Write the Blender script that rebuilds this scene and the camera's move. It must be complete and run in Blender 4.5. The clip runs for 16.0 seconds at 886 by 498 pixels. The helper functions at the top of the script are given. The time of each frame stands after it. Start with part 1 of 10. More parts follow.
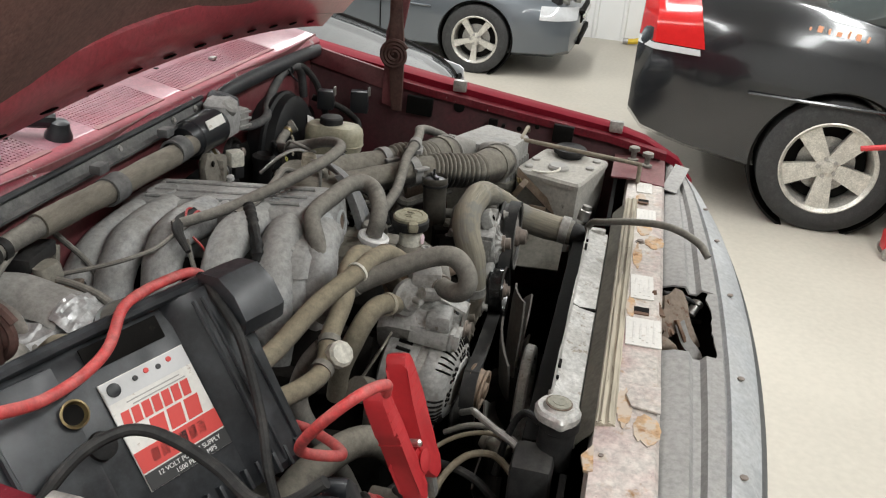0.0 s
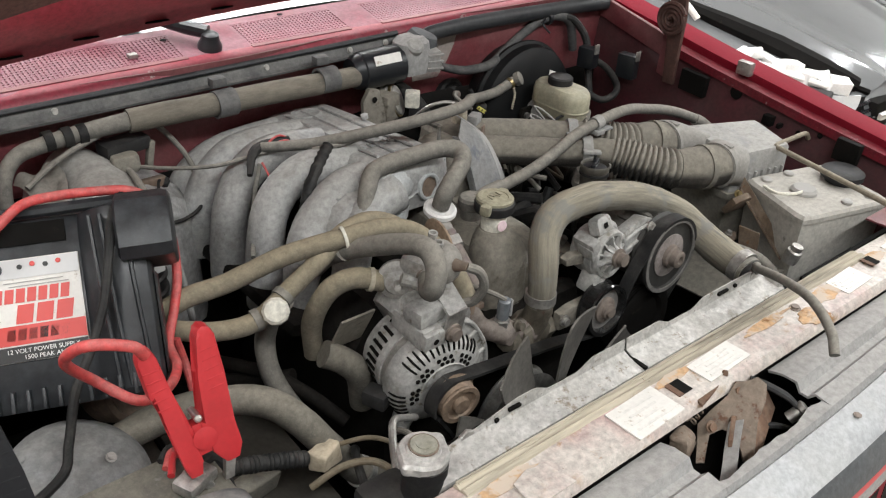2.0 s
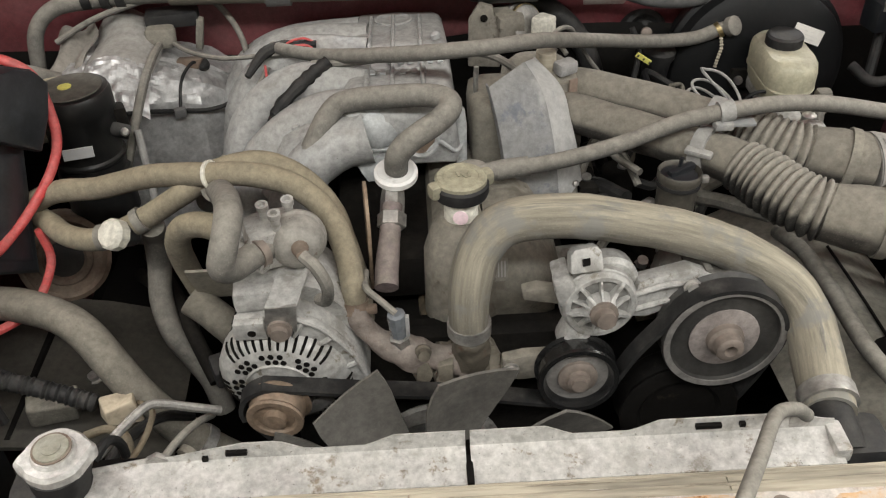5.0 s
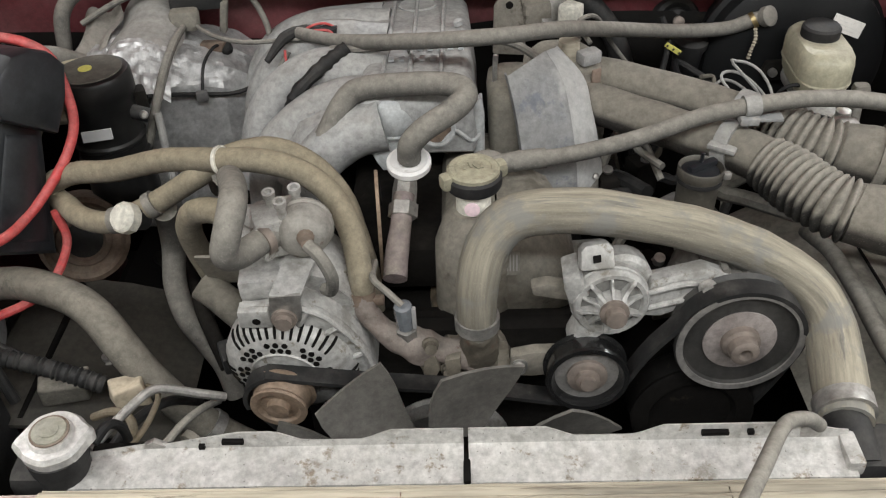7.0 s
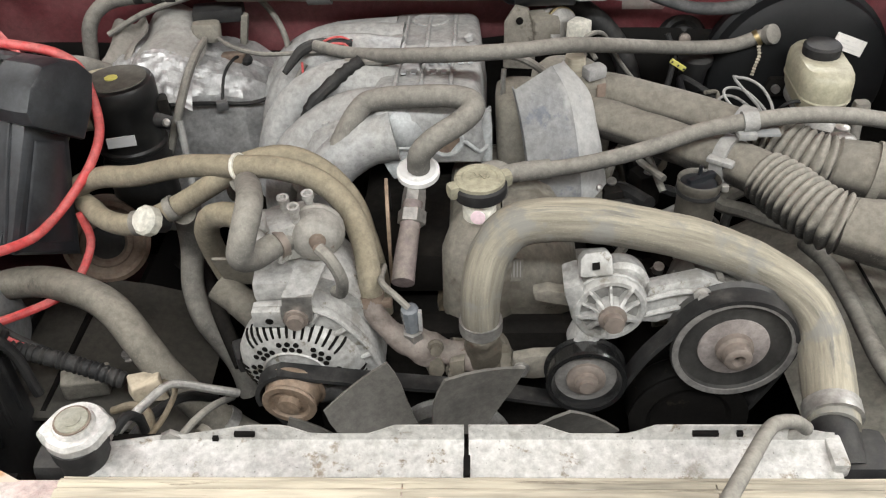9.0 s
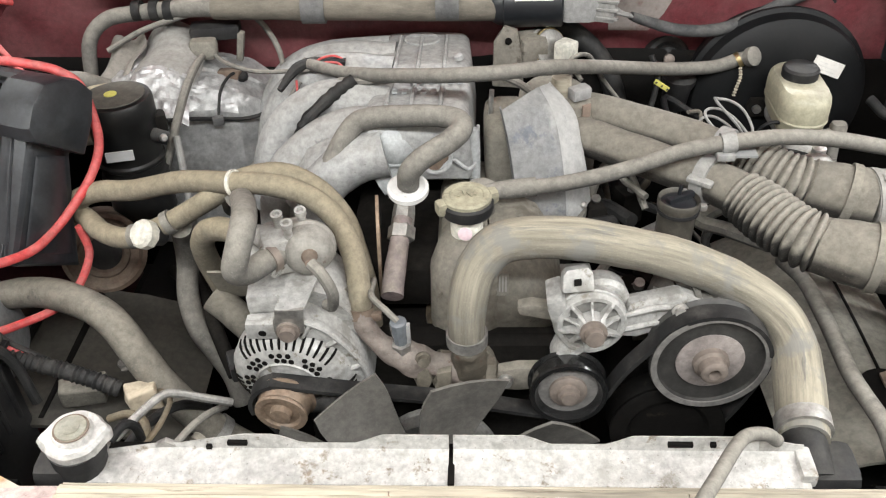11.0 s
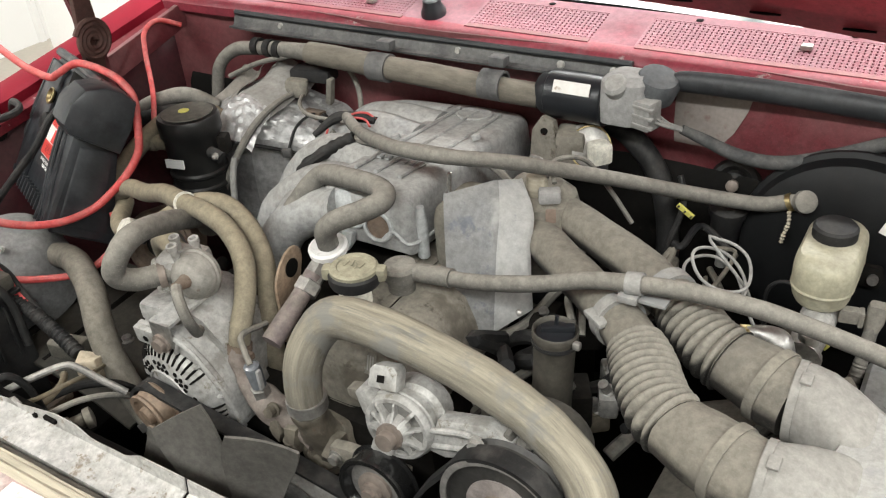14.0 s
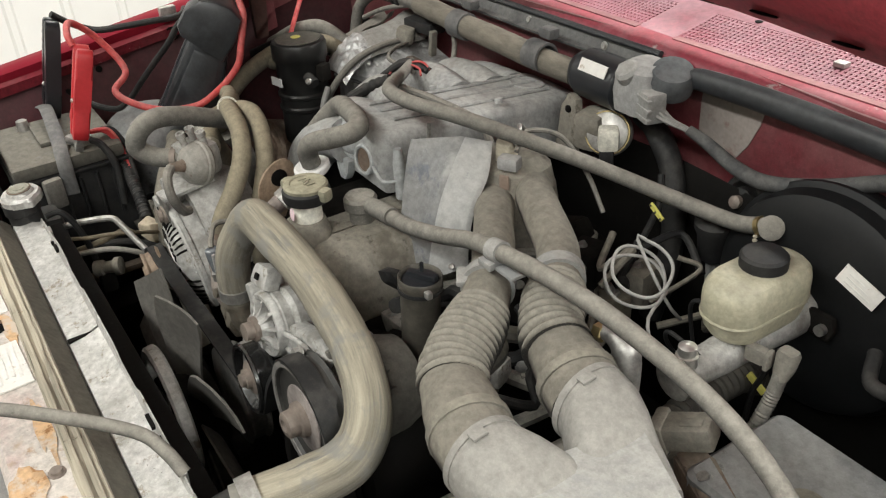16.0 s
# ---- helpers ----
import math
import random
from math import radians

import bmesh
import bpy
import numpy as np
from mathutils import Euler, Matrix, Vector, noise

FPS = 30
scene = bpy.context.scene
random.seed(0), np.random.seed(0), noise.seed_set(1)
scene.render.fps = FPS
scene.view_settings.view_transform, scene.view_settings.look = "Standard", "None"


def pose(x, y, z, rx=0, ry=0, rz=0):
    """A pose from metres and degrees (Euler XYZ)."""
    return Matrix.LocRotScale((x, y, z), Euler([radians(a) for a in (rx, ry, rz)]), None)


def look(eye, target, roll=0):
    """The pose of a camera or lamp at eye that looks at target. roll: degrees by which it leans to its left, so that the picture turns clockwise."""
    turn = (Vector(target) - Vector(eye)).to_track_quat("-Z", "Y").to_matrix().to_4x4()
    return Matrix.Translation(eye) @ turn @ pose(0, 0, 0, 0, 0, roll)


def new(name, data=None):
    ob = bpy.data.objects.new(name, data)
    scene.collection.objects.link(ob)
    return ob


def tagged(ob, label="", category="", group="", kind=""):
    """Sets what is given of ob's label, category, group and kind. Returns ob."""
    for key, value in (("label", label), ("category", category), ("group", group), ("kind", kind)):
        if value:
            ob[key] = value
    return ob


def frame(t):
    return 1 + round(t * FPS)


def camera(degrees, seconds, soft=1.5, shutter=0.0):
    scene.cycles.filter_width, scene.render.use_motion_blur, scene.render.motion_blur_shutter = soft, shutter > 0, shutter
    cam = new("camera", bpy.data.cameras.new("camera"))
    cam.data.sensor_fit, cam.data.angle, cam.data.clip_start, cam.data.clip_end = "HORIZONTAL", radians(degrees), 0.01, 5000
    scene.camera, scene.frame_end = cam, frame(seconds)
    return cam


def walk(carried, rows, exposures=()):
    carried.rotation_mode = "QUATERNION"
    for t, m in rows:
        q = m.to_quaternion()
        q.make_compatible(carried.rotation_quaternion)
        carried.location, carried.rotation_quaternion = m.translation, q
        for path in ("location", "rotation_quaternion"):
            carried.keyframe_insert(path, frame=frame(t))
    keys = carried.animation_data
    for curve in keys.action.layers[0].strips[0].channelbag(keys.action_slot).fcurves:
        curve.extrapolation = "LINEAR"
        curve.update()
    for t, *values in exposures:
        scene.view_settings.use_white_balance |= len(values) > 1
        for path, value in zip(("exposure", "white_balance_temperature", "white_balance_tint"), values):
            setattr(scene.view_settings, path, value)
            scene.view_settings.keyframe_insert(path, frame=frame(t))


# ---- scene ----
# ---- camera and walk
LENS = 52.99
PATH = [
    (0, (-1.2244, -0.0360, 1.6513), (-0.3305, 0.1428, 1.2403), 4.78),
    (0.5, (-1.1189, -0.2016, 1.6516), (-0.2805, 0.1237, 1.2142), 4.72),
    (1, (-1.0160, -0.3403, 1.6819), (-0.2466, 0.0968, 1.2160), 4.48),
    (1.5, (-0.8976, -0.4652, 1.6981), (-0.2300, 0.0944, 1.2070), 4.72),
    (2, (-0.7774, -0.5096, 1.7016), (-0.2033, 0.1280, 1.1880), 3.89),
    (2.5, (-0.6179, -0.4977, 1.6913), (-0.1299, 0.1916, 1.1558), 2.94),
    (3, (-0.4402, -0.5264, 1.6823), (-0.0777, 0.2231, 1.1285), 1.31),
    (3.5, (-0.2786, -0.5552, 1.6829), (-0.0659, 0.2356, 1.1090), 0.16),
    (4, (-0.1553, -0.5132, 1.6650), (-0.0374, 0.2857, 1.0752), -0.62),
    (6.5, (0.0077, -0.4786, 1.6263), (-0.0158, 0.2866, 0.9829), -3.00),
    (7, (0.0083, -0.4732, 1.6296), (-0.0233, 0.3016, 0.9981), -2.90),
    (7.5, (0.0092, -0.4758, 1.6346), (-0.0324, 0.3100, 1.0175), -3.08),
    (8, (0.0117, -0.4841, 1.6394), (-0.0345, 0.2961, 1.0155), -3.11),
    (8.5, (0.0164, -0.4950, 1.6429), (-0.0333, 0.2858, 1.0202), -3.05),
    (11, (0.0287, -0.5243, 1.6749), (-0.0152, 0.2628, 1.0597), -2.15),
    (11.5, (0.0366, -0.5182, 1.6780), (-0.0055, 0.2711, 1.0654), -1.96),
    (12, (0.0990, -0.5314, 1.6864), (0.0352, 0.2604, 1.0789), -2.44),
    (12.5, (0.1850, -0.5327, 1.6933), (0.0507, 0.2538, 1.0905), -4.04),
    (13, (0.2917, -0.4634, 1.6855), (0.0589, 0.3344, 1.1293), -3.72),
    (13.5, (0.3889, -0.4021, 1.6796), (0.0443, 0.3612, 1.1333), -4.51),
    (14, (0.5423, -0.3419, 1.6579), (0.0712, 0.3545, 1.1165), -4.89),
    (14.5, (0.6839, -0.2827, 1.6515), (0.1382, 0.3560, 1.1089), -4.30),
    (15, (0.7483, -0.1682, 1.6223), (0.1422, 0.4163, 1.0829), -3.66),
    (15.5, (0.8075, -0.1063, 1.6122), (0.1298, 0.3980, 1.0771), -4.42),
    (16, (0.9044, -0.0800, 1.6084), (0.1731, 0.3542, 1.0825), -4.16),
]
cam = camera(LENS, 16.0, soft=1.2)
walk(cam, [(t, look(e, a, r)) for t, e, a, r in PATH], [(0, -0.26, 6500, 8.5), (0.5, -0.02, 6500, 9), (1.5, -0.02, 6500, 10), (2, -0.02, 6500, 10), (3, 0.21, 6750, 10), (4, 0.18, 6850, 10), (6.5, 0.05, 6550, 10), (7, 0.08, 6500, 10), (8.5, 0.41, 6500, 10), (11, 0.74, 6500, 10), (12, 0.80, 6500, 10), (12.5, 0.77, 6500, 10), (13, 0.47, 6500, 10), (13.5, 0.46, 6500, 8.5), (14, 0.40, 6650, 8), (14.5, 0.27, 6650, 8), (15, 0.35, 6750, 7.5), (15.5, 0.54, 6750, 7.5), (16, 0.11, 6750, 7.5)])

# ---- world and lights: a closed workshop with ceiling tubes
world = bpy.data.worlds.new("workshop_air")
scene.world = world
world.use_nodes = True
world.node_tree.nodes["Background"].inputs[0].default_value = (0.9, 0.95, 1.0, 1)
world.node_tree.nodes["Background"].inputs[1].default_value = 0.015
FLOOR = -0.08


def tube_lamp(x, y, z, sx, sy, watts):
    data = bpy.data.lights.new("ceiling_tube_light", "AREA")
    data.shape, data.size, data.size_y, data.energy = "RECTANGLE", sx, sy, watts
    data.color = (0.96, 0.972, 0.972)
    ob = new("ceiling_tube_light", data)
    ob.matrix_world = pose(x, y, z, 0, 0, 0)
    return ob


for ly, xs in ((-1.7, (-2.2, 0.3, 2.8, 5.3)), (1.02, (-1.3, 1.2, 3.7, 6.2)), (3.6, (-1.3, 1.2, 3.7))):
    for lx in xs:
        tube_lamp(lx, ly, 3.40, 2.35, 0.30, 62 if ly < 0 else 72)

# ---- materials


def mat(name, col, rough=0.6, metal=0.0, dust=0.0, dust_col=(0.30, 0.27, 0.22), var=0.27, scale=18.0, bump=0.2, fine=190.0,
        spots=0.0, spot_col=(0.16, 0.07, 0.03), coat=0.0, spec=0.5, stretch=None, side=0.22, grunge=0.26, along=False,
        specks=0.0, speck_col=(0.07, 0.062, 0.05), patch=None, dust_shade=None):
    """Base colour with broad and fine variation, dust in noisy patches and on upward faces, its lack darkening sides
    and undersides like shade, spots of rust or dirt, fine relief.
    """
    m = bpy.data.materials.new(name)
    m.use_nodes = True
    nt = m.node_tree
    bsdf = nt.nodes["Principled BSDF"]
    N, L = nt.nodes.new, nt.links.new
    tc = N("ShaderNodeTexCoord")
    flow = tc.outputs["Object"]
    if stretch:
        mp = N("ShaderNodeMapping"); mp.inputs["Scale"].default_value = stretch
        L(tc.outputs["UV" if along else "Object"], mp.inputs["Vector"]); flow = mp.outputs[0]
    broad = N("ShaderNodeTexNoise"); broad.inputs["Scale"].default_value = scale; broad.inputs["Detail"].default_value = 6
    grain = N("ShaderNodeTexNoise"); grain.inputs["Scale"].default_value = fine; grain.inputs["Detail"].default_value = 4
    for n in (broad, grain):
        L(flow, n.inputs["Vector"])
    ramp = N("ShaderNodeMapRange"); ramp.inputs[1].default_value, ramp.inputs[2].default_value = 0.3, 0.7
    ramp.inputs[3].default_value, ramp.inputs[4].default_value = 1 - var, 1 + var
    mixn = N("ShaderNodeMath"); mixn.operation = "MULTIPLY_ADD"; mixn.inputs[1].default_value = 0.5; 
    L(grain.outputs["Fac"], mixn.inputs[0]); 
    sc = N("ShaderNodeMath"); sc.operation = "MULTIPLY"; sc.inputs[1].default_value = 0.65
    L(broad.outputs["Fac"], sc.inputs[0]); L(sc.outputs[0], mixn.inputs[2]); L(mixn.outputs[0], ramp.inputs[0])
    hue = N("ShaderNodeMix"); hue.data_type = "RGBA"; hue.blend_type = "MULTIPLY"; hue.inputs["Factor"].default_value = 1
    hue.inputs["A"].default_value = (*col, 1)
    L(ramp.outputs[0], hue.inputs["B"])
    last = hue.outputs["Result"]
    rough_in = None
    if dust > 0:
        geo = N("ShaderNodeNewGeometry"); sep = N("ShaderNodeSeparateXYZ"); L(geo.outputs["Normal"], sep.inputs[0])
        # Sides and undersides lose dust, which also paints their shade darker.
        up = N("ShaderNodeMapRange"); up.inputs[1].default_value, up.inputs[2].default_value = dust_shade or (-0.3, 1.0)
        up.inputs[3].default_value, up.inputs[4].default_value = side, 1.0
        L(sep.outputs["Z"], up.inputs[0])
        dn = N("ShaderNodeTexNoise"); dn.inputs["Scale"].default_value = scale * 1.7; dn.inputs["Detail"].default_value = 8
        dn.inputs["Roughness"].default_value = 0.65
        L(flow, dn.inputs["Vector"])
        dr = N("ShaderNodeMapRange"); dr.inputs[1].default_value, dr.inputs[2].default_value = 0.62 - 0.5 * dust, 0.82 - 0.42 * dust
        L(dn.outputs["Fac"], dr.inputs[0])
        mul = N("ShaderNodeMath"); mul.operation = "MULTIPLY"; L(up.outputs[0], mul.inputs[0]); L(dr.outputs[0], mul.inputs[1])
        mul2 = N("ShaderNodeMath"); mul2.operation = "MULTIPLY"; mul2.inputs[1].default_value = min(1.0, 0.35 + dust * 0.6); L(mul.outputs[0], mul2.inputs[0])
        dm = N("ShaderNodeMix"); dm.data_type = "RGBA"; L(mul2.outputs[0], dm.inputs["Factor"]); L(last, dm.inputs["A"])
        dm.inputs["B"].default_value = (*dust_col, 1)
        last = dm.outputs["Result"]
        fl = N("ShaderNodeTexNoise"); fl.inputs["Scale"].default_value = 620; fl.inputs["Detail"].default_value = 5
        L(tc.outputs["Object"], fl.inputs["Vector"])
        fr = N("ShaderNodeMapRange"); fr.inputs[1].default_value, fr.inputs[2].default_value = 0.56, 0.70
        fr.inputs[3].default_value, fr.inputs[4].default_value = 0.0, 0.22 * min(1.0, dust * 1.3)
        L(fl.outputs["Fac"], fr.inputs[0])
        fm = N("ShaderNodeMix"); fm.data_type = "RGBA"; L(fr.outputs[0], fm.inputs["Factor"]); L(last, fm.inputs["A"])
        fm.inputs["B"].default_value = (*[min(0.8, c * 1.35) for c in dust_col], 1)
        last = fm.outputs["Result"]
        rm = N("ShaderNodeMapRange"); rm.inputs[3].default_value, rm.inputs[4].default_value = rough, 0.92
        L(mul2.outputs[0], rm.inputs[0]); L(rm.outputs[0], bsdf.inputs["Roughness"]); rough_in = rm
        if metal > 0:
            mm = N("ShaderNodeMapRange"); mm.inputs[3].default_value, mm.inputs[4].default_value = metal, 0.0
            L(mul2.outputs[0], mm.inputs[0]); L(mm.outputs[0], bsdf.inputs["Metallic"])
    if spots > 0:
        sn = N("ShaderNodeTexNoise"); sn.inputs["Scale"].default_value = scale * 2.6; sn.inputs["Detail"].default_value = 7; sn.inputs["Roughness"].default_value = 0.7
        off = N("ShaderNodeMapping"); off.inputs["Location"].default_value = (3.1, 1.7, 5.3)
        L(flow, off.inputs["Vector"]); L(off.outputs[0], sn.inputs["Vector"])
        sr = N("ShaderNodeMapRange"); sr.inputs[1].default_value, sr.inputs[2].default_value = 0.68 - 0.25 * spots, 0.74 - 0.22 * spots
        L(sn.outputs["Fac"], sr.inputs[0])
        sm = N("ShaderNodeMix"); sm.data_type = "RGBA"; L(sr.outputs[0], sm.inputs["Factor"]); L(last, sm.inputs["A"])
        sm.inputs["B"].default_value = (*spot_col, 1)
        last = sm.outputs["Result"]
    if dust > 0.25:
        gn = N("ShaderNodeTexNoise"); gn.inputs["Scale"].default_value = 105; gn.inputs["Detail"].default_value = 9; gn.inputs["Roughness"].default_value = 0.72
        L(flow, gn.inputs["Vector"])
        gr = N("ShaderNodeMapRange"); gr.inputs[1].default_value, gr.inputs[2].default_value = 0.36, 0.62
        gr.inputs[3].default_value, gr.inputs[4].default_value = 1 - grunge, 1.12
        L(gn.outputs["Fac"], gr.inputs[0])
        gm = N("ShaderNodeMix"); gm.data_type = "RGBA"; gm.blend_type = "MULTIPLY"; gm.inputs["Factor"].default_value = 1
        L(last, gm.inputs["A"]); L(gr.outputs[0], gm.inputs["B"])
        last = gm.outputs["Result"]
    if patch:
        pn = N("ShaderNodeTexNoise"); pn.inputs["Scale"].default_value = patch[1]; pn.inputs["Detail"].default_value = 7; pn.inputs["Roughness"].default_value = 0.62
        L(tc.outputs["Object"], pn.inputs["Vector"])
        pr = N("ShaderNodeMapRange"); pr.inputs[1].default_value, pr.inputs[2].default_value = patch[2], patch[2] + 0.10
        pr.inputs[4].default_value = patch[3]
        L(pn.outputs["Fac"], pr.inputs[0])
        pm = N("ShaderNodeMix"); pm.data_type = "RGBA"; L(pr.outputs[0], pm.inputs["Factor"]); L(last, pm.inputs["A"])
        pm.inputs["B"].default_value = (*patch[0], 1)
        last = pm.outputs["Result"]
    if specks > 0:
        kn = N("ShaderNodeTexNoise"); kn.inputs["Scale"].default_value = 330; kn.inputs["Detail"].default_value = 3; kn.inputs["Roughness"].default_value = 0.6
        L(tc.outputs["Object"], kn.inputs["Vector"])
        kr = N("ShaderNodeMapRange"); kr.inputs[1].default_value, kr.inputs[2].default_value = 0.74 - 0.08 * specks, 0.79 - 0.08 * specks
        kr.inputs[4].default_value = 0.7
        L(kn.outputs["Fac"], kr.inputs[0])
        km = N("ShaderNodeMix"); km.data_type = "RGBA"; L(kr.outputs[0], km.inputs["Factor"]); L(last, km.inputs["A"])
        km.inputs["B"].default_value = (*speck_col, 1)
        last = km.outputs["Result"]
    L(last, bsdf.inputs["Base Color"])
    if rough_in is None:
        rr = N("ShaderNodeMapRange"); rr.inputs[3].default_value, rr.inputs[4].default_value = max(0.03, rough - 0.1), min(1.0, rough + 0.12)
        L(broad.outputs["Fac"], rr.inputs[0]); L(rr.outputs[0], bsdf.inputs["Roughness"])
    if not (dust > 0 and metal > 0):
        bsdf.inputs["Metallic"].default_value = metal
    bsdf.inputs["Coat Weight"].default_value = coat
    bsdf.inputs["Coat Roughness"].default_value = 0.08
    bsdf.inputs["Specular IOR Level"].default_value = spec
    if bump > 0:
        bp = N("ShaderNodeBump"); bp.inputs["Strength"].default_value = bump; bp.inputs["Distance"].default_value = 0.0012
        L(mixn.outputs[0], bp.inputs["Height"]); L(bp.outputs[0], bsdf.inputs["Normal"])
    return m


RED = mat("red_body_paint", (0.17, 0.010, 0.020), 0.55, 0.0, var=0.15, scale=5, bump=0.02, spec=0.05)
RED_DUSTY = mat("dusty_red_bay_paint", (0.122, 0.024, 0.030), 0.40, 0, dust=0.55, dust_col=(0.25, 0.145, 0.138), scale=6, bump=0.05, grunge=0.18)
# Grimy red paint, darkened further to hold the inner wing's shade.
RED_DARK = mat("grimy_shaded_red_inner_panel", (0.060, 0.008, 0.013), 0.6, 0, dust=0.5, dust_col=(0.055, 0.042, 0.037), scale=7, bump=0.1)
ALU = mat("weathered_cast_aluminium", (0.46, 0.45, 0.43), 0.45, 0.7, dust=0.7, dust_col=(0.42, 0.41, 0.385), scale=14, bump=0.6, spots=0.32, spot_col=(0.15, 0.13, 0.10), specks=0.5, patch=((0.22, 0.205, 0.175), 30, 0.56, 0.6))
ALU_LIGHT = mat("pale_oxidised_aluminium", (0.51, 0.50, 0.48), 0.45, 0.4, dust=0.5, dust_col=(0.435, 0.42, 0.39), scale=16, bump=0.6, spots=0.38, spot_col=(0.25, 0.21, 0.16), specks=0.9, patch=((0.30, 0.29, 0.26), 34, 0.55, 0.6))
ALU_CAST = mat("grey_weathered_aluminium_casting", (0.46, 0.455, 0.44), 0.45, 0.4, dust=0.5, dust_col=(0.40, 0.39, 0.365), scale=16, bump=0.7, spots=0.34, spot_col=(0.22, 0.195, 0.15), specks=0.5, patch=((0.24, 0.23, 0.205), 30, 0.54, 0.65))
INTAKE = mat("grey_coated_intake_casting", (0.34, 0.345, 0.345), 0.5, 0.25, dust=0.72, dust_col=(0.41, 0.40, 0.375), scale=11, bump=0.5, patch=((0.24, 0.225, 0.20), 16, 0.58, 0.5), specks=0.3)
INTAKE_PALE = mat("pale_blue_grey_casting", (0.47, 0.49, 0.495), 0.45, 0.2, dust=0.5, dust_col=(0.45, 0.445, 0.43), scale=12, bump=0.3)
RUBBER_DUST = mat("dust_coated_rubber", (0.07, 0.068, 0.064), 0.75, 0, dust=0.88, dust_col=(0.32, 0.30, 0.26), scale=16, bump=0.25, side=0.15)
RUBBER_TAN = mat("rubber_hose_with_tan_dust", (0.125, 0.113, 0.090), 0.8, 0, dust=0.95, dust_col=(0.335, 0.288, 0.200), scale=13, bump=0.3, side=0.12)
RUBBER = mat("black_rubber", (0.016, 0.016, 0.016), 0.6, 0, dust=0.3, dust_col=(0.10, 0.093, 0.085), scale=20, bump=0.15, spec=0.3)
LOW_HOSE = mat("grimy_brown_grey_hose", (0.07, 0.066, 0.058), 0.8, 0, dust=0.88, dust_col=(0.27, 0.248, 0.205), scale=9, bump=0.3, side=0.15, spec=0.25, spots=0.30, spot_col=(0.10, 0.096, 0.085))
DUCT = mat("dusty_grey_plastic_duct", (0.13, 0.123, 0.108), 0.7, 0, dust=0.95, dust_col=(0.268, 0.248, 0.203), scale=12, bump=0.2, patch=((0.15, 0.14, 0.12), 18, 0.56, 0.6))
DUCT_PALE = mat("pale_dusty_air_box_plastic", (0.20, 0.198, 0.192), 0.55, 0, dust=0.9, dust_col=(0.37, 0.362, 0.34), scale=9, bump=0.15, grunge=0.2, patch=((0.25, 0.258, 0.262), 14, 0.52, 0.7))
BLACK_PLASTIC = mat("black_plastic", (0.012, 0.0135, 0.016), 0.34, 0, dust=0.10, dust_col=(0.05, 0.054, 0.06), scale=15, bump=0.05)
PACK_BLACK = mat("grey_black_scuffed_plastic", (0.021, 0.023, 0.026), 0.33, 0, dust=0.35, dust_col=(0.070, 0.076, 0.082), scale=15, bump=0.06)
BLACK_DUSTY = mat("black_plastic_with_dust", (0.016, 0.016, 0.017), 0.55, 0, dust=0.40, dust_col=(0.08, 0.076, 0.068), scale=12, bump=0.12, spec=0.3)
# Serves real grime and, near-black, the shade in holes, gaps and deep recesses.
GRIME_SHADE = mat("black_grime_and_shade", (0.006, 0.0055, 0.005), 0.7, 0, dust=0.2, dust_col=(0.018, 0.016, 0.014), scale=14, bump=0.5, spec=0.08, spots=0.2, spot_col=(0.02, 0.017, 0.013))
RUST = mat("rusty_brown_steel", (0.16, 0.112, 0.083), 0.85, 0.1, dust=0.5, dust_col=(0.22, 0.19, 0.155), scale=22, bump=0.5, spots=0.25, spot_col=(0.085, 0.055, 0.04))
STEEL = mat("dull_steel", (0.40, 0.39, 0.37), 0.42, 0.85, dust=0.4, dust_col=(0.30, 0.28, 0.25), scale=30, bump=0.2)
ZINC = mat("bright_zinc", (0.66, 0.65, 0.62), 0.32, 0.9, dust=0.2, dust_col=(0.4, 0.38, 0.34), scale=26, bump=0.1)
FOIL = mat("crumpled_foil_wrap", (0.56, 0.56, 0.555), 0.38, 0.65, dust=0.50, dust_col=(0.30, 0.295, 0.285), scale=18, bump=0.7, fine=110)
SUPPORT = mat("faded_red_white_support_paint", (0.58, 0.535, 0.49), 0.45, 0, var=0.14, dust=0.34, dust_col=(0.40, 0.13, 0.14), scale=4.5, bump=0.15, spots=0.36, spot_col=(0.36, 0.20, 0.085), grunge=0.3, specks=0.7, speck_col=(0.12, 0.055, 0.03), patch=((0.42, 0.30, 0.17), 22, 0.60, 0.7))
RED_RAIL = mat("chipped_red_wing_rail", (0.12, 0.010, 0.017), 0.55, 0, dust=0.3, dust_col=(0.20, 0.09, 0.09), scale=8, bump=0.05, spec=0.15, spots=0.25, spot_col=(0.36, 0.30, 0.29))
LIP_RED = mat("chipped_red_cowl_edge", (0.21, 0.030, 0.045), 0.4, 0, dust=0.3, dust_col=(0.28, 0.15, 0.16), scale=8, bump=0.05, spots=0.30, spot_col=(0.38, 0.35, 0.33), grunge=0.18)
# Dust and the lamps' pinkish sheen are both mixed into this colour.
COWL_RED = mat("dusty_red_cowl_paint_with_sheen", (0.178, 0.046, 0.064), 0.34, 0, dust=0.40, dust_col=(0.28, 0.165, 0.19), scale=5, bump=0.02, coat=0.3, grunge=0.18)
RUST_STAIN = mat("thin_orange_rust_stain", (0.46, 0.30, 0.17), 0.8, 0, var=0.45, scale=26, bump=0.3, spots=0.5, spot_col=(0.30, 0.145, 0.055), patch=((0.56, 0.48, 0.40), 40, 0.46, 0.9))
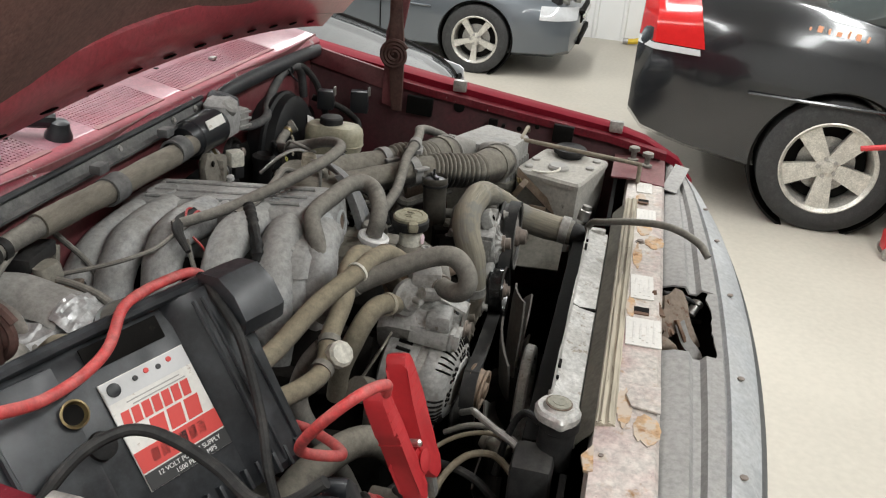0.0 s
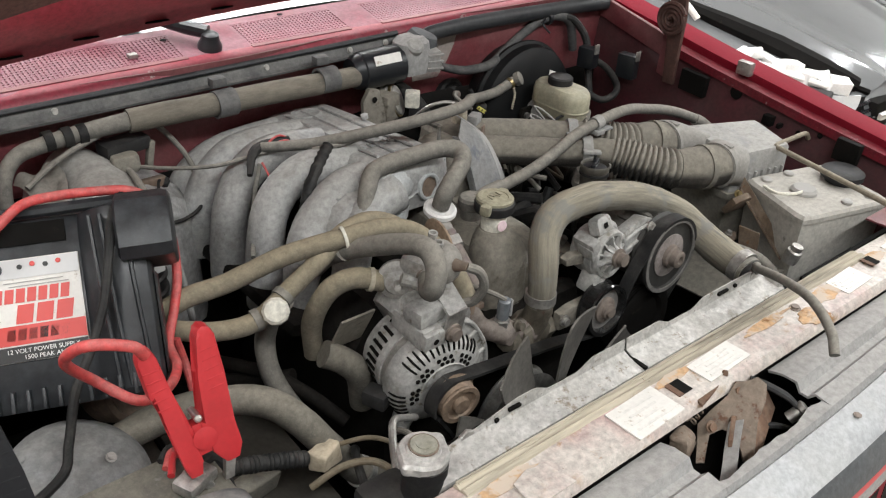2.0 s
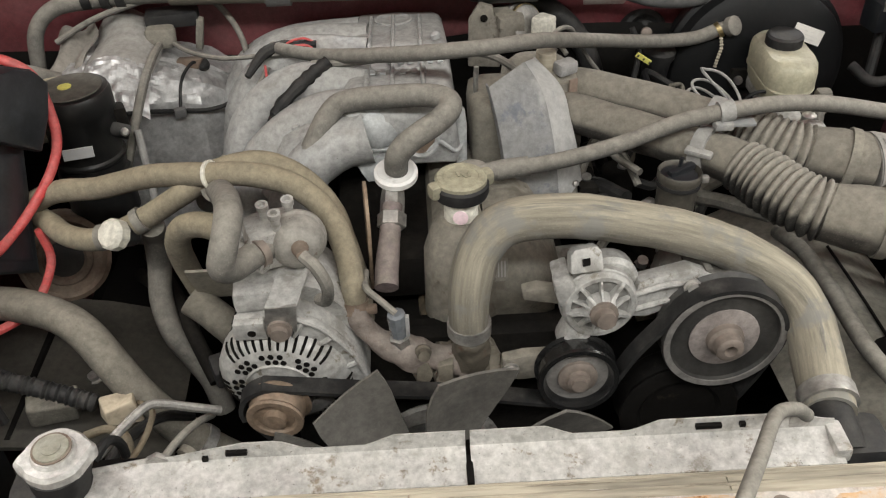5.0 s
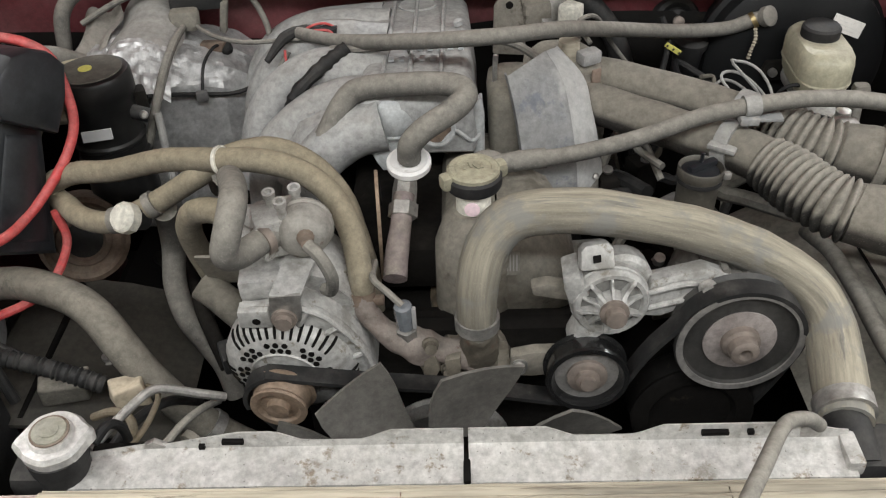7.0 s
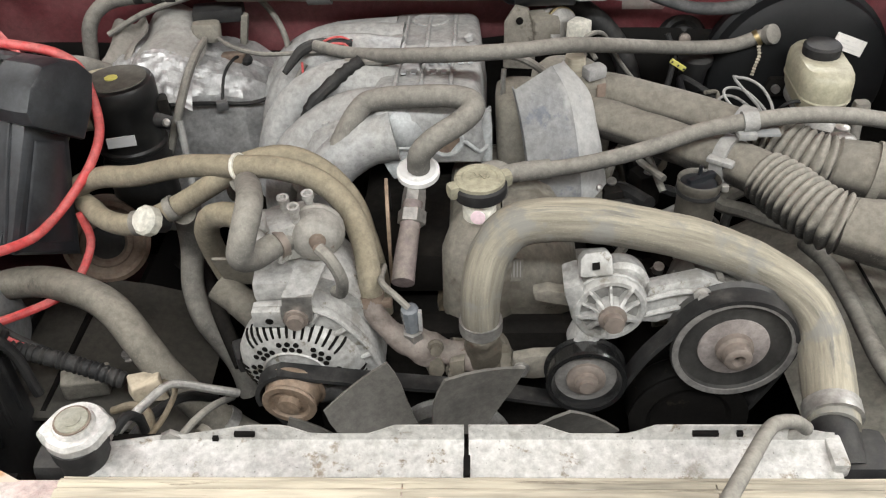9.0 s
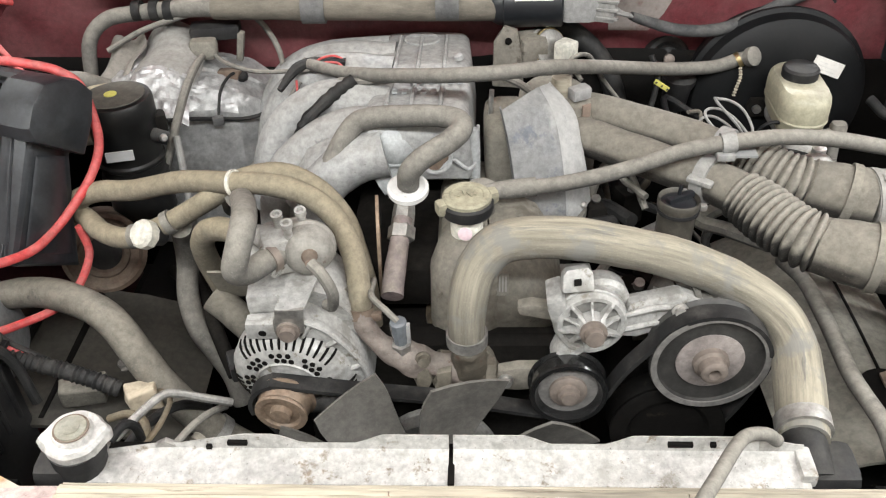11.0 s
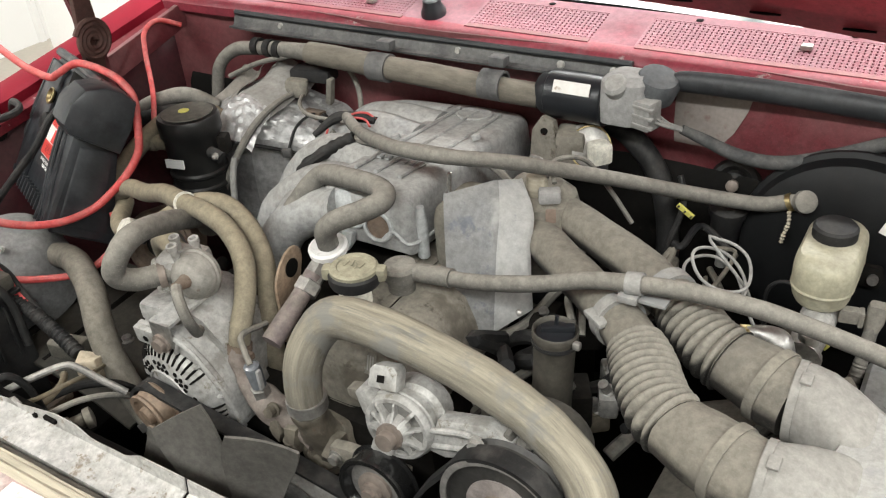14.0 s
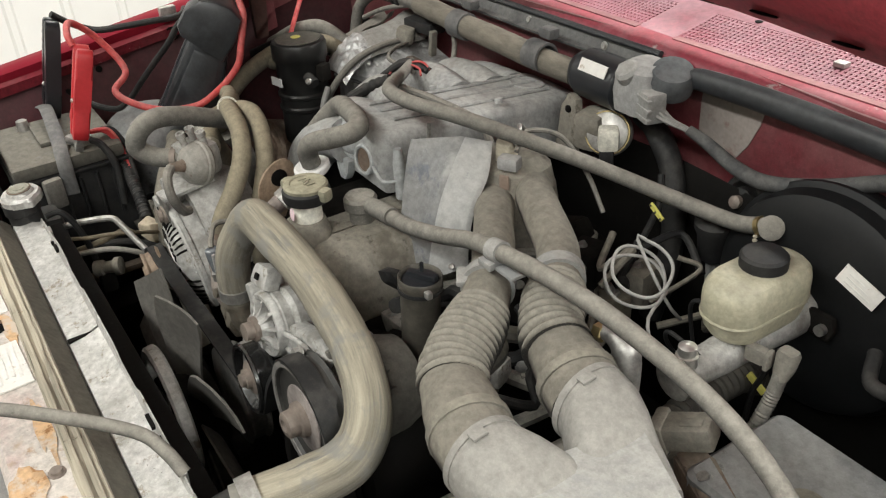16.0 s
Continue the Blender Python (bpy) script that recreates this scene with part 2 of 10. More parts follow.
SEAL = mat("weathered_beige_seal_strip", (0.34, 0.305, 0.24), 0.85, 0, var=0.6, scale=40, bump=0.5, spots=0.3, spot_col=(0.17, 0.145, 0.11), stretch=(0.08, 1, 1))
HEADER = mat("grey_dusty_header_plastic", (0.24, 0.24, 0.24), 0.6, 0, dust=0.8, dust_col=(0.36, 0.35, 0.335), scale=7, bump=0.12, grunge=0.18)
HEADER_DARK = mat("dark_trim_band", (0.07, 0.075, 0.08), 0.55, 0, dust=0.4, dust_col=(0.16, 0.16, 0.16), scale=9, bump=0.08)
STICKER = mat("white_paper_sticker", (0.74, 0.72, 0.68), 0.5, 0, var=0.10, scale=26, bump=0.05, spots=0.30, spot_col=(0.45, 0.38, 0.31))
WHITE_PLASTIC = mat("white_plastic_cap", (0.68, 0.66, 0.58), 0.5, 0, dust=0.3, dust_col=(0.42, 0.39, 0.32), scale=30, bump=0.05)
TANK = mat("greyed_translucent_tank_plastic", (0.40, 0.385, 0.35), 0.5, 0, dust=0.75, dust_col=(0.42, 0.40, 0.36), scale=14, bump=0.15, spots=0.25, spot_col=(0.20, 0.19, 0.17), grunge=0.18)
BRAKE_TANK = mat("yellowed_fluid_tank_plastic", (0.45, 0.425, 0.31), 0.30, 0, dust=0.45, dust_col=(0.26, 0.243, 0.195), scale=7, bump=0.03, grunge=0.14)
RED_PLASTIC = mat("red_vinyl_grip", (0.50, 0.032, 0.038), 0.4, 0, var=0.1, scale=30, bump=0.05)
RED_CABLE = mat("red_cable_sheath", (0.52, 0.055, 0.055), 0.42, 0, dust=0.5, dust_col=(0.56, 0.22, 0.20), scale=30, bump=0.05)
YELLOW = mat("yellow_paint_mark", (0.52, 0.48, 0.12), 0.6, bump=0.05)
PINK = mat("pink_paint_dot", (0.80, 0.62, 0.66), 0.5, bump=0)
# Engine dirt, taken near black to hold the shade deep in the bay.
ENGINE_DARK = mat("dirty_engine_block_with_deep_shade", (0.010, 0.009, 0.008), 0.8, 0.0, dust=0.35, dust_col=(0.034, 0.030, 0.025), scale=12, bump=0.6, spec=0.12)
VALVE = mat("dull_brown_grey_valve_cover", (0.19, 0.175, 0.15), 0.55, 0.2, dust=0.8, dust_col=(0.245, 0.225, 0.185), scale=12, bump=0.3, spots=0.32, spot_col=(0.115, 0.10, 0.08), patch=((0.10, 0.085, 0.065), 13, 0.55, 0.7))
GLASS_DARK = mat("windscreen_glass", (0.05, 0.06, 0.06), 0.12, 0, var=0.05, bump=0, spec=0.8)
RAD_HOSE = mat("cracked_tan_radiator_hose", (0.13, 0.12, 0.10), 0.8, 0, dust=0.95, dust_col=(0.385, 0.35, 0.27), var=0.4, scale=26, bump=0.5, spots=0.42, spot_col=(0.20, 0.19, 0.165), stretch=(1, 0.07, 1), side=0.05, along=True, fine=330, grunge=0.42, patch=((0.20, 0.198, 0.185), 26, 0.53, 0.75))
CONCRETE = mat("worn_beige_concrete", (0.46, 0.425, 0.365), 0.55, 0, var=0.10, scale=1.3, fine=35, bump=0.05, spots=0.12, spot_col=(0.40, 0.365, 0.31))
WALL_WHITE = mat("white_ribbed_wall_sheet", (0.80, 0.80, 0.79), 0.5, 0, var=0.04, scale=2, bump=0.02)
CEIL = mat("white_ceiling_sheet", (0.78, 0.78, 0.76), 0.6, 0, var=0.05, scale=2, bump=0.02)
BLACK_PAINT = mat("black_car_paint", (0.010, 0.011, 0.013), 0.2, 0, var=0.1, scale=4, bump=0.0, coat=0.8)
SILVER_PAINT = mat("graphite_silver_car_paint", (0.17, 0.175, 0.18), 0.2, 0.35, var=0.05, scale=4, bump=0, coat=1.0)
GREY_PAINT = mat("slate_grey_car_paint", (0.12, 0.135, 0.15), 0.35, 0.3, var=0.06, scale=4, bump=0, coat=0.8)
TYRE = mat("black_tyre_rubber", (0.03, 0.03, 0.03), 0.8, 0, dust=0.3, dust_col=(0.10, 0.095, 0.09), scale=20, bump=0.15)
RIM = mat("silver_alloy_wheel", (0.60, 0.58, 0.53), 0.4, 0.6, dust=0.3, dust_col=(0.42, 0.39, 0.34), scale=20, bump=0.03)
TAIL = mat("red_tail_lamp_lens", (0.55, 0.02, 0.02), 0.12, 0, var=0.1, scale=30, bump=0, coat=0.5)
LENS_CLEAR = mat("clear_lamp_lens", (0.65, 0.66, 0.67), 0.12, 0.2, var=0.1, scale=30, bump=0, coat=0.5)
INK_RED = mat("red_print", (0.62, 0.06, 0.05), 0.4, bump=0, var=0.05)
INK_BLACK = mat("black_print", (0.03, 0.03, 0.03), 0.5, bump=0, var=0.05)
INK_WHITE = mat("white_print", (0.8, 0.8, 0.78), 0.5, bump=0, var=0.05)
LABEL_GREY = mat("silver_grey_label", (0.60, 0.60, 0.60), 0.4, 0, var=0.05, scale=20, bump=0)
BARS_GREY = mat("grey_print", (0.35, 0.34, 0.32), 0.5, bump=0, var=0.05)
BRASS = mat("dull_brass", (0.34, 0.27, 0.14), 0.4, 0.9, var=0.2, bump=0.1)
BOLT_RUST = mat("rust_tinted_bolt", (0.215, 0.18, 0.155), 0.6, 0.4, var=0.3, scale=60, bump=0.3)

# ---- shape helpers


def vec(p):
    return Vector(p)


def frame_of(axis):
    a = Vector(axis).normalized()
    b = a.cross(Vector((0, 0, 1)))
    if b.length < 1e-3:
        b = a.cross(Vector((0, 1, 0)))
    b.normalize()
    return a, b, a.cross(b)


def smooth_path(pts, per=6):
    P = [Vector(p) for p in pts]
    P = [2 * P[0] - P[1]] + P + [2 * P[-1] - P[-2]]
    out = []
    for i in range(1, len(P) - 2):
        p0, p1, p2, p3 = P[i - 1], P[i], P[i + 1], P[i + 2]
        for k in range(per):
            u = k / per
            out.append(0.5 * ((2 * p1) + (p2 - p0) * u + (2 * p0 - 5 * p1 + 4 * p2 - p3) * u * u + (3 * p1 - p0 - 3 * p2 + p3) * u ** 3))
    out.append(P[-2])
    return out


def add_rings(bm, rings, cap=True, closed=True):
    rows = [[bm.verts.new(v) for v in r] for r in rings]
    for a, b in zip(rows, rows[1:]):
        n = len(a)
        for i in range(n if closed else n - 1):
            bm.faces.new((a[i], a[(i + 1) % n], b[(i + 1) % n], b[i]))
    if cap:
        bm.faces.new(list(reversed(rows[0])))
        bm.faces.new(rows[-1])
    return bm


def tube(pts, r, seg=14, per=6, wave=None, bm=None, flat=1.0):
    """A pipe along a smooth path; r: a radius or one for each point; wave(s): a factor on the radius at path length s."""
    bm = bm or bmesh.new()
    path = smooth_path(pts, per)
    n = len(path)
    rs = [r] * n if not isinstance(r, (list, tuple)) else [float(np.interp(i / per, range(len(r)), r)) for i in range(n)]
    t0 = (path[1] - path[0]).normalized()
    _, u, v = frame_of(t0)
    rings, s = [], 0.0
    for i, p in enumerate(path):
        t = (path[min(i + 1, n - 1)] - path[max(i - 1, 0)]).normalized()
        u = (u - t * u.dot(t)).normalized()
        v = t.cross(u)
        if i:
            s += (p - path[i - 1]).length
        k = rs[i] * (wave(s) if wave else 1.0)
        if rs[i] > 0.007:
            k *= 1 + 0.035 * noise.noise(p * 38) + 0.02 * noise.noise(p * 110)
        rings.append([p + u * math.cos(a) * k + v * math.sin(a) * k * flat for a in (2 * math.pi * j / seg for j in range(seg))])
    add_rings(bm, rings)
    lay = bm.loops.layers.uv.verify()
    bm.faces.ensure_lookup_table()
    dist = [0.0]
    for p, q in zip(path, path[1:]):
        dist.append(dist[-1] + (q - p).length)
    base = len(bm.faces) - (n - 1) * seg - 2
    for i in range(n - 1):
        for j in range(seg):
            loops = bm.faces[base + i * seg + j].loops
            for k, (a, b) in enumerate(((j, i), (j + 1, i), (j + 1, i + 1), (j, i + 1))):
                loops[k][lay].uv = (a / seg * 6.28 * rs[i], dist[b])
    return bm


def lathe(origin, axis, profile, seg=28, bm=None):
    """Turns rows of (height along axis, radius) round an axis."""
    bm = bm or bmesh.new()
    a, b, c = frame_of(axis)
    o = Vector(origin)
    rings = [[o + a * h + (b * math.cos(t) + c * math.sin(t)) * max(r, 0.0002) for t in (2 * math.pi * j / seg for j in range(seg))] for h, r in profile]
    return add_rings(bm, rings)


def ringlathe(origin, axis, profile, seg=36, bm=None):
    """A closed outline turned round an axis: a ring with an open middle."""
    bm = bm or bmesh.new()
    a, b, c = frame_of(axis)
    o = Vector(origin)
    rows = [[bm.verts.new(o + a * h + (b * math.cos(t) + c * math.sin(t)) * r) for t in (2 * math.pi * j / seg for j in range(seg))] for h, r in profile]
    for p, q in zip(rows, rows[1:] + rows[:1]):
        for i in range(seg):
            bm.faces.new((p[i], p[(i + 1) % seg], q[(i + 1) % seg], q[i]))
    return bm


def cut(ob, cutters):
    """Cuts openings through a mesh for good."""
    for bm in cutters:
        me = bpy.data.meshes.new("cutter")
        bmesh.ops.recalc_face_normals(bm, faces=bm.faces)
        bm.to_mesh(me)
        bm.free()
        tool = new("cutter", me)
        mod = ob.modifiers.new("cut", "BOOLEAN")
        mod.operation, mod.object, mod.solver = "DIFFERENCE", tool, "EXACT"
        done = bpy.data.meshes.new_from_object(ob.evaluated_get(bpy.context.evaluated_depsgraph_get()))
        ob.modifiers.clear()
        ob.data = done
        bpy.data.objects.remove(tool)
    ob.data.shade_smooth()
    ob.data.set_sharp_from_angle(angle=radians(35))
    return ob


def box(c, size, m=None, bevel=0.004, bm=None, seg=2):
    tmp = bmesh.new()
    bmesh.ops.create_cube(tmp, size=1.0)
    bmesh.ops.scale(tmp, vec=size, verts=tmp.verts)
    if bevel > 0:
        bmesh.ops.bevel(tmp, geom=list(tmp.edges), offset=bevel, segments=seg, affect="EDGES", profile=0.6)
    place = Matrix.Translation(c) @ (m.to_4x4() if m else Matrix.Identity(4))
    bmesh.ops.transform(tmp, matrix=place, verts=tmp.verts)
    return join(bm, tmp)


def join(bm, other):
    if bm is None:
        return other
    old = {v: bm.verts.new(v.co) for v in other.verts}
    for f in other.faces:
        bm.faces.new([old[v] for v in f.verts])
    other.free()
    return bm


def prism(poly, origin, ex, ey, depth, bevel=0.0, bm=None):
    """A flat outline (in the axes ex, ey at origin) given thickness along ex x ey."""
    tmp = bmesh.new()
    o, ex, ey = Vector(origin), Vector(ex).normalized(), Vector(ey).normalized()
    ez = ex.cross(ey)
    lo = [tmp.verts.new(o + ex * x + ey * y) for x, y in poly]
    hi = [tmp.verts.new(o + ex * x + ey * y + ez * depth) for x, y in poly]
    n = len(poly)
    tmp.faces.new(list(reversed(lo)))
    tmp.faces.new(hi)
    for i in range(n):
        tmp.faces.new((lo[i], lo[(i + 1) % n], hi[(i + 1) % n], hi[i]))
    if bevel > 0:
        bmesh.ops.bevel(tmp, geom=list(tmp.edges), offset=bevel, segments=2, affect="EDGES", profile=0.6)
    return join(bm, tmp)


def loft(sections, bm=None, cap=True):
    bm = bm or bmesh.new()
    return add_rings(bm, [[Vector(p) for p in s] for s in sections], cap)


def rounded(cx, cy, w, d, z, r, n=5):
    """A rounded rectangle as a ring of points at height z."""
    out = []
    for k, (sx, sy) in enumerate(((1, 1), (-1, 1), (-1, -1), (1, -1))):
        for i in range(n):
            a = math.pi / 2 * (k + i / (n - 1))
            out.append((cx + sx * (w / 2 - r) + r * math.cos(a), cy + sy * (d / 2 - r) + r * math.sin(a), z))
    return out


def sheet(grid, thick=0.002):
    """A curved sheet from rows of points, given thickness downwards along its normals."""
    bm = bmesh.new()
    rows = [[bm.verts.new(p) for p in r] for r in grid]
    for a, b in zip(rows, rows[1:]):
        for i in range(len(a) - 1):
            bm.faces.new((a[i], a[i + 1], b[i + 1], b[i]))
    bmesh.ops.recalc_face_normals(bm, faces=bm.faces)
    bmesh.ops.solidify(bm, geom=list(bm.faces), thickness=thick)
    return bm


def crumple(bm, amount, scale, seed=0.0):
    for v in bm.verts:
        v.co += noise.noise_vector(v.co * scale + Vector((seed, seed * 2, 0))) * amount
    return bm


def mesh_of(bm, name, material, angle=35):
    bmesh.ops.recalc_face_normals(bm, faces=bm.faces)
    me = bpy.data.meshes.new(name)
    bm.to_mesh(me)
    bm.free()
    me.materials.append(material)
    me.shade_smooth()
    me.set_sharp_from_angle(angle=radians(angle))
    return me


def thing(name, at, label, category, group="", kind=""):
    ob = new(name)
    ob.location = at
    ob.empty_display_size = 0.02
    return tagged(ob, label, category, group, kind)


def part(name, bm, material, parent, label="", angle=35):
    ob = new(name, mesh_of(bm, name, material, angle))
    base = Matrix.Translation(parent.location) if parent.data is None else Matrix.Identity(4)
    ob.parent = parent
    ob.matrix_parent_inverse = base.inverted()
    return tagged(ob, label)


def solo(name, bm, material, label, category, group="", kind="", angle=35):
    return tagged(new(name, mesh_of(bm, name, material, angle)), label, category, group, kind)


def hose(name, pts, r, material, label, category="hose", seg=14, group="", per=6):
    return solo(name, tube(pts, r, seg, per), material, label, category, group)


def ring_band(p, axis, r, w=0.012, t=0.002, bm=None):
    return ringlathe(Vector(p) - Vector(axis).normalized() * w / 2, axis, [(0, r - t), (0, r + t), (w, r + t), (w, r - t)], 24, bm)


def hexbolt(p, axis, r=0.007, h=0.006, bm=None):
    bm = lathe(p, axis, [(0, r * 1.45), (h * 0.25, r * 1.45), (h * 0.3, r), (h, r), (h, r * 0.5)], 12, bm)
    return bm

# ---- the workshop: floor, walls, ceiling
X0, X1, Y0, Y1, TOP = -4.5, 8.5, -7.0, 6.5, 3.55


def slab(name, lo, hi, material, label, category):
    c = [(a + b) / 2 for a, b in zip(lo, hi)]
    return solo(name, box(c, [b - a for a, b in zip(lo, hi)], None, 0), material, label, category, kind="structure")


slab("floor", (X0, Y0, FLOOR - 0.15), (X1, Y1, FLOOR), CONCRETE, "worn beige concrete workshop floor with stains", "floor")
slab("ceiling", (X0, Y0, TOP), (X1, Y1, TOP + 0.12), CEIL, "plain white workshop ceiling", "ceiling")


def ribbed_wall(name, a, b, inward, label):
    a, b, inward = Vector(a), Vector(b), Vector(inward)
    along = (b - a).normalized()
    length = (b - a).length
    poly, s = [(0, 0)], 0.0
    while s + 0.30 < length:
        poly += [(s + 0.24, 0), (s + 0.255, 0.018), (s + 0.285, 0.018), (s + 0.30, 0)]
        s += 0.30
    poly += [(length, 0), (length, -0.15), (0, -0.15)]
    bm = prism(poly, a, along, inward, TOP - FLOOR)
    zs = [v.co.z for v in bm.verts]
    shift = FLOOR - min(zs)
    for v in bm.verts:
        v.co.z += shift
    return solo(name, bm, WALL_WHITE, label, "wall", kind="structure")


ribbed_wall("wall_east", (X1, Y0, FLOOR), (X1, Y1, FLOOR), (-1, 0, 0), "white ribbed metal wall with a large door")
ribbed_wall("wall_west", (X0, Y0, FLOOR), (X0, Y1, FLOOR), (1, 0, 0), "white ribbed metal workshop wall")
ribbed_wall("wall_north", (X0, Y1, FLOOR), (X1, Y1, FLOOR), (0, -1, 0), "white ribbed metal workshop wall")
ribbed_wall("wall_south", (X0, Y0, FLOOR), (X1, Y0, FLOOR), (0, 1, 0), "white ribbed metal workshop wall")

# ---- the truck: body round the engine bay
truck = thing("pickup_truck", (0.02, 0.3, FLOOR), "dark red truck with its bonnet open, standing on concrete", "truck")
CX = 0.02


def mirror_x(x, s):
    return CX + s * (x - CX)


def fender(s):
    """Outer wing: crowned top edge that falls to the front, and a side that comes down to the sill."""
    grid = []
    out = 0.0 if s > 0 else 0.045
    for y, ztop, xo, xi in ((-0.20, 1.00, 0.80, 0.78), (-0.16, 1.055, 0.84, 0.755), (-0.08, 1.095, 0.855, 0.745), (0.0, 1.115, 0.865, 0.74), (0.2, 1.14, 0.875, 0.742), (0.4, 1.165, 0.885, 0.745), (0.6, 1.195, 0.89, 0.745), (0.8, 1.228, 0.89, 0.745), (1.05, 1.255, 0.89, 0.745)):
        xi, xo, ztop = xi + out, xo + out, ztop - 0.25 * out
        row = [(mirror_x(xi, s), y, ztop - 0.022), (mirror_x(xi, s), y, ztop - 0.004), (mirror_x(xi + 0.012, s), y, ztop), (mirror_x((xi + xo) / 2, s), y, ztop - 0.006), (mirror_x(xo - 0.02, s), y, ztop - 0.035),
               (mirror_x(xo, s), y, ztop - 0.09), (mirror_x(xo + 0.015, s), y, ztop - 0.30), (mirror_x(xo, s), y, FLOOR + 0.52)]
        grid.append(row)
    return sheet(grid, 0.0025)


def inner_apron(s):
    bm = None
    o = 0.0 if s > 0 else 0.045
    x = mirror_x(0.735 + o, s)
    prof = [(-0.12, 1.065), (0.1, 1.10), (0.4, 1.140), (0.78, 1.2)]
    grid = [[(x, y, z - 0.25 * o), (mirror_x(0.72 + o, s), y, z - 0.02 - 0.25 * o), (mirror_x(0.705 + o, s), y, z - 0.13), (mirror_x(0.69 + o, s), y, z - 0.26), (mirror_x(0.66, s), y, 0.58)] for y, z in prof]
    return sheet(grid, 0.003)


def fender_rail(s):
    o = 0.0 if s > 0 else 0.045
    grid = [[(mirror_x(0.742 + o, s), y, z + 0.004 - 0.25 * o), (mirror_x(0.715 + o, s), y, z + 0.004 - 0.25 * o), (mirror_x(0.714 + o, s), y, z - 0.012 - 0.25 * o)] for y, z in ((-0.13, 1.07), (0.0, 1.095), (0.2, 1.118), (0.4, 1.143), (0.6, 1.173), (0.79, 1.205))]
    return sheet(grid, 0.002)


for side in (1, -1):
    wing = part("fender", fender(side), RED, truck, "dark red glossy wing")
    part("inner_apron", inner_apron(side), RED_DARK, truck, "grimy red inner wing, darkened for the bay's shade")
    part("fender_rail", fender_rail(side), RED_RAIL, truck)
    for y, z in ((0.348, 1.15), (-0.013, 1.105)):
        b = box((mirror_x(0.738 + (0.0 if side > 0 else 0.045), side), y, z + 0.010 - (0.0 if side > 0 else 0.011)), (0.016, 0.03, 0.026), None, 0.003)
        part("bonnet_bumper_clip", b, STEEL, truck, "grey metal clip on the wing edge")
    for y, z, r in ((0.342, 1.117, 0.013), (0.20, 1.085, 0.006), (0.55, 1.16, 0.012), (0.16, 1.095, 0.005)):
        h = lathe((mirror_x(0.716 + (0.0 if side > 0 else 0.045), side), y, z), (-side, 0, 0), [(0, r), (0.001, r), (0.0012, r * 0.9)], 14)
        part("apron_hole", h, GRIME_SHADE, truck)

for y, z, sy, sz in ((0.432, 1.110, 0.060, 0.042), (0.259, 1.093, 0.020, 0.020), (0.235, 1.090, 0.008, 0.009), (0.100, 1.090, 0.045, 0.040)):
    part("apron_opening", box((0.706, y, z), (0.014, sy, sz), Matrix.Rotation(0.05, 3, "X"), 0.002), GRIME_SHADE, truck)

# firewall, cowl and its perforated grilles
fw = sheet([[(x, 0.705 + 0.01 * math.sin(x * 9), z) for x in np.linspace(-0.70, 0.76, 14)] for z in (1.232, 1.2, 1.15, 1.05, 0.95, 0.7)], 0.004)
part("firewall", fw, RED_DUSTY, truck, "dusty dark red firewall panel")
# Added near-black sheet that stands for the shade low on the firewall.
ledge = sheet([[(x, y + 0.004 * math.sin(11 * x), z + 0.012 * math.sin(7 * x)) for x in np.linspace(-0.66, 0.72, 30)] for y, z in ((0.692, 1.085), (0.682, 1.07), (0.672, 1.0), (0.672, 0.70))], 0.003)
part("low_firewall_shade", ledge, GRIME_SHADE, truck, "near-black sheet for the shade low on the firewall")
RAIL = mat("dusty_slate_rail", (0.085, 0.085, 0.085), 0.55, 0, dust=0.5, dust_col=(0.24, 0.235, 0.22), scale=9, bump=0.15, patch=((0.05, 0.05, 0.052), 14, 0.55, 0.7))
SEAL_DARK = mat("dark_slate_rubber_seal", (0.022, 0.024, 0.027), 0.42, 0, dust=0.4, dust_col=(0.085, 0.088, 0.09), scale=9, bump=0.1)
rail = sheet([[(x, y + 0.0012 * math.sin(17 * x), z + 0.004 * math.sin(3 * x)) for x in np.linspace(-0.53, 0.165, 30)] for y, z in ((0.700, 1.2215), (0.693, 1.219), (0.689, 1.211), (0.686, 1.203), (0.679, 1.2005), (0.676, 1.2015), (0.6755, 1.204))], 0.002)
part("cowl_flange", rail, RAIL, truck, "bare dusty steel flange below the cowl")
part("flange_seal", tube([(x, 0.6895, 1.2225 + 0.004 * math.sin(3 * x)) for x in np.linspace(-0.525, 0.16, 12)], 0.0045, 8, 4), SEAL_DARK, truck, "grey dusty rubber seal along the cowl")
for x in (-0.43, -0.10, 0.06, 0.135):
    part("flange_screw", hexbolt((x, 0.6885, 1.2095 + 0.004 * math.sin(3 * x)), (0, -1, 0.3), 0.004, 0.003), STEEL, truck)
rail = tube([(0.215, 0.684, 1.2095), (0.24, 0.684, 1.2145), (0.36, 0.684, 1.2165), (0.58, 0.684, 1.211), (0.72, 0.686, 1.203)], [0.009, 0.0115, 0.0125, 0.0125, 0.012], 12, 6, flat=1.2)
part("cowl_seal", rail, SEAL_DARK, truck, "dark smooth rubber seal along the cowl")
red_lip = sheet([[(x, y + 0.0008 * math.sin(23 * x), z - 0.012 * max(0.0, abs(x - CX) - 0.45)) for x in np.linspace(-0.70, 0.75, 30)] for y, z in ((0.722, 1.2352), (0.706, 1.2325), (0.697, 1.2285), (0.6925, 1.222), (0.694, 1.208))], 0.002)
part("cowl_lip", red_lip, LIP_RED, truck, "rounded red front edge of the cowl")


def cowl_z(y):
    return 1.2305 + 0.20 * (y - 0.70)


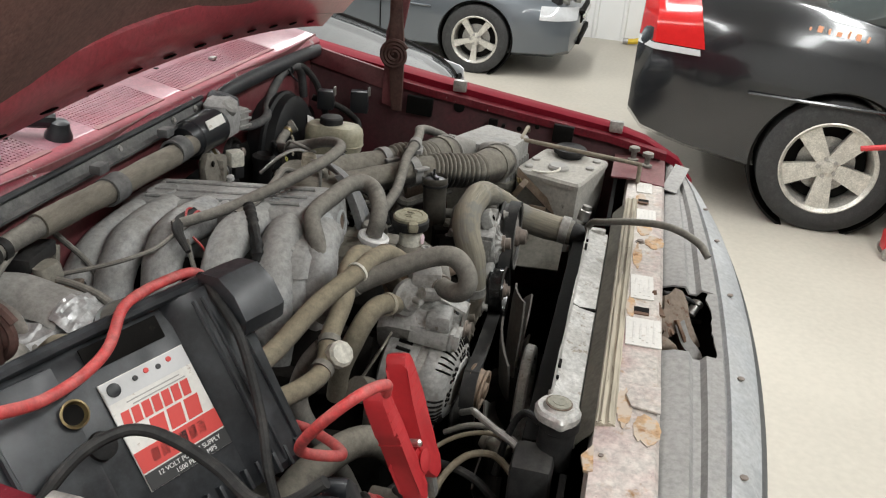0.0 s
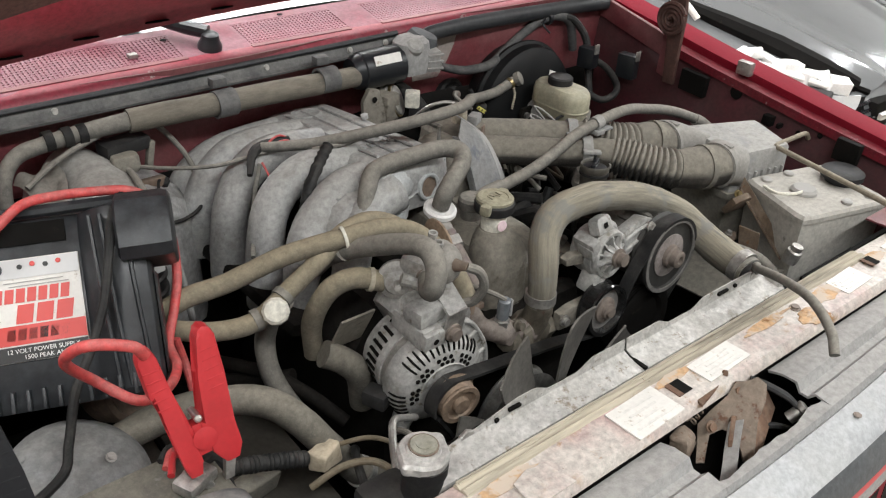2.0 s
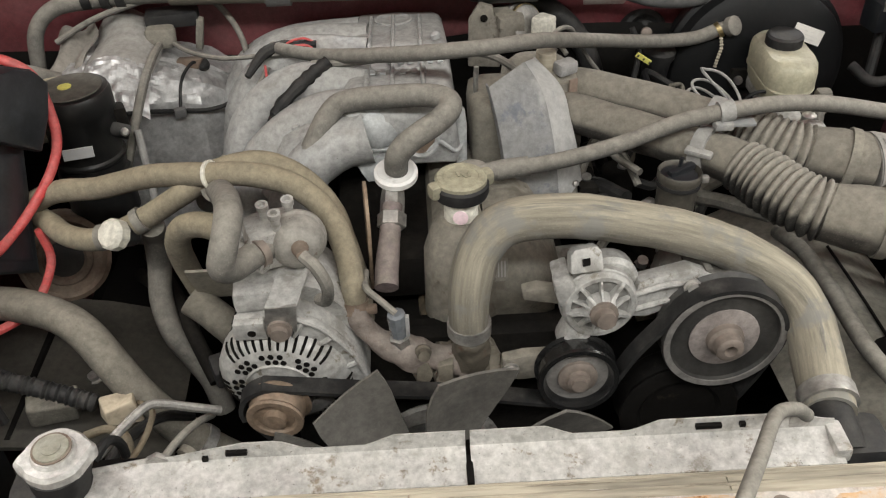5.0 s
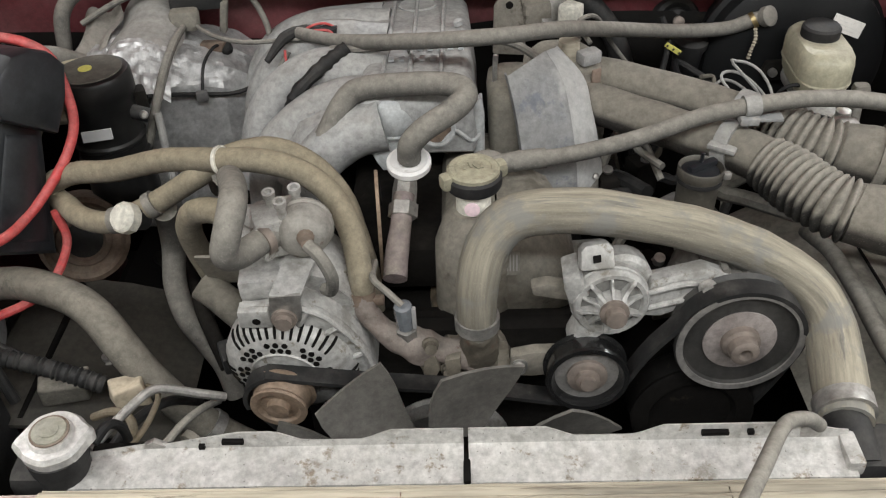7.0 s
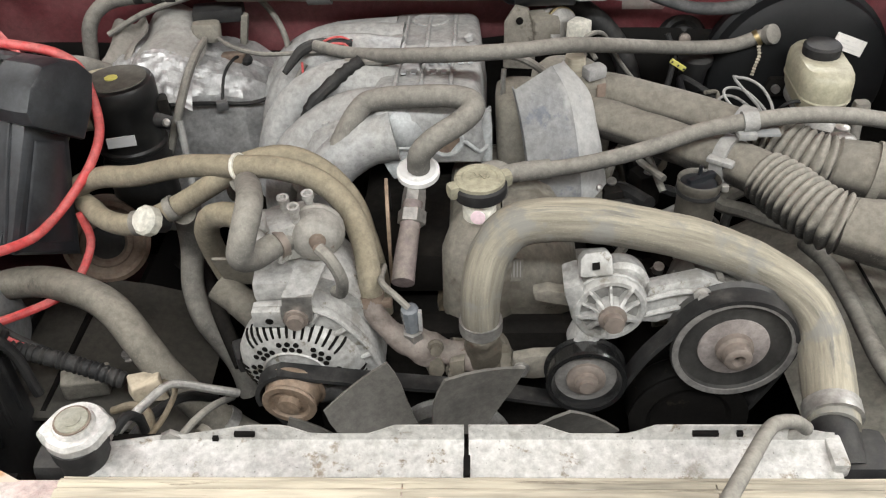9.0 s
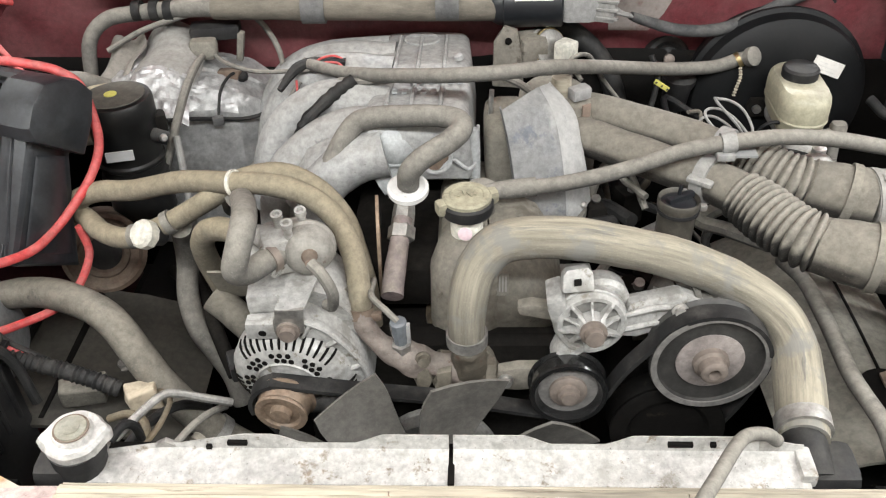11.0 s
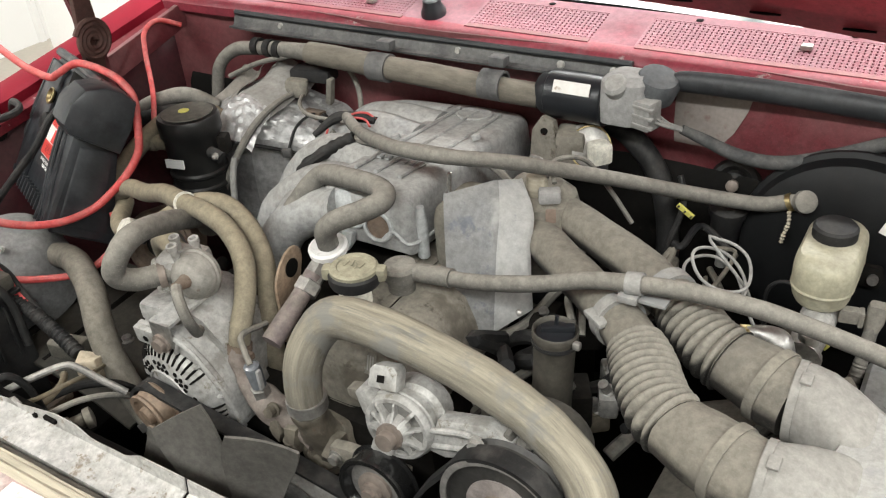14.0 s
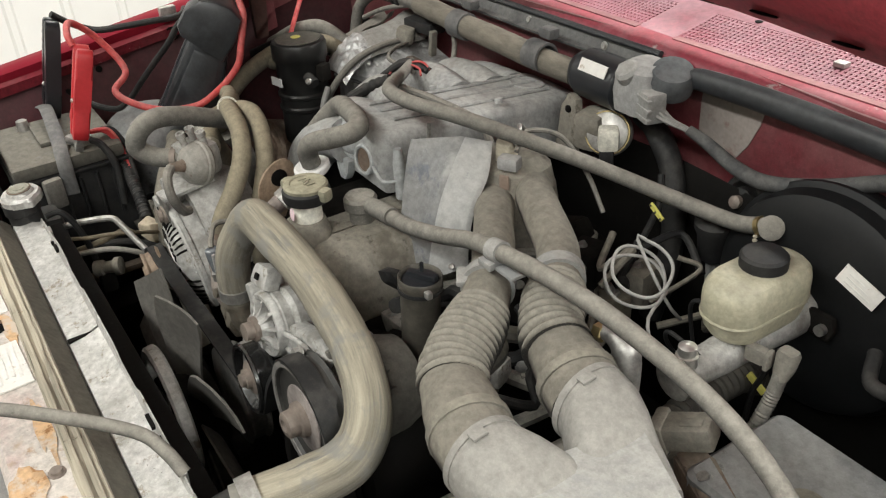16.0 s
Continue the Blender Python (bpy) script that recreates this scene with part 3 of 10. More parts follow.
GRILLES = [(-0.50, -0.215), (-0.105, 0.085), (0.150, 0.54)]
Y_G0, Y_G1 = 0.720, 0.794
edges = [-0.70] + [x for pair in GRILLES for x in pair] + [0.75]
cowl_parts = [(a, b, 0.70, 0.812) for a, b in zip(edges[::2], edges[1::2])] + [(a, b, 0.70, Y_G0) for a, b in GRILLES] + [(a, b, Y_G1, 0.812) for a, b in GRILLES]
for x0, x1, y0, y1 in cowl_parts:
    g = sheet([[(x, y, cowl_z(y) + (-0.006 if y == 0.70 else 0)) for x in np.linspace(x0, x1, 4)] for y in ((y0, y0 + 0.008, y1) if y0 == 0.70 else (y0, y1))], 0.002)
    part("cowl_panel", g, COWL_RED, truck)
for x0, x1 in GRILLES:
    bm = None
    k = 0.0066
    for i in range(int((x1 - x0) / k) + 1):
        bm = box((x0 + i * k, (Y_G0 + Y_G1) / 2, cowl_z((Y_G0 + Y_G1) / 2) - 0.001), (0.0045, Y_G1 - Y_G0, 0.002), Matrix.Rotation(math.atan(0.20), 3, "X"), 0, bm)
    for j in range(int((Y_G1 - Y_G0) / k) + 1):
        y = Y_G0 + j * k
        bm = box(((x0 + x1) / 2, y, cowl_z(y) - 0.0012), (x1 - x0, 0.0045, 0.002), None, 0, bm)
    part("cowl_grille", bm, COWL_RED, truck, "perforated red air intake grille")
    part("cowl_cavity", box(((x0 + x1) / 2, 0.757, cowl_z(0.757) - 0.016), (x1 - x0, 0.08, 0.02), None, 0), RED_DUSTY, truck)
for x, y in ((-0.289, 0.749), (0.353, 0.764)):
    part("cowl_clip", box((x, y, cowl_z(y) + 0.003), (0.014, 0.012, 0.006), None, 0.0015), STEEL, truck, "grey metal clip on the intake grille")
for x, y in ((-0.225, 0.782), (-0.006, 0.802), (0.2085, 0.802), (0.40, 0.805)):
    part("cowl_hole", lathe((x, y, cowl_z(y)), (0, 0, 1), [(0, 0.005), (0.0008, 0.005), (0.001, 0.004)], 12), GRIME_SHADE, truck)
glass = sheet([[(x, y, z - 0.10 * (x - CX) ** 2) for x in np.linspace(-0.68, 0.72, 12)] for y, z in ((0.815, 1.256), (1.1, 1.435), (1.4, 1.62), (1.62, 1.74))], 0.005)
part("windscreen", glass, GLASS_DARK, truck, "sloping windscreen glass")
roof = sheet([[(x, y, z - 0.10 * (x - CX) ** 2) for x in np.linspace(-0.66, 0.70, 12)] for y, z in ((1.62, 1.745), (2.2, 1.80), (3.0, 1.79))], 0.004)
part("roof", roof, RED, truck)
part("cab_back", box((CX, 2.98, 1.02), (1.62, 0.04, 1.46), None, 0.01), RED, truck)
part("rear_glass", box((CX, 3.004, 1.50), (1.1, 0.006, 0.36), None, 0.002), GLASS_DARK, truck)
part("cab_floor", box((CX, 2.0, 0.33), (1.66, 2.0, 0.03), None, 0), GRIME_SHADE, truck)
part("dashboard", box((CX, 1.25, 1.12), (1.40, 0.32, 0.16), None, 0.04), BLACK_PLASTIC, truck)
part("bench_seat", box((CX, 2.45, 0.80), (1.40, 0.55, 0.9), None, 0.06), HEADER_DARK, truck)
for s in (1, -1):
    side = [(1.06, 0.30), (2.98, 0.30), (2.98, 1.26), (1.06, 1.26)]
    part("cab_side", prism(side, (mirror_x(0.895, s), 0, 0), (0, 1, 0), (0, 0, 1), 0.04, 0.008), RED, truck)
    part("side_glass", prism([(1.16, 1.26), (2.90, 1.26), (2.85, 1.72), (1.66, 1.70)], (mirror_x(0.80, s), 0, 0), (0, 1, 0), (0, 0, 1), 0.006), GLASS_DARK, truck)
    part("sill_rail", box((mirror_x(0.85, s), 2.0, 1.262), (0.11, 1.94, 0.02), None, 0.006), RED, truck)
    part("roof_rail", tube([(mirror_x(0.66, s), 1.64, 1.725), (mirror_x(0.72, s), 2.2, 1.76), (mirror_x(0.72, s), 2.98, 1.75)], 0.035, 10), RED, truck)
    part("door_seam", box((mirror_x(0.917, s), 2.25, 0.85), (0.006, 0.008, 0.78), None, 0), GRIME_SHADE, truck)
    part("door_handle", box((mirror_x(0.925, s), 2.12, 1.08), (0.02, 0.12, 0.03), None, 0.006), BLACK_PLASTIC, truck)
    part("cab_pillar", tube([(mirror_x(0.74, s), 0.83, 1.23), (mirror_x(0.70, s), 1.35, 1.56), (mirror_x(0.66, s), 1.66, 1.72)], 0.03, 10), RED, truck)
    part("bed_side", box((mirror_x(0.88, s), 3.72, 0.84), (0.05, 1.44, 0.62), None, 0.015), RED, truck)
part("bed_floor", box((CX, 3.72, 0.60), (1.70, 1.44, 0.03), None, 0), GRIME_SHADE, truck)
part("tailgate", box((CX, 4.42, 0.84), (1.66, 0.05, 0.60), None, 0.015), RED, truck)
for s in (1, -1):
    for y in (0.28, 3.62):
        w = ringlathe((mirror_x(0.86, s), y, FLOOR + 0.35), (-s, 0, 0), [(0.02, 0.20), (0, 0.21), (0.0, 0.30), (0.02, 0.345), (0.10, 0.352), (0.19, 0.345), (0.21, 0.30), (0.20, 0.20)], 36)
        part("rim", lathe((mirror_x(0.84, s), y, FLOOR + 0.35), (-s, 0, 0), [(0, 0.06), (0.01, 0.08), (0.03, 0.18), (0.0, 0.205), (0.16, 0.205)], 30), STEEL, truck)
        part("tyre", w, TYRE, truck, "black truck tyre")

# wiper arm
wiper = part("wiper_arm", tube([(-0.169, 0.742, 1.262), (-0.21, 0.785, 1.272), (-0.29, 0.86, 1.305), (-0.46, 0.98, 1.375)], [0.011, 0.011, 0.009, 0.007], 10), BLACK_PLASTIC, truck, "black wiper arm")
part("pivot", lathe((-0.169, 0.740, 1.232), (0, -0.2, 1), [(0, 0.019), (0.012, 0.019), (0.020, 0.015), (0.030, 0.013), (0.034, 0.007), (0.034, 0.003)], 18), BLACK_PLASTIC, wiper)

# raised bonnet
ang = radians(52)
HY, HZ = 0.672, 1.322


def on_bonnet(u, x, lift=0.0):
    """u metres from the rear edge along the raised bonnet."""
    return (x, HY - u * math.cos(ang) - lift * math.sin(ang), HZ - 0.11 * (x - CX) ** 2 + u * math.sin(ang) - lift * math.cos(ang))


outer = sheet([[on_bonnet(u, x, -0.035 - 0.02 * math.cos((x - CX) * 2)) for x in np.linspace(-0.69, 0.73, 10)] for u in (-0.015, 0.3, 0.7, 1.08)], 0.003)
part("bonnet", outer, RED, truck, "raised dark red bonnet seen from below")
BONNET_IN = mat("dusty_dull_red_bonnet_inside", (0.27, 0.034, 0.046), 0.38, 0, dust=0.4, dust_col=(0.24, 0.12, 0.12), scale=6, bump=0.05, coat=0.3)


def bonnet_bar(u0, u1, x0, x1, lift=0.0):
    n = 3 if x1 - x0 < 0.5 else 22
    rings = []
    for x in np.linspace(x0, x1, n):
        rings.append([on_bonnet(u0, x, lift - 0.026), on_bonnet(u0, x, lift), on_bonnet(u0 + (u1 - u0) * 0.30, x, lift + 0.002), on_bonnet(u0 + (u1 - u0) * 0.42, x, lift + 0.016), on_bonnet(u1 - (u1 - u0) * 0.2, x, lift + 0.018), on_bonnet(u1, x, lift + 0.004), on_bonnet(u1, x, lift - 0.026)])
    return loft(rings)


for u0, u1, x0, x1 in ((-0.012, 0.125, -0.69, 0.73), (0.99, 1.08, -0.69, 0.73), (0.125, 0.99, -0.69, -0.60), (0.125, 0.99, 0.64, 0.73), (0.125, 0.99, -0.03, 0.07)):
    part("bonnet_frame", bonnet_bar(u0, u1, x0, x1), BONNET_IN, truck, "pressed inner frame of the bonnet")
for x in np.linspace(-0.58, 0.62, 13):
    o = on_bonnet(0.006, x, 0.0012)
    n = Vector((0, -math.sin(ang), -math.cos(ang)))
    sl = tube([Vector(o) + n * 0.0015 + Vector((-0.017, 0, 0)), Vector(o) + n * 0.0015, Vector(o) + n * 0.0015 + Vector((0.017, 0, 0))], [0.0025, 0.0042, 0.0025], 8, 3, flat=0.4)
    part("bonnet_slot", sl, GRIME_SHADE, truck)
lining = sheet([[on_bonnet(u, x, -0.004 + 0.012 * math.sin(9 * x) * math.sin(7 * u)) for x in np.linspace(-0.59, 0.63, 14)] for u in np.linspace(0.1, 0.98, 9)], 0.01)
part("bonnet_lining", lining, mat("dirty_brown_felt", (0.15, 0.075, 0.062), 0.95, 0, dust=0.4, dust_col=(0.17, 0.115, 0.098), scale=9, bump=0.6), truck, "dirty brown underside lining")

HINGE = mat("rusty_dark_hinge_steel", (0.075, 0.035, 0.028), 0.7, 0.2, dust=0.4, dust_col=(0.15, 0.10, 0.085), scale=20, bump=0.3)
for s in (1, -1):
    x = mirror_x(0.70, s)
    part("bonnet_hinge", prism([(-0.02, 0), (0.022, 0), (0.035, 0.16), (0.02, 0.30), (-0.012, 0.30), (0.0, 0.16)], (x, 0.50, 1.10), (0, 1, 0.25), (0, -0.1, 1), 0.008, 0.002), RED_DUSTY, truck, "pressed red hinge arm")
    part("hinge_plate", prism([(0, 0), (0.22, 0.05), (0.22, 0.09), (0.0, 0.045)], (mirror_x(0.713, s), 0.50, 1.13), (0, 1, 0), (0, 0, 1), 0.01, 0.002), RED_DUSTY, truck)
    spiral = [(mirror_x(0.675, s), 0.49 + r * math.cos(a), 1.225 + r * math.sin(a)) for a, r in ((i * 0.5, 0.006 + i * 0.00062) for i in range(44))]
    part("hinge_spring", tube(spiral, 0.0046, 6, 2), HINGE, truck, "coiled dark hinge spring")
    part("hinge_link", prism([(-0.018, -0.13), (0.006, -0.13), (0.018, 0.0), (0.02, 0.14), (-0.004, 0.14), (-0.018, 0.0)], (mirror_x(0.69, s), 0.49, 1.225), (0, 1, 0), (0, 0, 1), 0.01, 0.002), HINGE, truck)

# radiator support beam, header panel and front edge
beam = sheet([[(x, y, z + 0.004 * math.cos(3.1 * x)) for x in np.linspace(-0.60, 0.66, 22)] for y, z in ((-0.052, 1.01), (-0.056, 1.048), (-0.075, 1.052), (-0.125, 1.052), (-0.1305, 1.046), (-0.132, 1.038))], 0.003)
support = part("radiator_support", beam, SUPPORT, truck, "faded red and white support beam with rust and old stickers")
part("support_web", sheet([[(x, y, z) for x in np.linspace(-0.60, 0.66, 8)] for y, z in ((-0.126, 1.040), (-0.118, 1.0), (-0.118, 0.93))], 0.003), GRIME_SHADE, truck, "near-black web below the support beam")
FAINT = mat("faded_grey_print", (0.68, 0.665, 0.63), 0.6, 0, var=0.2, bump=0)
for x0, x1, y0, y1, m, lab in ((0.008, 0.092, -0.116, -0.081, STICKER, "white worn paper sticker"), (-0.137, -0.056, -0.129, -0.080, STICKER, "white worn paper sticker"), (0.33, 0.40, -0.115, -0.08, STICKER, "white worn paper sticker"), (0.50, 0.56, -0.105, -0.075, STICKER, "white worn paper sticker"),
                             ):
    z = 1.052 + 0.004 * math.cos(3.1 * (x0 + x1) / 2)
    bm = box(((x0 + x1) / 2, (y0 + y1) / 2, z + 0.0012), (x1 - x0, y1 - y0, 0.0016), Matrix.Rotation(0.03, 3, "Z"), 0)
    p = part("sticker", bm, m, truck, lab)
    for k in range(4):
        part("print_bar", box(((x0 + x1) / 2 - 0.004 * (k % 2), y0 + (y1 - y0) * (0.2 + 0.19 * k), z + 0.0024), ((x1 - x0) * (0.75 - 0.1 * (k % 3)), 0.003, 0.0006), None, 0), FAINT, p)
for x, y, sx, sy in ((-0.29, -0.088, 0.04, 0.010), (-0.02, -0.084, 0.035, 0.007), (0.17, -0.087, 0.05, 0.008), (0.30, -0.095, 0.035, 0.013), (-0.33, -0.115, 0.03, 0.016), (0.24, -0.115, 0.028, 0.016), (0.46, -0.085, 0.03, 0.010)):
    z = 1.052 + 0.004 * math.cos(3.1 * x)
    bm = prism([(sx * math.cos(a) * (1 + 0.55 * noise.noise(Vector((a * 2.3, x * 9, 0)))), sy * math.sin(a) * (1 + 0.4 * noise.noise(Vector((a * 2, x * 9, 3))))) for a in np.linspace(0, 2 * math.pi, 26)[:-1]], (x, y, z + 0.0006), (1, 0, 0), (0, 1, 0), 0.0006)
    part("rust_patch", bm, RUST_STAIN, truck, "orange-brown rust stain")
LATCH_BROWN = mat("brown_rusted_lip", (0.13, 0.075, 0.05), 0.8, 0.1, var=0.4, scale=30, bump=0.4)
for x, y, sx, sy in ((-0.03, -0.1, 0.022, 0.022), (0.44, -0.09, 0.02, 0.02)):
    part("square_hole", box((x, y, 1.0565), (sx, sy, 0.0016), None, 0), GRIME_SHADE, truck)
    part("hole_rim", box((x - sx * 0.42, y, 1.0568), (sx * 0.35, sy * 1.02, 0.0016), None, 0), LATCH_BROWN, truck)
for x, y in ((-0.266, -0.106), (0.235, -0.09)):
    part("bolt", hexbolt((x, y, 1.055), (0, 0, 1), 0.0055, 0.004), BOLT_RUST, truck)
part("latch_tab", prism([(-0.03, 0), (0.03, 0), (0.022, 0.035), (0.0, 0.042), (-0.024, 0.035)], (-0.266, -0.13, 1.056), (1, 0, 0), (0, 1, 0), 0.003, 0.001), SUPPORT, truck)


def header_front(x):
    """y of the curved front edge of the header panel."""
    return -0.283 + 0.09 * ((x - CX) / 0.80) ** 2 + 0.035 * ((x - CX) / 0.80) ** 6


def header_ring(x, rows):
    f = header_front(x)
    return [(x, -0.138 + (f + 0.138) * u, z) for u, z in rows]


for x0, x1 in ((-0.76, -0.098), (0.115, 0.80)):
    seg = np.linspace(x0, x1, 22)
    g = [header_ring(x, ((-0.045, 1.034), (0.08, 1.040), (0.22, 1.041), (0.27, 1.030), (0.34, 1.030), (0.39, 1.039), (0.55, 1.036), (0.58, 1.028))) for x in seg]
    part("header_panel", sheet(g, 0.003), HEADER, truck, "grey dusty ribbed header panel")
g = [header_ring(x, ((0.58, 1.028), (0.61, 1.034), (0.80, 1.024), (0.91, 1.010))) for x in np.linspace(-0.78, 0.82, 50)]
part("header_front", sheet(g, 0.003), mat("smooth_pale_grey_front_strip", (0.36, 0.37, 0.38), 0.42, 0, dust=0.5, dust_col=(0.42, 0.42, 0.41), scale=6, bump=0.04, grunge=0.14, patch=((0.27, 0.28, 0.29), 9, 0.55, 0.6)), truck, "pale grey smooth front strip")
ragged = []
for x in np.linspace(-0.098, 0.115, 36):
    u = 0.47 + 0.06 * noise.noise(Vector((x * 19, 3.4, 0))) + 0.02 * noise.noise(Vector((x * 57, 1.7, 0)))
    ragged.append(header_ring(x, ((u, 1.035), (0.53, 1.036), (0.555, 1.036), (0.58, 1.028))))
part("header_panel", sheet(ragged, 0.003), HEADER, truck, "grey header panel with a ragged broken edge")
# Added near-black panel that stands for the shade below the latch opening.
part("opening_shade_panel", box((CX, -0.185, 0.955), (1.2, 0.10, 0.01), None, 0), GRIME_SHADE, truck)
g = [header_ring(x, ((0.91, 1.010), (0.985, 0.994), (1.02, 0.972))) for x in np.linspace(-0.80, 0.84, 50)]
part("grille_trim", sheet(g, 0.003), HEADER_DARK, truck, "dark grey trim band")
g = [header_ring(x, ((1.02, 0.972), (1.028, 0.968), (1.032, 0.962))) for x in np.linspace(-0.80, 0.84, 50)]
part("red_pinstripe", sheet(g, 0.003), RED_PLASTIC, truck, "thin red stripe")
g = [header_ring(x, ((1.032, 0.962), (1.04, 0.95), (1.045, 0.94))) for x in np.linspace(-0.80, 0.84, 50)]
part("grille_edge", sheet(g, 0.003), HEADER, truck, "grey grille edge")
for k in range(12):
    x = -0.70 + 0.125 * k
    g = [header_ring(xx, ((1.049, 0.936), (1.062, 0.906), (1.072, 0.86))) for xx in np.linspace(x, x + 0.105, 5)]
    part("grille_opening", sheet(g, 0.002), GRIME_SHADE, truck)
g = [header_ring(x, ((1.045, 0.94), (1.06, 0.90), (1.07, 0.70), (1.05, 0.55))) for x in np.linspace(-0.82, 0.86, 50)]
part("front_face", sheet(g, 0.003), RED, truck, "dark red front panel")
part("bumper", box((CX, -0.30, 0.47), (1.40, 0.10, 0.16), None, 0.03), HEADER_DARK, truck)
for x in (-0.129, 0.132, 0.36, 0.52, -0.35):
    part("push_pin", lathe((x, -0.138 + (header_front(x) + 0.138) * 0.72, 1.0305), (0, 0, 1), [(0, 0.005), (0.0012, 0.0048), (0.002, 0.003)], 12), BOLT_RUST, truck, "rusty push pin")
part("header_side_plate", prism([(0, 0), (0.18, -0.03), (0.20, 0.0), (0.02, 0.03)], (0.55, -0.155, 1.043), (1, 0.0, 0), (0, 1, 0), 0.002), HEADER, truck)

# bonnet latch in its ragged opening
latch = thing("bonnet_latch", (0.0, -0.16, 1.0), "rusty bonnet latch in a broken opening of the header panel", "latch")
LATCH_RUST = mat("brown_rusty_latch_steel", (0.17, 0.10, 0.065), 0.8, 0.15, dust=0.3, dust_col=(0.30, 0.25, 0.20), scale=30, bump=0.5)
LATCH_PALE = mat("dusty_scraped_latch_steel", (0.20, 0.155, 0.12), 0.7, 0.2, dust=0.45, dust_col=(0.29, 0.235, 0.185), scale=24, bump=0.5, spots=0.45, spot_col=(0.15, 0.075, 0.045))
part("base_plate", box((0.0, -0.165, 0.965), (0.20, 0.075, 0.004), None, 0.001), GRIME_SHADE, latch)
FORK = [(-0.052, -0.055), (-0.040, -0.056), (-0.034, -0.018), (-0.016, -0.012), (0.004, -0.022), (0.010, -0.060), (0.026, -0.060), (0.030, -0.010), (0.044, 0.016), (0.046, 0.040), (0.034, 0.052), (0.018, 0.046), (0.004, 0.050), (-0.006, 0.030), (-0.030, 0.014), (-0.048, -0.002)]
part("fork_plate", prism([(0.85 * u, 0.85 * v) for u, v in FORK], (0.014, -0.152, 1.024), (0.62, -0.55, 0.2), (0.5, 0.55, 0.65), 0.005, 0.0012), LATCH_PALE, latch, "dusty forked latch plate")
part("plate_flange", prism([(-0.045, 0), (0.035, 0), (0.030, 0.016), (-0.038, 0.014)], (0.012, -0.126, 1.052), (0.95, 0.20, 0.0), (-0.2, 0.95, -0.1), 0.004, 0.001), LATCH_RUST, latch)
part("hook", prism([(0, 0), (0.022, 0.0), (0.026, 0.030), (0.018, 0.052), (0.008, 0.066), (0.004, 0.050), (0.008, 0.03), (0.0, 0.02)], (0.020, -0.130, 0.998), (0.9, 0.4, 0), (0.1, 0.2, 1), 0.007, 0.0015), LATCH_RUST, latch)
part("claw", prism([(0, 0), (0.03, -0.004), (0.042, 0.018), (0.032, 0.036), (0.024, 0.020), (0.008, 0.018)], (0.048, -0.140, 1.022), (0.9, 0.35, 0), (0.0, 0.4, 0.9), 0.006, 0.0012), LATCH_PALE, latch)
part("striker_plate", prism([(-0.046, -0.014), (0.042, -0.012), (0.046, 0.010), (0.0, 0.016), (-0.042, 0.012)], (0.052, -0.166, 1.006), (0.92, 0.36, 0.12), (-0.2, 0.6, 0.7), 0.006, 0.001), LATCH_RUST, latch, "red-brown rusty striker plate")
part("guide", prism([(0, 0), (0.05, 0), (0.044, 0.040), (0.022, 0.052), (0.004, 0.034)], (-0.022, -0.178, 0.985), (0.9, 0.4, 0), (0.1, 0.3, 1), 0.005, 0.001), LATCH_RUST, latch)
part("left_lug", crumple(box((-0.066, -0.140, 1.022), (0.034, 0.022, 0.024), Matrix.Rotation(0.4, 3, "Z"), 0.006, None, 4), 0.008, 60), LATCH_PALE, latch)
part("splinter", sheet([[Vector((-0.052, -0.196, 0.992)).lerp(Vector((0.006, -0.160, 1.028)), u) + Vector((0.004, -0.006, 0.004)) * w + Vector((0, 0, 0.004)) * math.sin(7 * u) for w in (-1, 0, 1)] for u in np.linspace(0, 1, 9)], 0.003), HEADER, latch, "curled strip of torn grey plastic")
part("round_spacer", lathe((0.092, -0.182, 1.004), (0.6, -0.4, 0.7), [(0, 0.008), (0.016, 0.008), (0.018, 0.010), (0.024, 0.010), (0.026, 0.006)], 14), STEEL, latch)
part("lever", tube([(0.068, -0.134, 1.046), (0.080, -0.152, 1.040), (0.094, -0.172, 1.030), (0.100, -0.186, 1.020)], [0.004, 0.0065, 0.0065, 0.005], 8, flat=0.6), BLACK_DUSTY, latch, "black curved lever")
part("spring", tube([(-0.045 + i * 0.0022, -0.133 + i * 0.0006 + 0.005 * math.cos(i * 1.3), 1.034 + 0.005 * math.sin(i * 1.3)) for i in range(30)], 0.0012, 5, 2), LATCH_PALE, latch)
part("release_cable", tube([(0.03, -0.16, 1.0), (0.07, -0.175, 1.0), (0.10, -0.2, 0.99)], 0.004, 8), RUBBER, latch)
for p in ((-0.022, -0.146, 1.026), (0.034, -0.138, 1.046)):
    part("rivet", hexbolt(p, (-0.2, -0.8, 0.5), 0.005, 0.005), LATCH_RUST, latch)

# support rods at the corners
BRACE = mat("dusty_tan_steel_rod", (0.22, 0.19, 0.145), 0.6, 0.3, dust=0.6, dust_col=(0.30, 0.265, 0.20), scale=30, bump=0.2)
for s in (1, -1):
    rod = tube([(0.712, 0.178, 1.085), (0.695, 0.178, 1.098), (0.65, 0.178, 1.099), (0.604, 0.178, 1.0985), (0.594, 0.172, 1.0985), (0.592, 0.160, 1.0985), (0.575, 0.05, 1.096), (0.556, -0.066, 1.093), (0.553, -0.074, 1.088), (0.552, -0.075, 1.055)], 0.0045, 10)
    if s > 0:
        solo("brace_rod", rod, BRACE, "bent dusty brace rod over the tank", "rod")
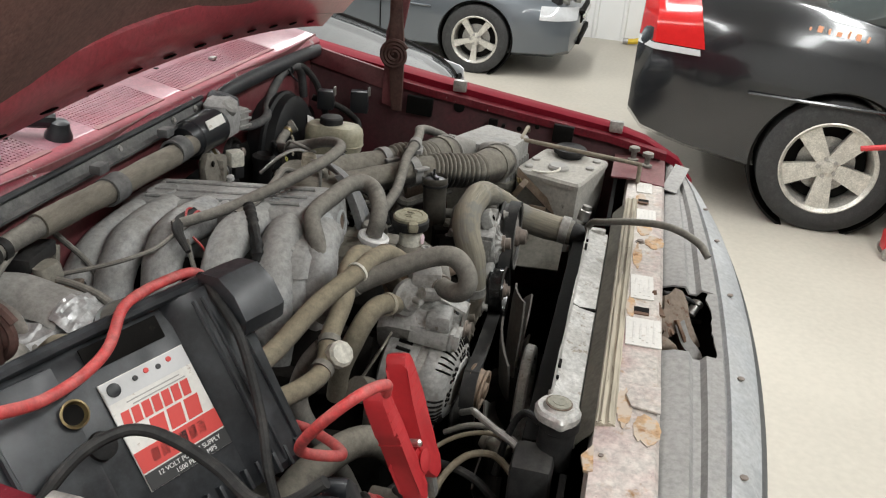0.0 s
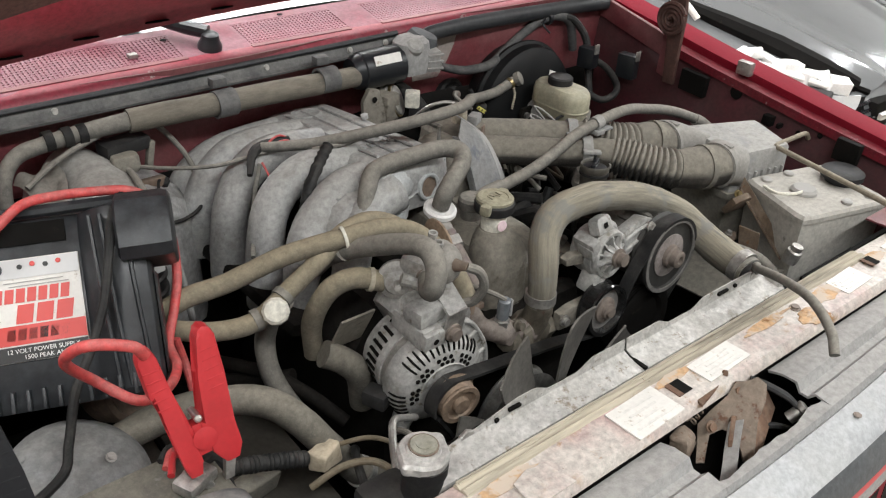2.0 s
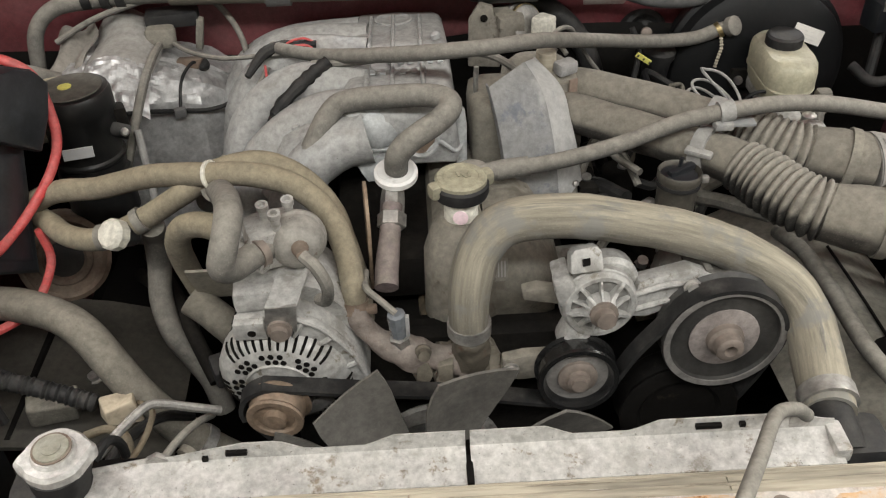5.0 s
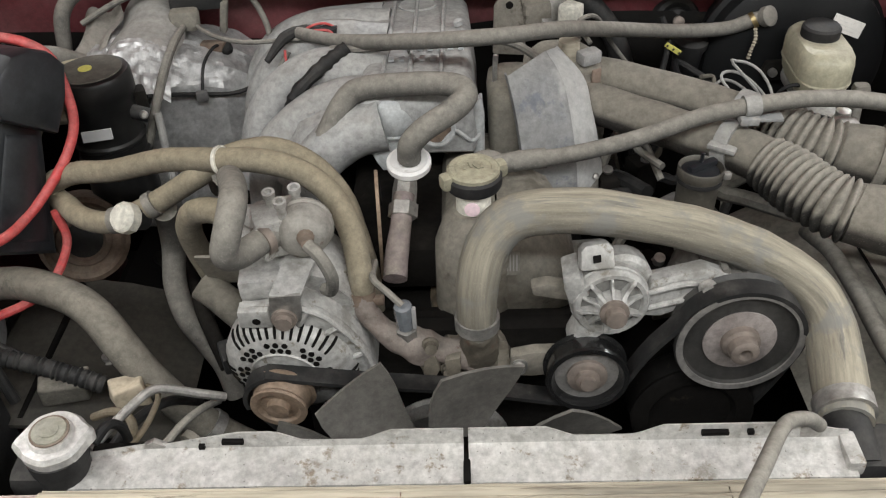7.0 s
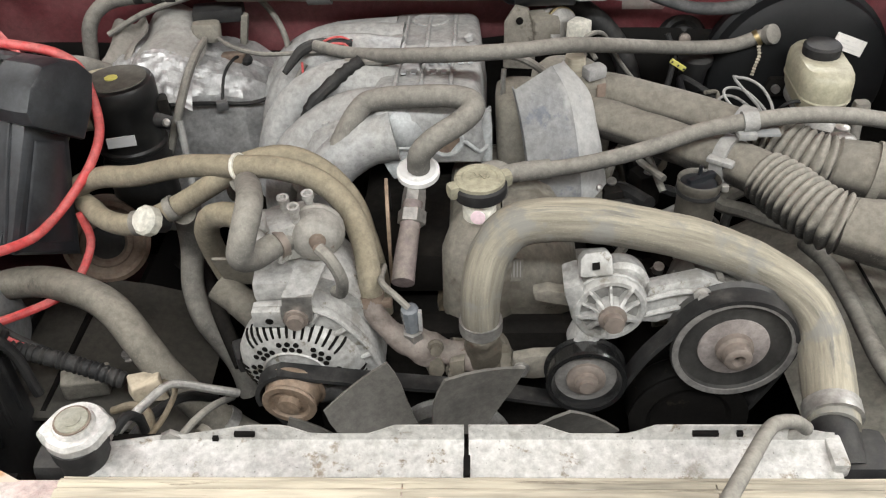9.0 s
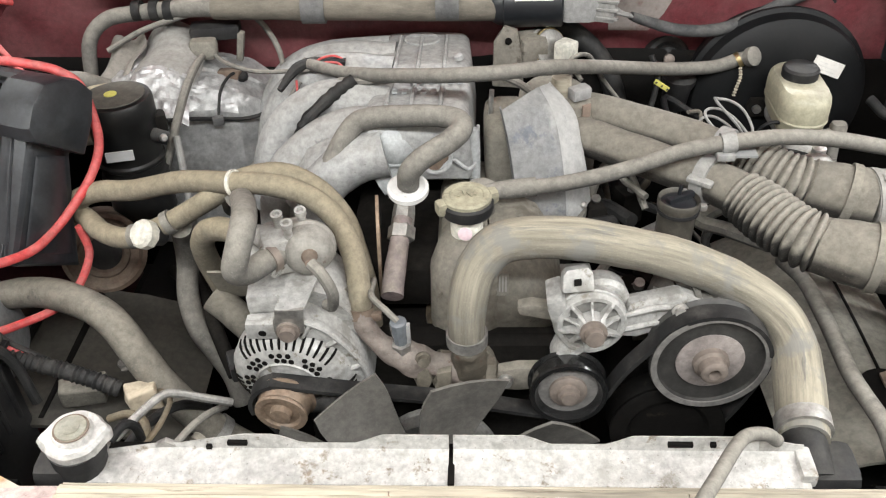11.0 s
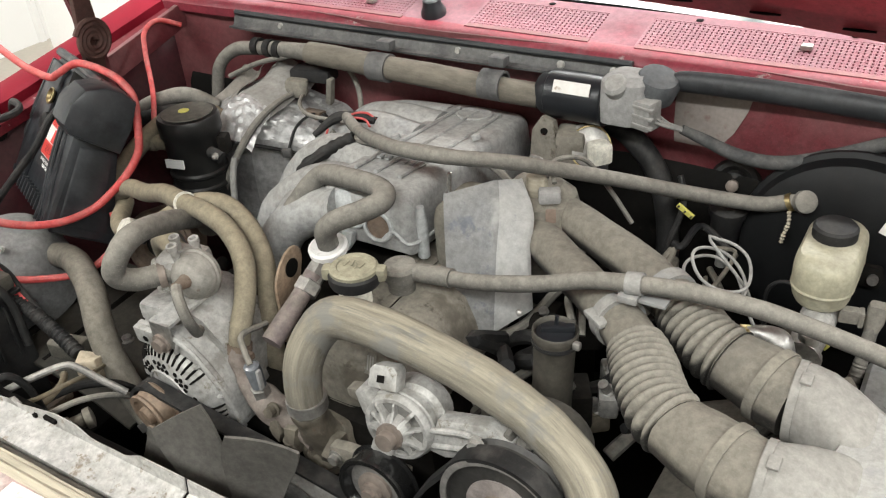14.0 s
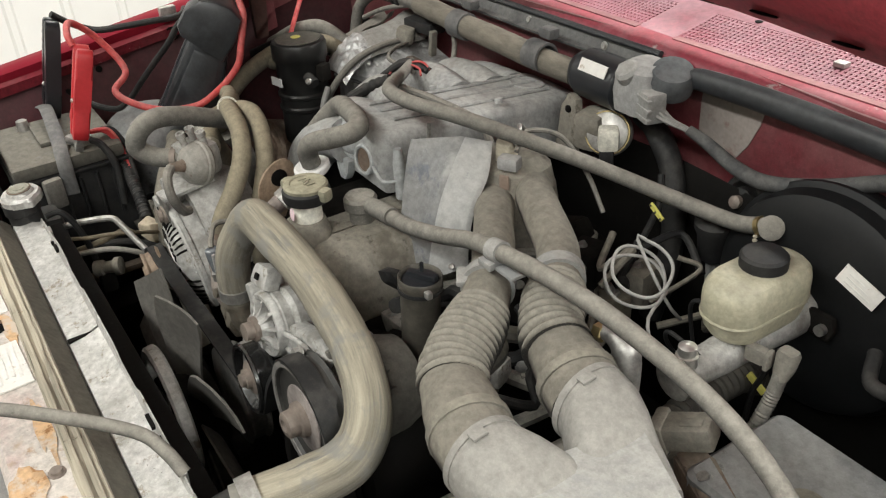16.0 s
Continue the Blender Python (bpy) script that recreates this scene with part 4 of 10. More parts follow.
for s in (1, -1):
    part("corner_plate", sheet([[(mirror_x(x, s), y, z) for x in (0.56, 0.62, 0.68, 0.74)] for y, z in ((-0.13, 1.052), (-0.06, 1.06), (-0.02, 1.058))], 0.003), RED_DUSTY, truck)
    for x, y in ((0.66, -0.09), (0.69, -0.06)):
        part("bump_stop", lathe((mirror_x(x, s), y, 1.058), (0, 0, 1), [(0, 0.012), (0.004, 0.012), (0.006, 0.006), (0.02, 0.006), (0.022, 0.012), (0.03, 0.012), (0.032, 0.008)], 14), RUBBER_DUST, truck)

# dark underside of the bay, with tray and bulkheads added to stop light leaks
part("frame_rail", box((-0.47, 0.3, 0.72), (0.08, 0.9, 0.12), None, 0.01), GRIME_SHADE, truck)
part("frame_rail", box((0.51, 0.3, 0.72), (0.08, 0.9, 0.12), None, 0.01), GRIME_SHADE, truck)
part("undertray_blocker", box((CX, 0.30, 0.59), (1.42, 1.02, 0.02), None, 0.0), GRIME_SHADE, truck)
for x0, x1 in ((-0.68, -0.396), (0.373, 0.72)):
    part("bulkhead_blocker", box(((x0 + x1) / 2, -0.03, 0.80), (x1 - x0, 0.008, 0.44), None, 0.001), GRIME_SHADE, truck)
part("low_bulkhead_blocker", box((CX, -0.03, 0.62), (1.38, 0.008, 0.08), None, 0), GRIME_SHADE, truck)

# ---- radiator
radiator = thing("radiator", (0.0, 0.02, 0.62), "aluminium radiator with a speckled top shield and side tanks", "radiator")


def crest(x):
    """Height of the shield's upper edge: two shallow dips and lower ends."""
    z = 1.050
    for c in (-0.111, 0.115):
        d = abs(x - c)
        z -= 0.011 * max(0.0, min(1.0, (0.048 - d) / 0.022))
    if x < -0.19:
        z -= 0.012 * min(1.0, (-0.19 - x) / 0.06) + 0.010 * max(0.0, min(1.0, (-0.27 - x) / 0.05))
    if x > 0.27:
        z -= 0.010 * min(1.0, (x - 0.27) / 0.04)
    return z


xs = sorted(set(list(np.linspace(-0.335, 0.315, 66)) + [-0.003, 0.003]))
for lo, hi in ((-0.335, -0.002), (0.002, 0.315)):
    cols = [x for x in np.linspace(lo, hi, 40)]
    g = [[(x, 0.002, crest(x)), (x, 0.000, min(1.034, crest(x) - 0.004)), (x, -0.010, 1.030), (x, -0.034, 1.026), (x, -0.037, 1.012)] for x in cols]
    part("top_shield", sheet(g, 0.0016), ALU_LIGHT, radiator, "speckled bare aluminium shield with a notched upper edge")
part("shield_joint", box((0.0005, -0.02, 1.0275), (0.006, 0.03, 0.004), None, 0.0008), GRIME_SHADE, radiator)
for x, w in ((-0.195, 0.018), (0.205, 0.022), (-0.222, 0.005), (0.234, 0.005)):
    part("shield_slot", box((x, 0.0, crest(x) - 0.007), (w, 0.0052, 0.004), None, 0), GRIME_SHADE, radiator)
part("core", box((-0.01, 0.012, 0.84), (0.64, 0.03, 0.34), None, 0.002), GRIME_SHADE, radiator, "dark radiator core")
for x0, x1 in ((-0.395, -0.335), (0.315, 0.372)):
    part("side_tank", box(((x0 + x1) / 2, 0.008, 0.83), (x1 - x0, 0.05, 0.37), None, 0.012), BLACK_DUSTY, radiator, "black plastic side tank")
for x in (-0.333, 0.314):
    part("tank_clip", box((x, -0.012, 1.028), (0.014, 0.034, 0.016), None, 0.003), ALU_LIGHT, radiator)
part("filler_neck", lathe((-0.338, -0.012, 0.99), (0.02, -0.05, 1), [(0, 0.022), (0.05, 0.022), (0.052, 0.0245), (0.066, 0.0245), (0.066, 0.018)], 24), BLACK_DUSTY, radiator, "black filler neck")
cap = lathe((-0.337, -0.011, 1.055), (0.02, -0.05, 1), [(0, 0.0245), (0.0, 0.0268), (0.009, 0.0272), (0.013, 0.0245), (0.013, 0.0185), (0.017, 0.017), (0.0175, 0.005)], 64)
for v in cap.verts:
    a = math.atan2(v.co.y + 0.011, v.co.x + 0.337)
    r = math.hypot(v.co.y + 0.011, v.co.x + 0.337)
    if r > 0.022:
        k = 1 + 0.20 * max(0.0, math.cos(2 * (a - 0.25))) ** 10 + 0.012 * math.cos(8 * a)
        v.co.x, v.co.y = -0.337 + r * k * math.cos(a), -0.011 + r * k * math.sin(a)
capo = part("radiator_cap", cap, mat("dull_white_plated_cap", (0.56, 0.55, 0.53), 0.40, 0.5, dust=0.3, dust_col=(0.42, 0.41, 0.38), scale=26, bump=0.1), radiator, "bright metal pressure cap with two ears")
part("cap_stamp", lathe((-0.337, -0.0115, 1.0725), (0.02, -0.05, 1), [(0, 0.0160), (0.0012, 0.0160), (0.0014, 0.0125)], 24), RUST, capo)
part("cap_stamp", lathe((-0.337, -0.0116, 1.0735), (0.02, -0.05, 1), [(0, 0.0142), (0.0012, 0.0138), (0.0014, 0.008), (0.0022, 0.008), (0.0024, 0.003)], 24), mat("greenish_brass_stamp", (0.28, 0.272, 0.22), 0.55, 0.4, dust=0.5, dust_col=(0.36, 0.35, 0.30), scale=40, bump=0.2), capo, "greenish stamped centre")
part("overflow_hose", tube([(-0.320, 0.010, 1.030), (-0.312, 0.026, 1.034), (-0.308, 0.038, 1.018), (-0.312, 0.048, 0.985), (-0.32, 0.055, 0.94)], 0.0045, 10), RUBBER, radiator)
part("hose_tab", prism([(0, 0), (0.018, 0), (0.02, 0.016), (0.01, 0.022), (0.0, 0.016)], (-0.273, 0.006, 1.02), (1, 0, 0), (0, 0, 1), 0.006, 0.0015), STEEL, radiator)
part("hose_tab", prism([(0, 0), (0.018, 0), (0.02, 0.016), (0.01, 0.022), (0.0, 0.016)], (0.275, 0.006, 1.03), (1, 0, 0), (0, 0, 1), 0.006, 0.0015), STEEL, radiator)
part("tank_inlet", tube([(0.33, -0.005, 1.0), (0.328, 0.02, 1.01), (0.329, 0.04, 1.012)], 0.021, 16), BLACK_DUSTY, radiator)

# weathered strip between shield and support
strip = thing("seal_strip", (0.0, -0.045, 1.02), "weathered beige sealing strip lying before the radiator", "seal")
for x0, x1 in ((-0.335, -0.05), (-0.05, 0.2), (0.2, 0.45)):
    rows_ = []
    for x in np.linspace(x0, x1 - 0.001, 22):
        w_ = 0.0012 * noise.noise(Vector((x * 21, 2, 0)))
        rows_.append([(x, y + w_, z + 0.0012 * noise.noise(Vector((x * 26, y * 90, 4)))) for y, z in ((-0.055, 1.024), (-0.0555, 1.048), (-0.0575, 1.0545), (-0.062, 1.0565), (-0.0665, 1.0545), (-0.071, 1.0575), (-0.077, 1.0565), (-0.0795, 1.0535), (-0.077, 1.046), (-0.060, 1.030))])
    part("strip_piece", loft(rows_), SEAL, strip)
for k, y in enumerate((-0.0575, -0.0620, -0.0710, -0.0770)):
    z = (1.0545, 1.0565, 1.0575, 1.0560)[k]
    part("strip_fold", tube([(x, y + 0.001 * noise.noise(Vector((x * 25, k, 0))), z + 0.0008 * noise.noise(Vector((x * 18, k, 5)))) for x in np.linspace(-0.332, 0.445, 30)], 0.0013, 6, 3), SEAL, strip)
# Sloping band before the shield; its olive grey takes in the shadow there.
part("flap", sheet([[(x, y, z + 0.001 * noise.noise(Vector((x * 30, y * 40, 1)))) for x in np.linspace(-0.34, 0.44, 40)] for y, z in ((-0.036, 1.022), (-0.041, 1.029), (-0.048, 1.037), (-0.0565, 1.047))], 0.0015), mat("shaded_olive_grey_flap", (0.12, 0.112, 0.092), 0.8, 0, dust=0.6, dust_col=(0.20, 0.19, 0.155), scale=14, bump=0.2), strip, "olive-grey sloping flap with shade in its colour")
end_clip = part("end_bracket", prism([(0, 0), (0.055, 0.004), (0.06, 0.03), (0.03, 0.045), (0.004, 0.04)], (-0.425, -0.090, 1.046), (1, 0, 0), (0, 1, 0), 0.004, 0.001), RUST_STAIN, strip, "rust-orange bracket at the strip's end")
for x, y in ((-0.408, -0.077), (-0.392, -0.067)):
    part("rivet", hexbolt((x, y, 1.050), (0, 0, 1), 0.003, 0.003), BOLT_RUST, end_clip)

# loose vent hose that hangs over the front
hose("vent_hose", [(0.291, 0.004, 1.044), (0.275, -0.004, 1.062), (0.25, -0.02, 1.075), (0.215, -0.075, 1.098), (0.18, -0.13, 1.112), (0.148, -0.175, 1.106), (0.130, -0.195, 1.09)], 0.0062, RUBBER_DUST, "thin grey vent hose draped over the radiator")

# ---- upper radiator hose and thermostat housing
upper = thing("upper_radiator_hose", (0.012, 0.165, 1.0), "thick tan dusty rubber coolant hose arching to the radiator", "hose")
RH = [(0.013, 0.160, 1.010), (0.012, 0.159, 1.040), (0.015, 0.165, 1.076), (0.026, 0.178, 1.106), (0.052, 0.185, 1.130), (0.110, 0.183, 1.136), (0.170, 0.189, 1.120), (0.225, 0.189, 1.104), (0.283, 0.185, 1.079), (0.330, 0.168, 1.050), (0.346, 0.138, 1.026), (0.341, 0.092, 1.016), (0.333, 0.050, 1.014), (0.329, 0.030, 1.013)]
part("hose_body", tube(RH, [0.0195, 0.0198, 0.0208, 0.0215, 0.022, 0.0218, 0.0218, 0.0218, 0.022, 0.023, 0.0245, 0.025, 0.024, 0.023], 22, 8), RAD_HOSE, upper)
part("hose_clamp", ring_band((0.0125, 0.160, 1.022), (0, 0, 1), 0.0202, 0.014), STEEL, upper, "dusty worm-drive clamp")
part("hose_clamp", ring_band((0.332, 0.046, 1.0155), (0.1, 1, 0.1), 0.0245, 0.016), STEEL, upper, "dusty worm-drive clamp")
THERMO = mat("corroded_grey_brown_casting", (0.085, 0.072, 0.055), 0.6, 0.1, dust=0.6, dust_col=(0.215, 0.195, 0.155), scale=24, bump=0.8, spots=0.3, spot_col=(0.10, 0.06, 0.045))
PINK_RUST = mat("pinkish_corroded_pipe", (0.165, 0.132, 0.115), 0.85, 0.1, dust=0.7, dust_col=(0.27, 0.243, 0.215), scale=30, bump=0.7, spots=0.3, spot_col=(0.13, 0.085, 0.07))
thermo = thing("thermostat_housing", (0.0, 0.175, 0.93), "corroded brown coolant outlet with a side branch", "engine part")
part("outlet", crumple(tube([(0.013, 0.160, 1.018), (0.0135, 0.160, 1.0), (0.015, 0.168, 0.975), (0.016, 0.185, 0.95), (0.016, 0.21, 0.94)], [0.0185, 0.0188, 0.0205, 0.024, 0.027], 20, 8), 0.004, 60), THERMO, thermo)
part("flange", crumple(lathe((0.014, 0.184, 0.945), (0, -0.9, 0.35), [(0, 0.030), (0.002, 0.036), (0.010, 0.036), (0.013, 0.030), (0.020, 0.026)], 26), 0.004, 50), THERMO, thermo)
part("branch", crumple(tube([(0.008, 0.172, 0.965), (-0.025, 0.168, 0.972), (-0.055, 0.166, 0.988), (-0.082, 0.170, 1.004), (-0.098, 0.178, 1.022), (-0.102, 0.181, 1.042)], [0.019, 0.0155, 0.0185, 0.013, 0.011, 0.010], 18, 8), 0.0045, 55), PINK_RUST, thermo, "rusty cast side branch")
for p in ((0.045, 0.166, 0.962), (-0.018, 0.158, 0.958), (-0.035, 0.155, 0.995)):
    part("bolt", hexbolt(p, (0.1, -1, 0.3), 0.006, 0.012), THERMO, thermo)
for i in range(5):
    c = Vector((0.045 - 0.013 * i, 0.172, 0.958 + 0.005 * (i % 2)))
    part("casting_rib", tube([c, c + Vector((0, -0.008, -0.012)), c + Vector((0, -0.006, -0.03))], 0.006, 8, 3), THERMO, thermo)
for x, z, r in ((-0.036, 0.968, 0.0215), (-0.014, 0.961, 0.0235), (0.036, 0.958, 0.019)):
    part("union", crumple(lathe((x, 0.168, z), (1, 0.05, -0.15), [(-0.009, r * 0.7), (-0.007, r), (0.006, r * 1.02), (0.009, r * 0.75)], 9), 0.005, 70, x), THERMO, thermo, "greasy brown-grey union")
sensor = thing("temperature_sensor", (-0.058, 0.162, 1.005), "small grey temperature sensor with a wire plug", "sensor")
part("hex_body", lathe((-0.0575, 0.163, 1.0), (-0.05, -0.1, 1), [(0, 0.011), (0.012, 0.011), (0.013, 0.008), (0.016, 0.008)], 6), STEEL, sensor)
part("plug", lathe((-0.058, 0.1615, 1.015), (-0.05, -0.1, 1), [(0, 0.0085), (0.022, 0.0095), (0.03, 0.009), (0.032, 0.006)], 10), mat("blue_grey_clear_plug", (0.15, 0.162, 0.175), 0.22, 0, var=0.3, scale=60, bump=0.1, coat=0.4), sensor, "shiny blue-grey plug")
part("clip", box((-0.049, 0.157, 1.03), (0.004, 0.006, 0.026), None, 0.001), HEADER, sensor)
part("wire", tube([(-0.060, 0.158, 1.046), (-0.072, 0.165, 1.055), (-0.088, 0.18, 1.062), (-0.09, 0.22, 1.05)], 0.0036, 8), RUBBER_DUST, sensor)

# ---- alternator
alt = thing("alternator", (-0.175, 0.17, 0.89), "pale aluminium alternator with vent slots and a rusty pulley", "alternator")
AX = Vector((-0.10, -1.0, -0.10)).normalized()
AC = Vector((-0.176, 0.165, 0.976))
part("rear_case", lathe(AC - AX * 0.075, AX, [(0, 0.03), (0.0, 0.05), (0.006, 0.062), (0.05, 0.064), (0.052, 0.060)], 36), ALU_CAST, alt)
part("stator_ring", lathe(AC - AX * 0.024, AX, [(0, 0.060), (0, 0.0625), (0.014, 0.0625), (0.014, 0.06)], 36), STEEL, alt)
front = lathe(AC - AX * 0.012, AX, [(0, 0.066), (0.004, 0.068), (0.022, 0.068), (0.032, 0.063), (0.040, 0.050), (0.042, 0.034), (0.042, 0.02)], 40)
fcase = part("front_case", front, ALU_CAST, alt)
a_, b_, c_ = frame_of(AX)


def alt_at(h, r, ang_deg):
    t = radians(ang_deg)
    return AC + AX * h + (b_ * math.cos(t) + c_ * math.sin(t)) * r


# direction of "up" on the face
up_ang = math.degrees(math.atan2(Vector((0, 0, 1)).dot(c_), Vector((0, 0, 1)).dot(b_)))
for k in list(range(-7, 7)) + list(range(11, 19)) + list(range(-19, -11)):
    a = up_ang + 4 + k * 7.8
    bm = tube([alt_at(0.0258, 0.0548, a), alt_at(0.0224, 0.0602, a), alt_at(0.0150, 0.0664, a), alt_at(0.0070, 0.0683, a)], [0.0012, 0.0016, 0.0016, 0.0012], 6, 3)
    part("vent_slot", bm, GRIME_SHADE, fcase)
for k in range(-10, 11):
    if k % 4 == 2:
        continue
    for r, h in ((0.0405, 0.0293), (0.0475, 0.0284)):
        a = up_ang + k * 11 + (5 if r > 0.045 else 0)
        part("vent_hole", lathe(alt_at(h - 0.0006, r, a), AX + (alt_at(0, 1, a) - AC) * 0.15, [(0, 0.0031), (0.0013, 0.0031), (0.0014, 0.0022)], 10), GRIME_SHADE, fcase)
part("face_ring", ringlathe(AC + AX * 0.0285, AX, [(0, 0.0335), (0.0028, 0.0345), (0.0032, 0.0362), (0.0, 0.0375)], 40), ALU_CAST, fcase)
for k in range(34):
    a = up_ang + 10 + k * 10
    p, q = alt_at(-0.056, 0.0632, a), alt_at(-0.036, 0.0638, a)
    part("rear_slot", tube([p, (p + q) / 2, q], 0.0026, 6, 2), GRIME_SHADE, alt)
pulley = lathe(AC + AX * 0.040, AX, [(0, 0.012), (0.004, 0.012), (0.004, 0.031), (0.007, 0.033), (0.009, 0.029), (0.012, 0.029), (0.014, 0.029), (0.023, 0.0265), (0.026, 0.0285), (0.029, 0.028), (0.029, 0.022), (0.025, 0.019), (0.025, 0.012), (0.032, 0.011), (0.033, 0.004)], 36)
part("pulley", pulley, mat("tan_rusted_pulley_steel", (0.24, 0.175, 0.125), 0.6, 0.3, var=0.3, dust=0.3, dust_col=(0.27, 0.225, 0.18), scale=40, bump=0.3), alt, "brown rusty belt pulley")
BO = AC + AX * 0.022 + Vector((0, 0.015, -0.012))
B2 = Vector((0, -0.1, 1)).normalized()
plate = [(-0.037, 0.078), (-0.035, 0.104), (0.024, 0.106), (0.044, 0.092), (0.060, 0.072), (0.074, 0.050), (0.083, 0.027), (0.089, -0.004), (0.086, -0.022), (0.062, -0.020), (0.057, -0.003), (0.052, 0.012), (0.044, 0.034), (0.032, 0.054), (0.014, 0.068), (-0.007, 0.075)]


def on_plate(x, z, lift=0.0):
    return BO + Vector((x, 0, 0)) + B2 * z - Vector((0, 1, 0.1)).normalized() * lift


part("bracket", prism(plate, BO, (1, 0, 0), B2, 0.007, 0.0018), ALU_CAST, alt, "cast aluminium bracket")
back = [(x * 0.98, z * 0.97) for x, z in plate]
part("bracket_body", prism(back, on_plate(0, 0, -0.055), (1, 0, 0), B2, 0.056, 0.004), ALU_CAST, alt)
edge = [on_plate(x, z, 0.0075) for x, z in ((0.020, 0.103), (0.043, 0.089), (0.058, 0.070), (0.071, 0.049), (0.080, 0.026), (0.086, -0.004), (0.084, -0.018))]
part("bracket_rim", tube(edge, 0.0032, 8, 3), ALU_CAST, alt)
part("bracket_rim", tube([on_plate(x, z, 0.0072) for x, z in ((-0.004, 0.078), (0.016, 0.072), (0.034, 0.058), (0.047, 0.036), (0.055, 0.013), (0.060, -0.006))], 0.0026, 8, 3), ALU_CAST, alt)
for p, q in (((0.056, 0.072), (0.035, 0.058)), ((0.078, 0.032), (0.054, 0.022)), ((0.030, 0.098), (0.018, 0.074))):
    part("rib", tube([on_plate(*p, 0.007), on_plate((p[0] + q[0]) / 2, (p[1] + q[1]) / 2, 0.0085), on_plate(*q, 0.007)], 0.0030, 8, 2), ALU_CAST, alt)
part("lug", prism([(-0.037, 0.080), (-0.036, 0.103), (-0.006, 0.104), (-0.004, 0.080)], on_plate(0, 0, 0.004), (1, 0, 0), B2, 0.010, 0.003), ALU_CAST, alt)
part("lug_hole", lathe(on_plate(-0.019, 0.090, 0.0140), (0, -1, -0.1), [(0, 0.0042), (0.0005, 0.0042), (0.0007, 0.003)], 14), GRIME_SHADE, alt)
part("upper_block", box(on_plate(-0.014, 0.112, -0.020), (0.044, 0.034, 0.024), Matrix.Rotation(0.1, 3, "Z"), 0.006), ALU_CAST, alt)
part("top_case", loft([[on_plate(x * k, z * k, d) for x, z in ((-0.034, 0.09), (-0.02, 0.118), (0.015, 0.124), (0.045, 0.112), (0.066, 0.084), (0.078, 0.05), (0.07, 0.0), (0.0, 0.03))] for d, k in ((-0.02, 1.0), (-0.05, 1.04), (-0.085, 1.0), (-0.10, 0.9))]), ALU_CAST, alt, angle=50)
part("bolt_washer", lathe(on_plate(0.008, 0.093, 0.012), (0, -1, -0.1), [(0, 0.0125), (0.002, 0.012), (0.003, 0.009)], 20), BOLT_RUST, alt)
part("bolt", hexbolt(on_plate(0.008, 0.093, 0.014), (0, -1, -0.05), 0.0085, 0.008), BOLT_RUST, alt, "pinkish rusted bolt")
part("bolt", hexbolt(on_plate(0.050, 0.036, 0.006), (0, -1, -0.05), 0.0065, 0.008), BOLT_RUST, alt)
part("tab_fold", prism([(-0.007, 0.088), (0.024, 0.088), (0.028, 0.124), (-0.002, 0.122)], on_plate(0, 0, 0.0085), (1, 0, 0), B2, 0.004, 0.001), STEEL, alt, "dark worn steel tab")
part("mount_tab", sheet([[on_plate(-0.002 + 0.030 * u + 0.016 * w, 0.123 + 0.010 * w, 0.0115 - 0.068 * w) for u in np.linspace(0, 1, 5)] for w in np.linspace(0, 1, 6)], 0.004), ALU_CAST, alt)
part("lower_lug", tube([alt_at(0.0, 0.062, up_ang + 150), alt_at(0.004, 0.085, up_ang + 150), alt_at(0.012, 0.09, up_ang + 150)], [0.016, 0.013, 0.011], 10), ALU_CAST, alt)
part("wire_plug", box((-0.247, 0.185, 0.955), (0.026, 0.034, 0.022), Matrix.Rotation(0.4, 3, "Z"), 0.004), BLACK_DUSTY, alt)

# ---- belt drive
IDLER_FACE = mat("bare_grey_pulley_dish", (0.20, 0.192, 0.182), 0.5, 0.3, dust=0.4, dust_col=(0.22, 0.205, 0.185), scale=24, bump=0.1)
idler = thing("idler_pulley", (0.119, 0.125, 0.93), "black grooved idler pulley with a rusty hub", "pulley")
IA = Vector((0.0, -1, 0.06)).normalized()
part("wheel", lathe((0.119, 0.146, 0.9745), IA, [(0, 0.012), (0, 0.040), (0.003, 0.042), (0.005, 0.0385), (0.022, 0.0385), (0.024, 0.0415), (0.027, 0.0405), (0.027, 0.0355), (0.017, 0.031), (0.017, 0.016)], 40), mat("glossy_black_pulley", (0.011, 0.011, 0.011), 0.24, 0, var=0.2, scale=30, bump=0.03, coat=0.4), idler)
part("face_ring", ringlathe((0.119, 0.1285, 0.9757), IA, [(0, 0.0355), (0.0005, 0.0350), (-0.004, 0.029), (-0.004, 0.021), (0.001, 0.018)], 40), IDLER_FACE, idler)
part("hub", lathe((0.119, 0.129, 0.9757), IA, [(0, 0.020), (0.005, 0.020), (0.007, 0.0165), (0.007, 0.012), (0.012, 0.0115), (0.0125, 0.008), (0.017, 0.0078), (0.0172, 0.004)], 24), BOLT_RUST, idler)
part("arm", prism([(-0.01, -0.015), (0.012, -0.018), (0.085, -0.012), (0.09, 0.014), (0.012, 0.016), (-0.01, 0.012)], (0.055, 0.160, 0.972), (1, 0, 0.05), (0, 0, 1), 0.014, 0.003), VALVE, idler)
part("bolt", hexbolt((0.054, 0.146, 0.972), (0, -1, 0), 0.006, 0.008), STEEL, idler)

